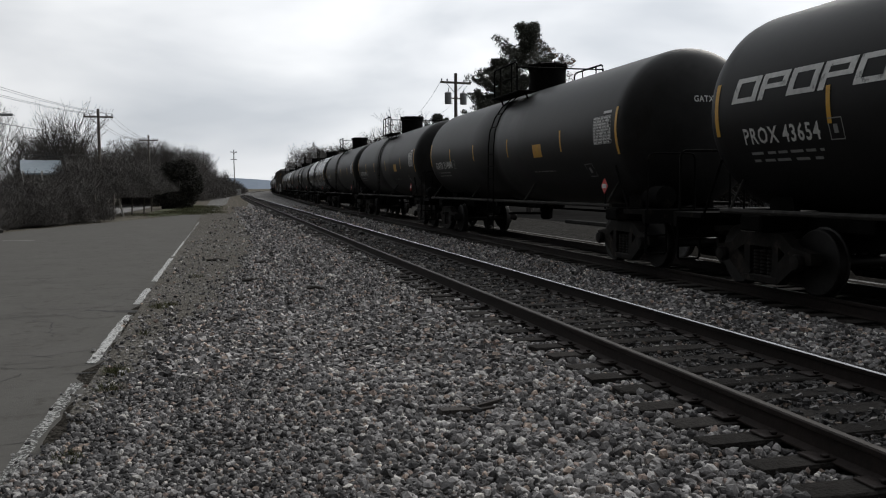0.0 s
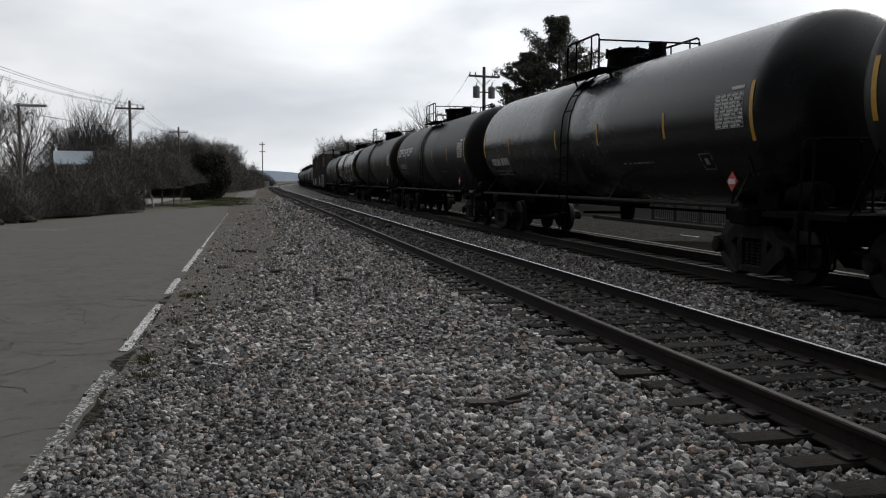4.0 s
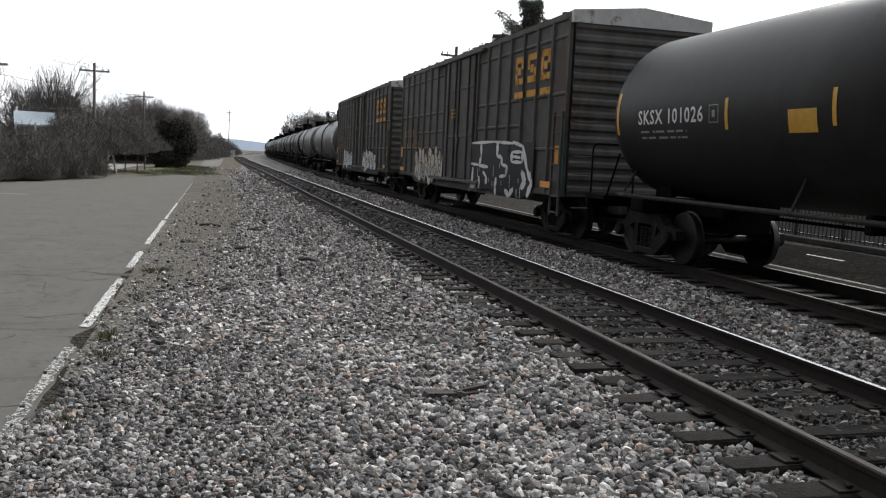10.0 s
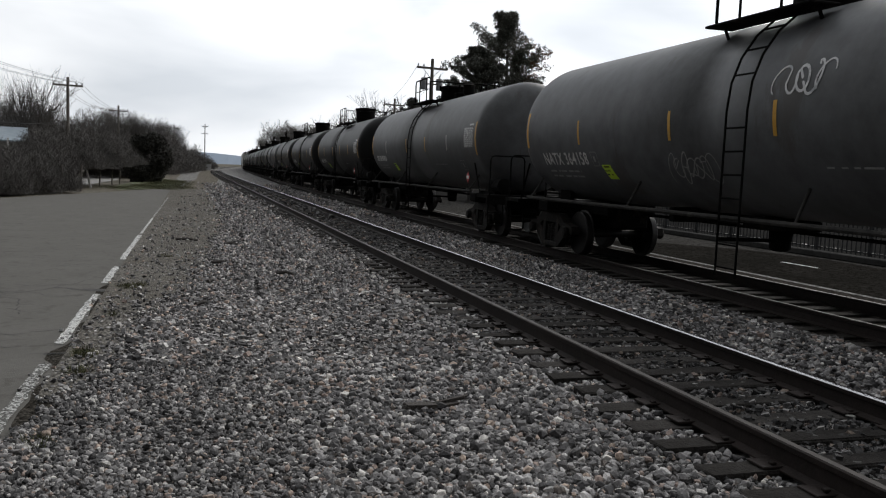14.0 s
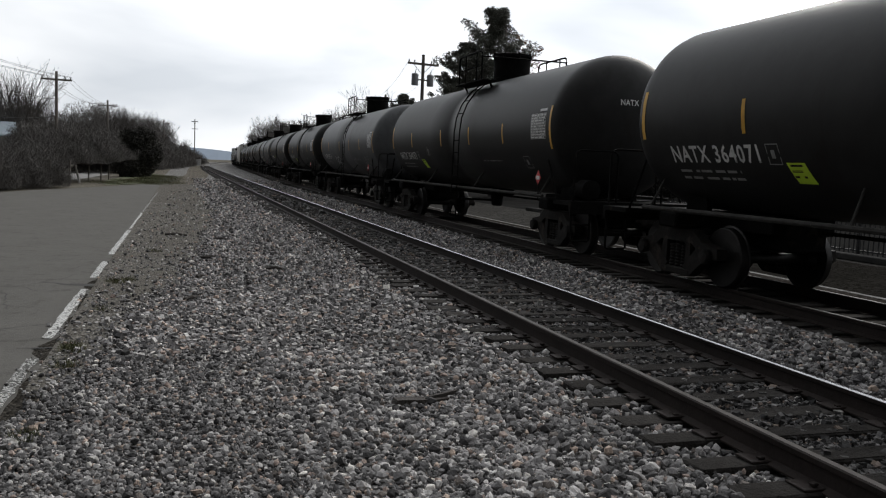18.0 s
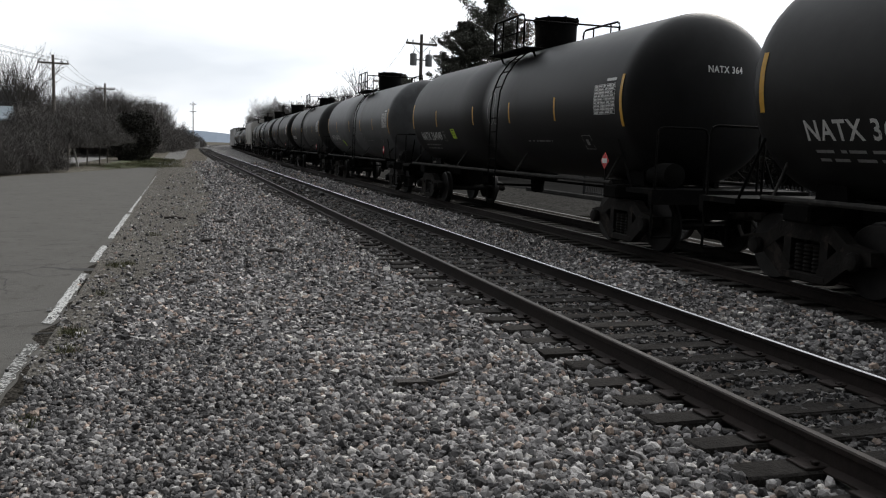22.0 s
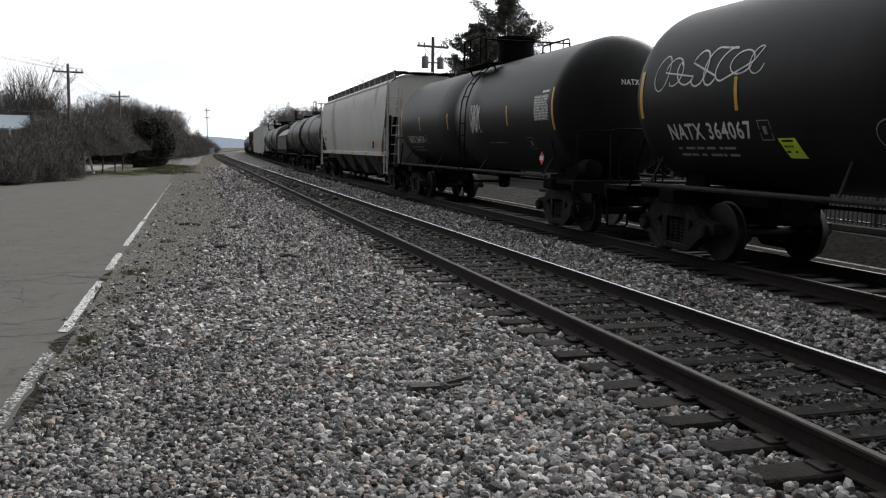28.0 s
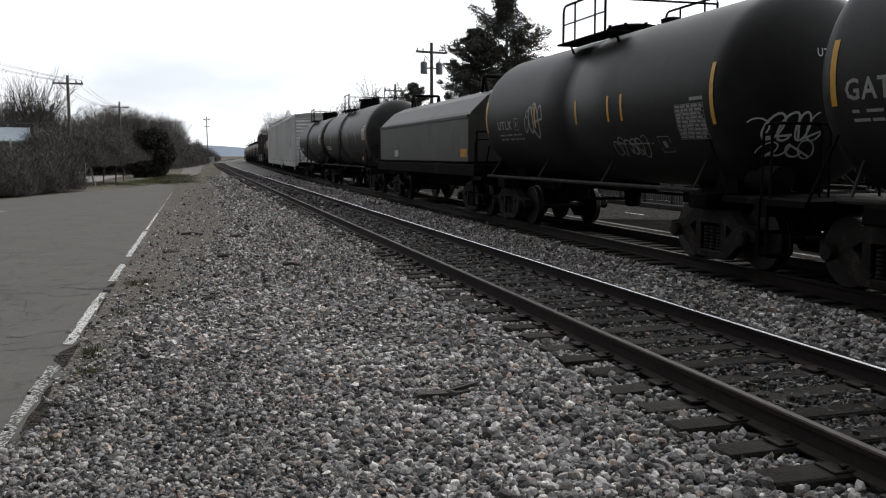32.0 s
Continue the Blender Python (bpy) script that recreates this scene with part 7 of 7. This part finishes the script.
def stones(name, boxes, seed, kind, label, mat, crib=False):
    """Scatters crushed stones: boxes of x0, x1, y0, y1, number, mean size, height."""
    rng = np.random.default_rng(seed)
    if kind == "chunk":
        phi = (1 + 5 ** 0.5) / 2
        base = np.array([(-1, phi, 0), (1, phi, 0), (-1, -phi, 0), (1, -phi, 0), (0, -1, phi), (0, 1, phi), (0, -1, -phi), (0, 1, -phi), (phi, 0, -1), (phi, 0, 1), (-phi, 0, -1), (-phi, 0, 1)], float) / 1.9
        tri = np.array([(0, 11, 5), (0, 5, 1), (0, 1, 7), (0, 7, 10), (0, 10, 11), (1, 5, 9), (5, 11, 4), (11, 10, 2), (10, 7, 6), (7, 1, 8), (3, 9, 4), (3, 4, 2), (3, 2, 6), (3, 6, 8), (3, 8, 9), (4, 9, 5), (2, 4, 11), (6, 2, 10), (8, 6, 7), (9, 8, 1)])
    elif kind == "block":
        base = np.array([(-1, -1, -1), (1, -1, -1), (1, 1, -1), (-1, 1, -1), (-1, -1, 1), (1, -1, 1), (1, 1, 1), (-1, 1, 1)], float) * 0.72
        tri = np.array([(0, 2, 1), (0, 3, 2), (4, 5, 6), (4, 6, 7), (0, 1, 5), (0, 5, 4), (1, 2, 6), (1, 6, 5), (2, 3, 7), (2, 7, 6), (3, 0, 4), (3, 4, 7)])
    else:
        base = np.array([(1, 0, 0), (-1, 0, 0), (0, 1, 0), (0, -1, 0), (0, 0, 1), (0, 0, -1)], float)
        tri = np.array([(0, 2, 4), (2, 1, 4), (1, 3, 4), (3, 0, 4), (2, 0, 5), (1, 2, 5), (3, 1, 5), (0, 3, 5)])
    vs, fs, n0 = [], [], 0
    for x0, x1, y0, y1, n, size, z in boxes:
        px, py = rng.uniform(x0, x1, n), rng.uniform(y0, y1, n)
        keep = np.ones(n, bool)
        for tname, tx in (("near_track", NEAR_TRACK), ("far_track", FAR_TRACK)):
            phase = np.abs((py - 7.02 + 0.4987 * 60) % 0.4987)
            on_tie = (np.minimum(phase, 0.4987 - phase) < 0.125) & (np.abs(px - tx) < 1.31)
            on_rail = np.abs(np.abs(px - tx) - GAUGE / 2) < 0.10
            keep &= ~((on_tie & (rng.uniform(0, 1, n) < np.where(np.abs(px - tx) < 0.66, 0.5, 0.95))) | on_rail)
        keep &= ~(px < LOT_EDGE + 0.0035 * py + 0.10 + 0.08 * np.sin(py * 3.1)) | (rng.uniform(0, 1, n) < 0.03)
        edge = -1.05 + 2.1 * np.clip((py - 6.5) / 20.0, 0, 1) ** 0.7
        keep &= ~((py > 6.5) & (px < edge + rng.normal(0, 0.16, n)) & (rng.uniform(0, 1, n) < 0.93))
        drift = 0.0002 * np.maximum(0.0, py - 15.0) ** 2
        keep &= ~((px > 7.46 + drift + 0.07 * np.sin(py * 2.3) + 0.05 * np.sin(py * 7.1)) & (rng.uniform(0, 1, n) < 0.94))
        keep &= (np.abs(px - NEAR_TRACK) < 0.68) == crib
        px, py = px[keep], py[keep]
        n = len(px)
        s = size * np.clip(rng.lognormal(0, 0.34, n), 0.4, 2.1)
        shape = base[None] * rng.uniform(0.74, 1.12, (n, len(base), 1)) + rng.normal(0, 0.12, (n, len(base), 3))
        shape *= np.stack([rng.uniform(0.8, 1.25, n), rng.uniform(0.75, 1.05, n), rng.uniform(0.62, 0.95, n)], 1)[:, None, :]
        a, b = rng.uniform(0, 6.283, n), rng.normal(0, 1.1, n)
        ca, sa, cb, sb = np.cos(a), np.sin(a), np.cos(b), np.sin(b)
        X, Y, Z = shape[..., 0], shape[..., 1], shape[..., 2]
        Y, Z = Y * cb[:, None] - Z * sb[:, None], Y * sb[:, None] + Z * cb[:, None]
        X, Y = X * ca[:, None] - Y * sa[:, None], X * sa[:, None] + Y * ca[:, None]
        mound = 0.075 * np.exp(-((px - 6.62 - 0.5 * drift[keep]) / 0.55) ** 2)
        pz = z + mound + rng.uniform(-0.3, 0.42, n) * s
        v = np.stack([X, Y, Z], 2) * (s / 2)[:, None, None] + np.stack([px, py, pz], 1)[:, None, :]
        vs.append(v.reshape(-1, 3))
        fs.append((tri[None] + (np.arange(n) * len(base))[:, None, None] + n0).reshape(-1, 3))
        n0 += n * len(base)
    me = fast_mesh(name, np.concatenate(vs), np.concatenate(fs), mat, 3)
    return tagged(new(name, me), label, "gravel", kind="stuff")


stones("gravel_near", [(0.7, 2.2, 2.8, 8.0, 15500, 0.041, 0.002), (2.0, 7.4, 2.8, 8.0, 34000, 0.046, 0.002)], 1, "chunk", "loose grey, tan and pinkish crushed stones of the ballast", M_STONE)
stones("fine_gravel", [(-1.35, 0.9, 2.8, 8.5, 38000, 0.031, 0.004)], 4, "chunk", "finer dark grey gravel beside the lot", M_STONEFINE)
stones("gravel_middle", [(-1.35, 7.3, -4.0, 2.8, 7000, 0.07, 0.002), (-1.35, 2.0, 8.0, 12.5, 33000, 0.039, 0.003), (2.0, 7.6, 8.0, 12.5, 32000, 0.047, 0.002)], 5, "block", "crushed stones beside the near track", M_STONE)
stones("crib_gravel", [(3.7, 5.2, 2.8, 12.5, 15500, 0.040, 0.014), (3.7, 5.2, 12.5, 30.0, 16000, 0.05, 0.012), (3.7, 5.2, 30.0, 70.0, 7000, 0.09, 0.0)], 3, "block", "dirty dark ballast between the rails of the near track", M_CRIB, True)
stones("gravel_farther", [(-1.2, 7.6, 12.5, 19.0, 50000, 0.049, 0.003), (-1.1, 7.8, 19.0, 30.0, 46000, 0.058, 0.003), (-0.6, 10.7, 30.0, 48.0, 20000, 0.08, 0.0), (0.4, 10.8, 48.0, 80.0, 13000, 0.11, -0.02)], 2, "shard", "crushed stone ballast farther along the tracks", M_STONE)


# ---- movement: the train rolls towards and past the camera at a steady pace ----
def motions():
    for car, y0 in train:
        rows = []
        for t in sorted(set(range(33)) | {a for a, _ in DELAY}):
            y = y0 - SPEED * t + float(np.interp(t, [a for a, _ in DELAY], [b for _, b in DELAY]))
            rows.append((t, pose(FAR_TRACK + far_bend(y), y, RAIL_TOP, 0, 0, far_turn(y))))
        walk(car, rows)
    # wheels turn while they roll through the near stretch; they are set by the same run of the train
    start_of = dict((car.name, y0) for car, y0 in train)
    for axle, car, at, dy in spinning:
        begin = max(0.0, (start_of[car.name] + at - 32.0) / SPEED)
        finish = min(32.0, (start_of[car.name] + at - 5.0) / SPEED)
        if finish <= 0.2 or begin >= 31.8:
            continue
        f0, f1 = int(begin * 30), int(finish * 30)
        rows = [(0.0, pose(0, dy, 0.46))] if f0 > 0 else []
        for f in range(f0, f1 + 1):
            rows.append((f / 30, pose(0, dy, 0.46, math.degrees((f - f0) / 30 * SPEED / 0.46))))
        if f1 < 960:
            rows.append((32.0, rows[-1][1]))
        walk(axle, rows)


motions()
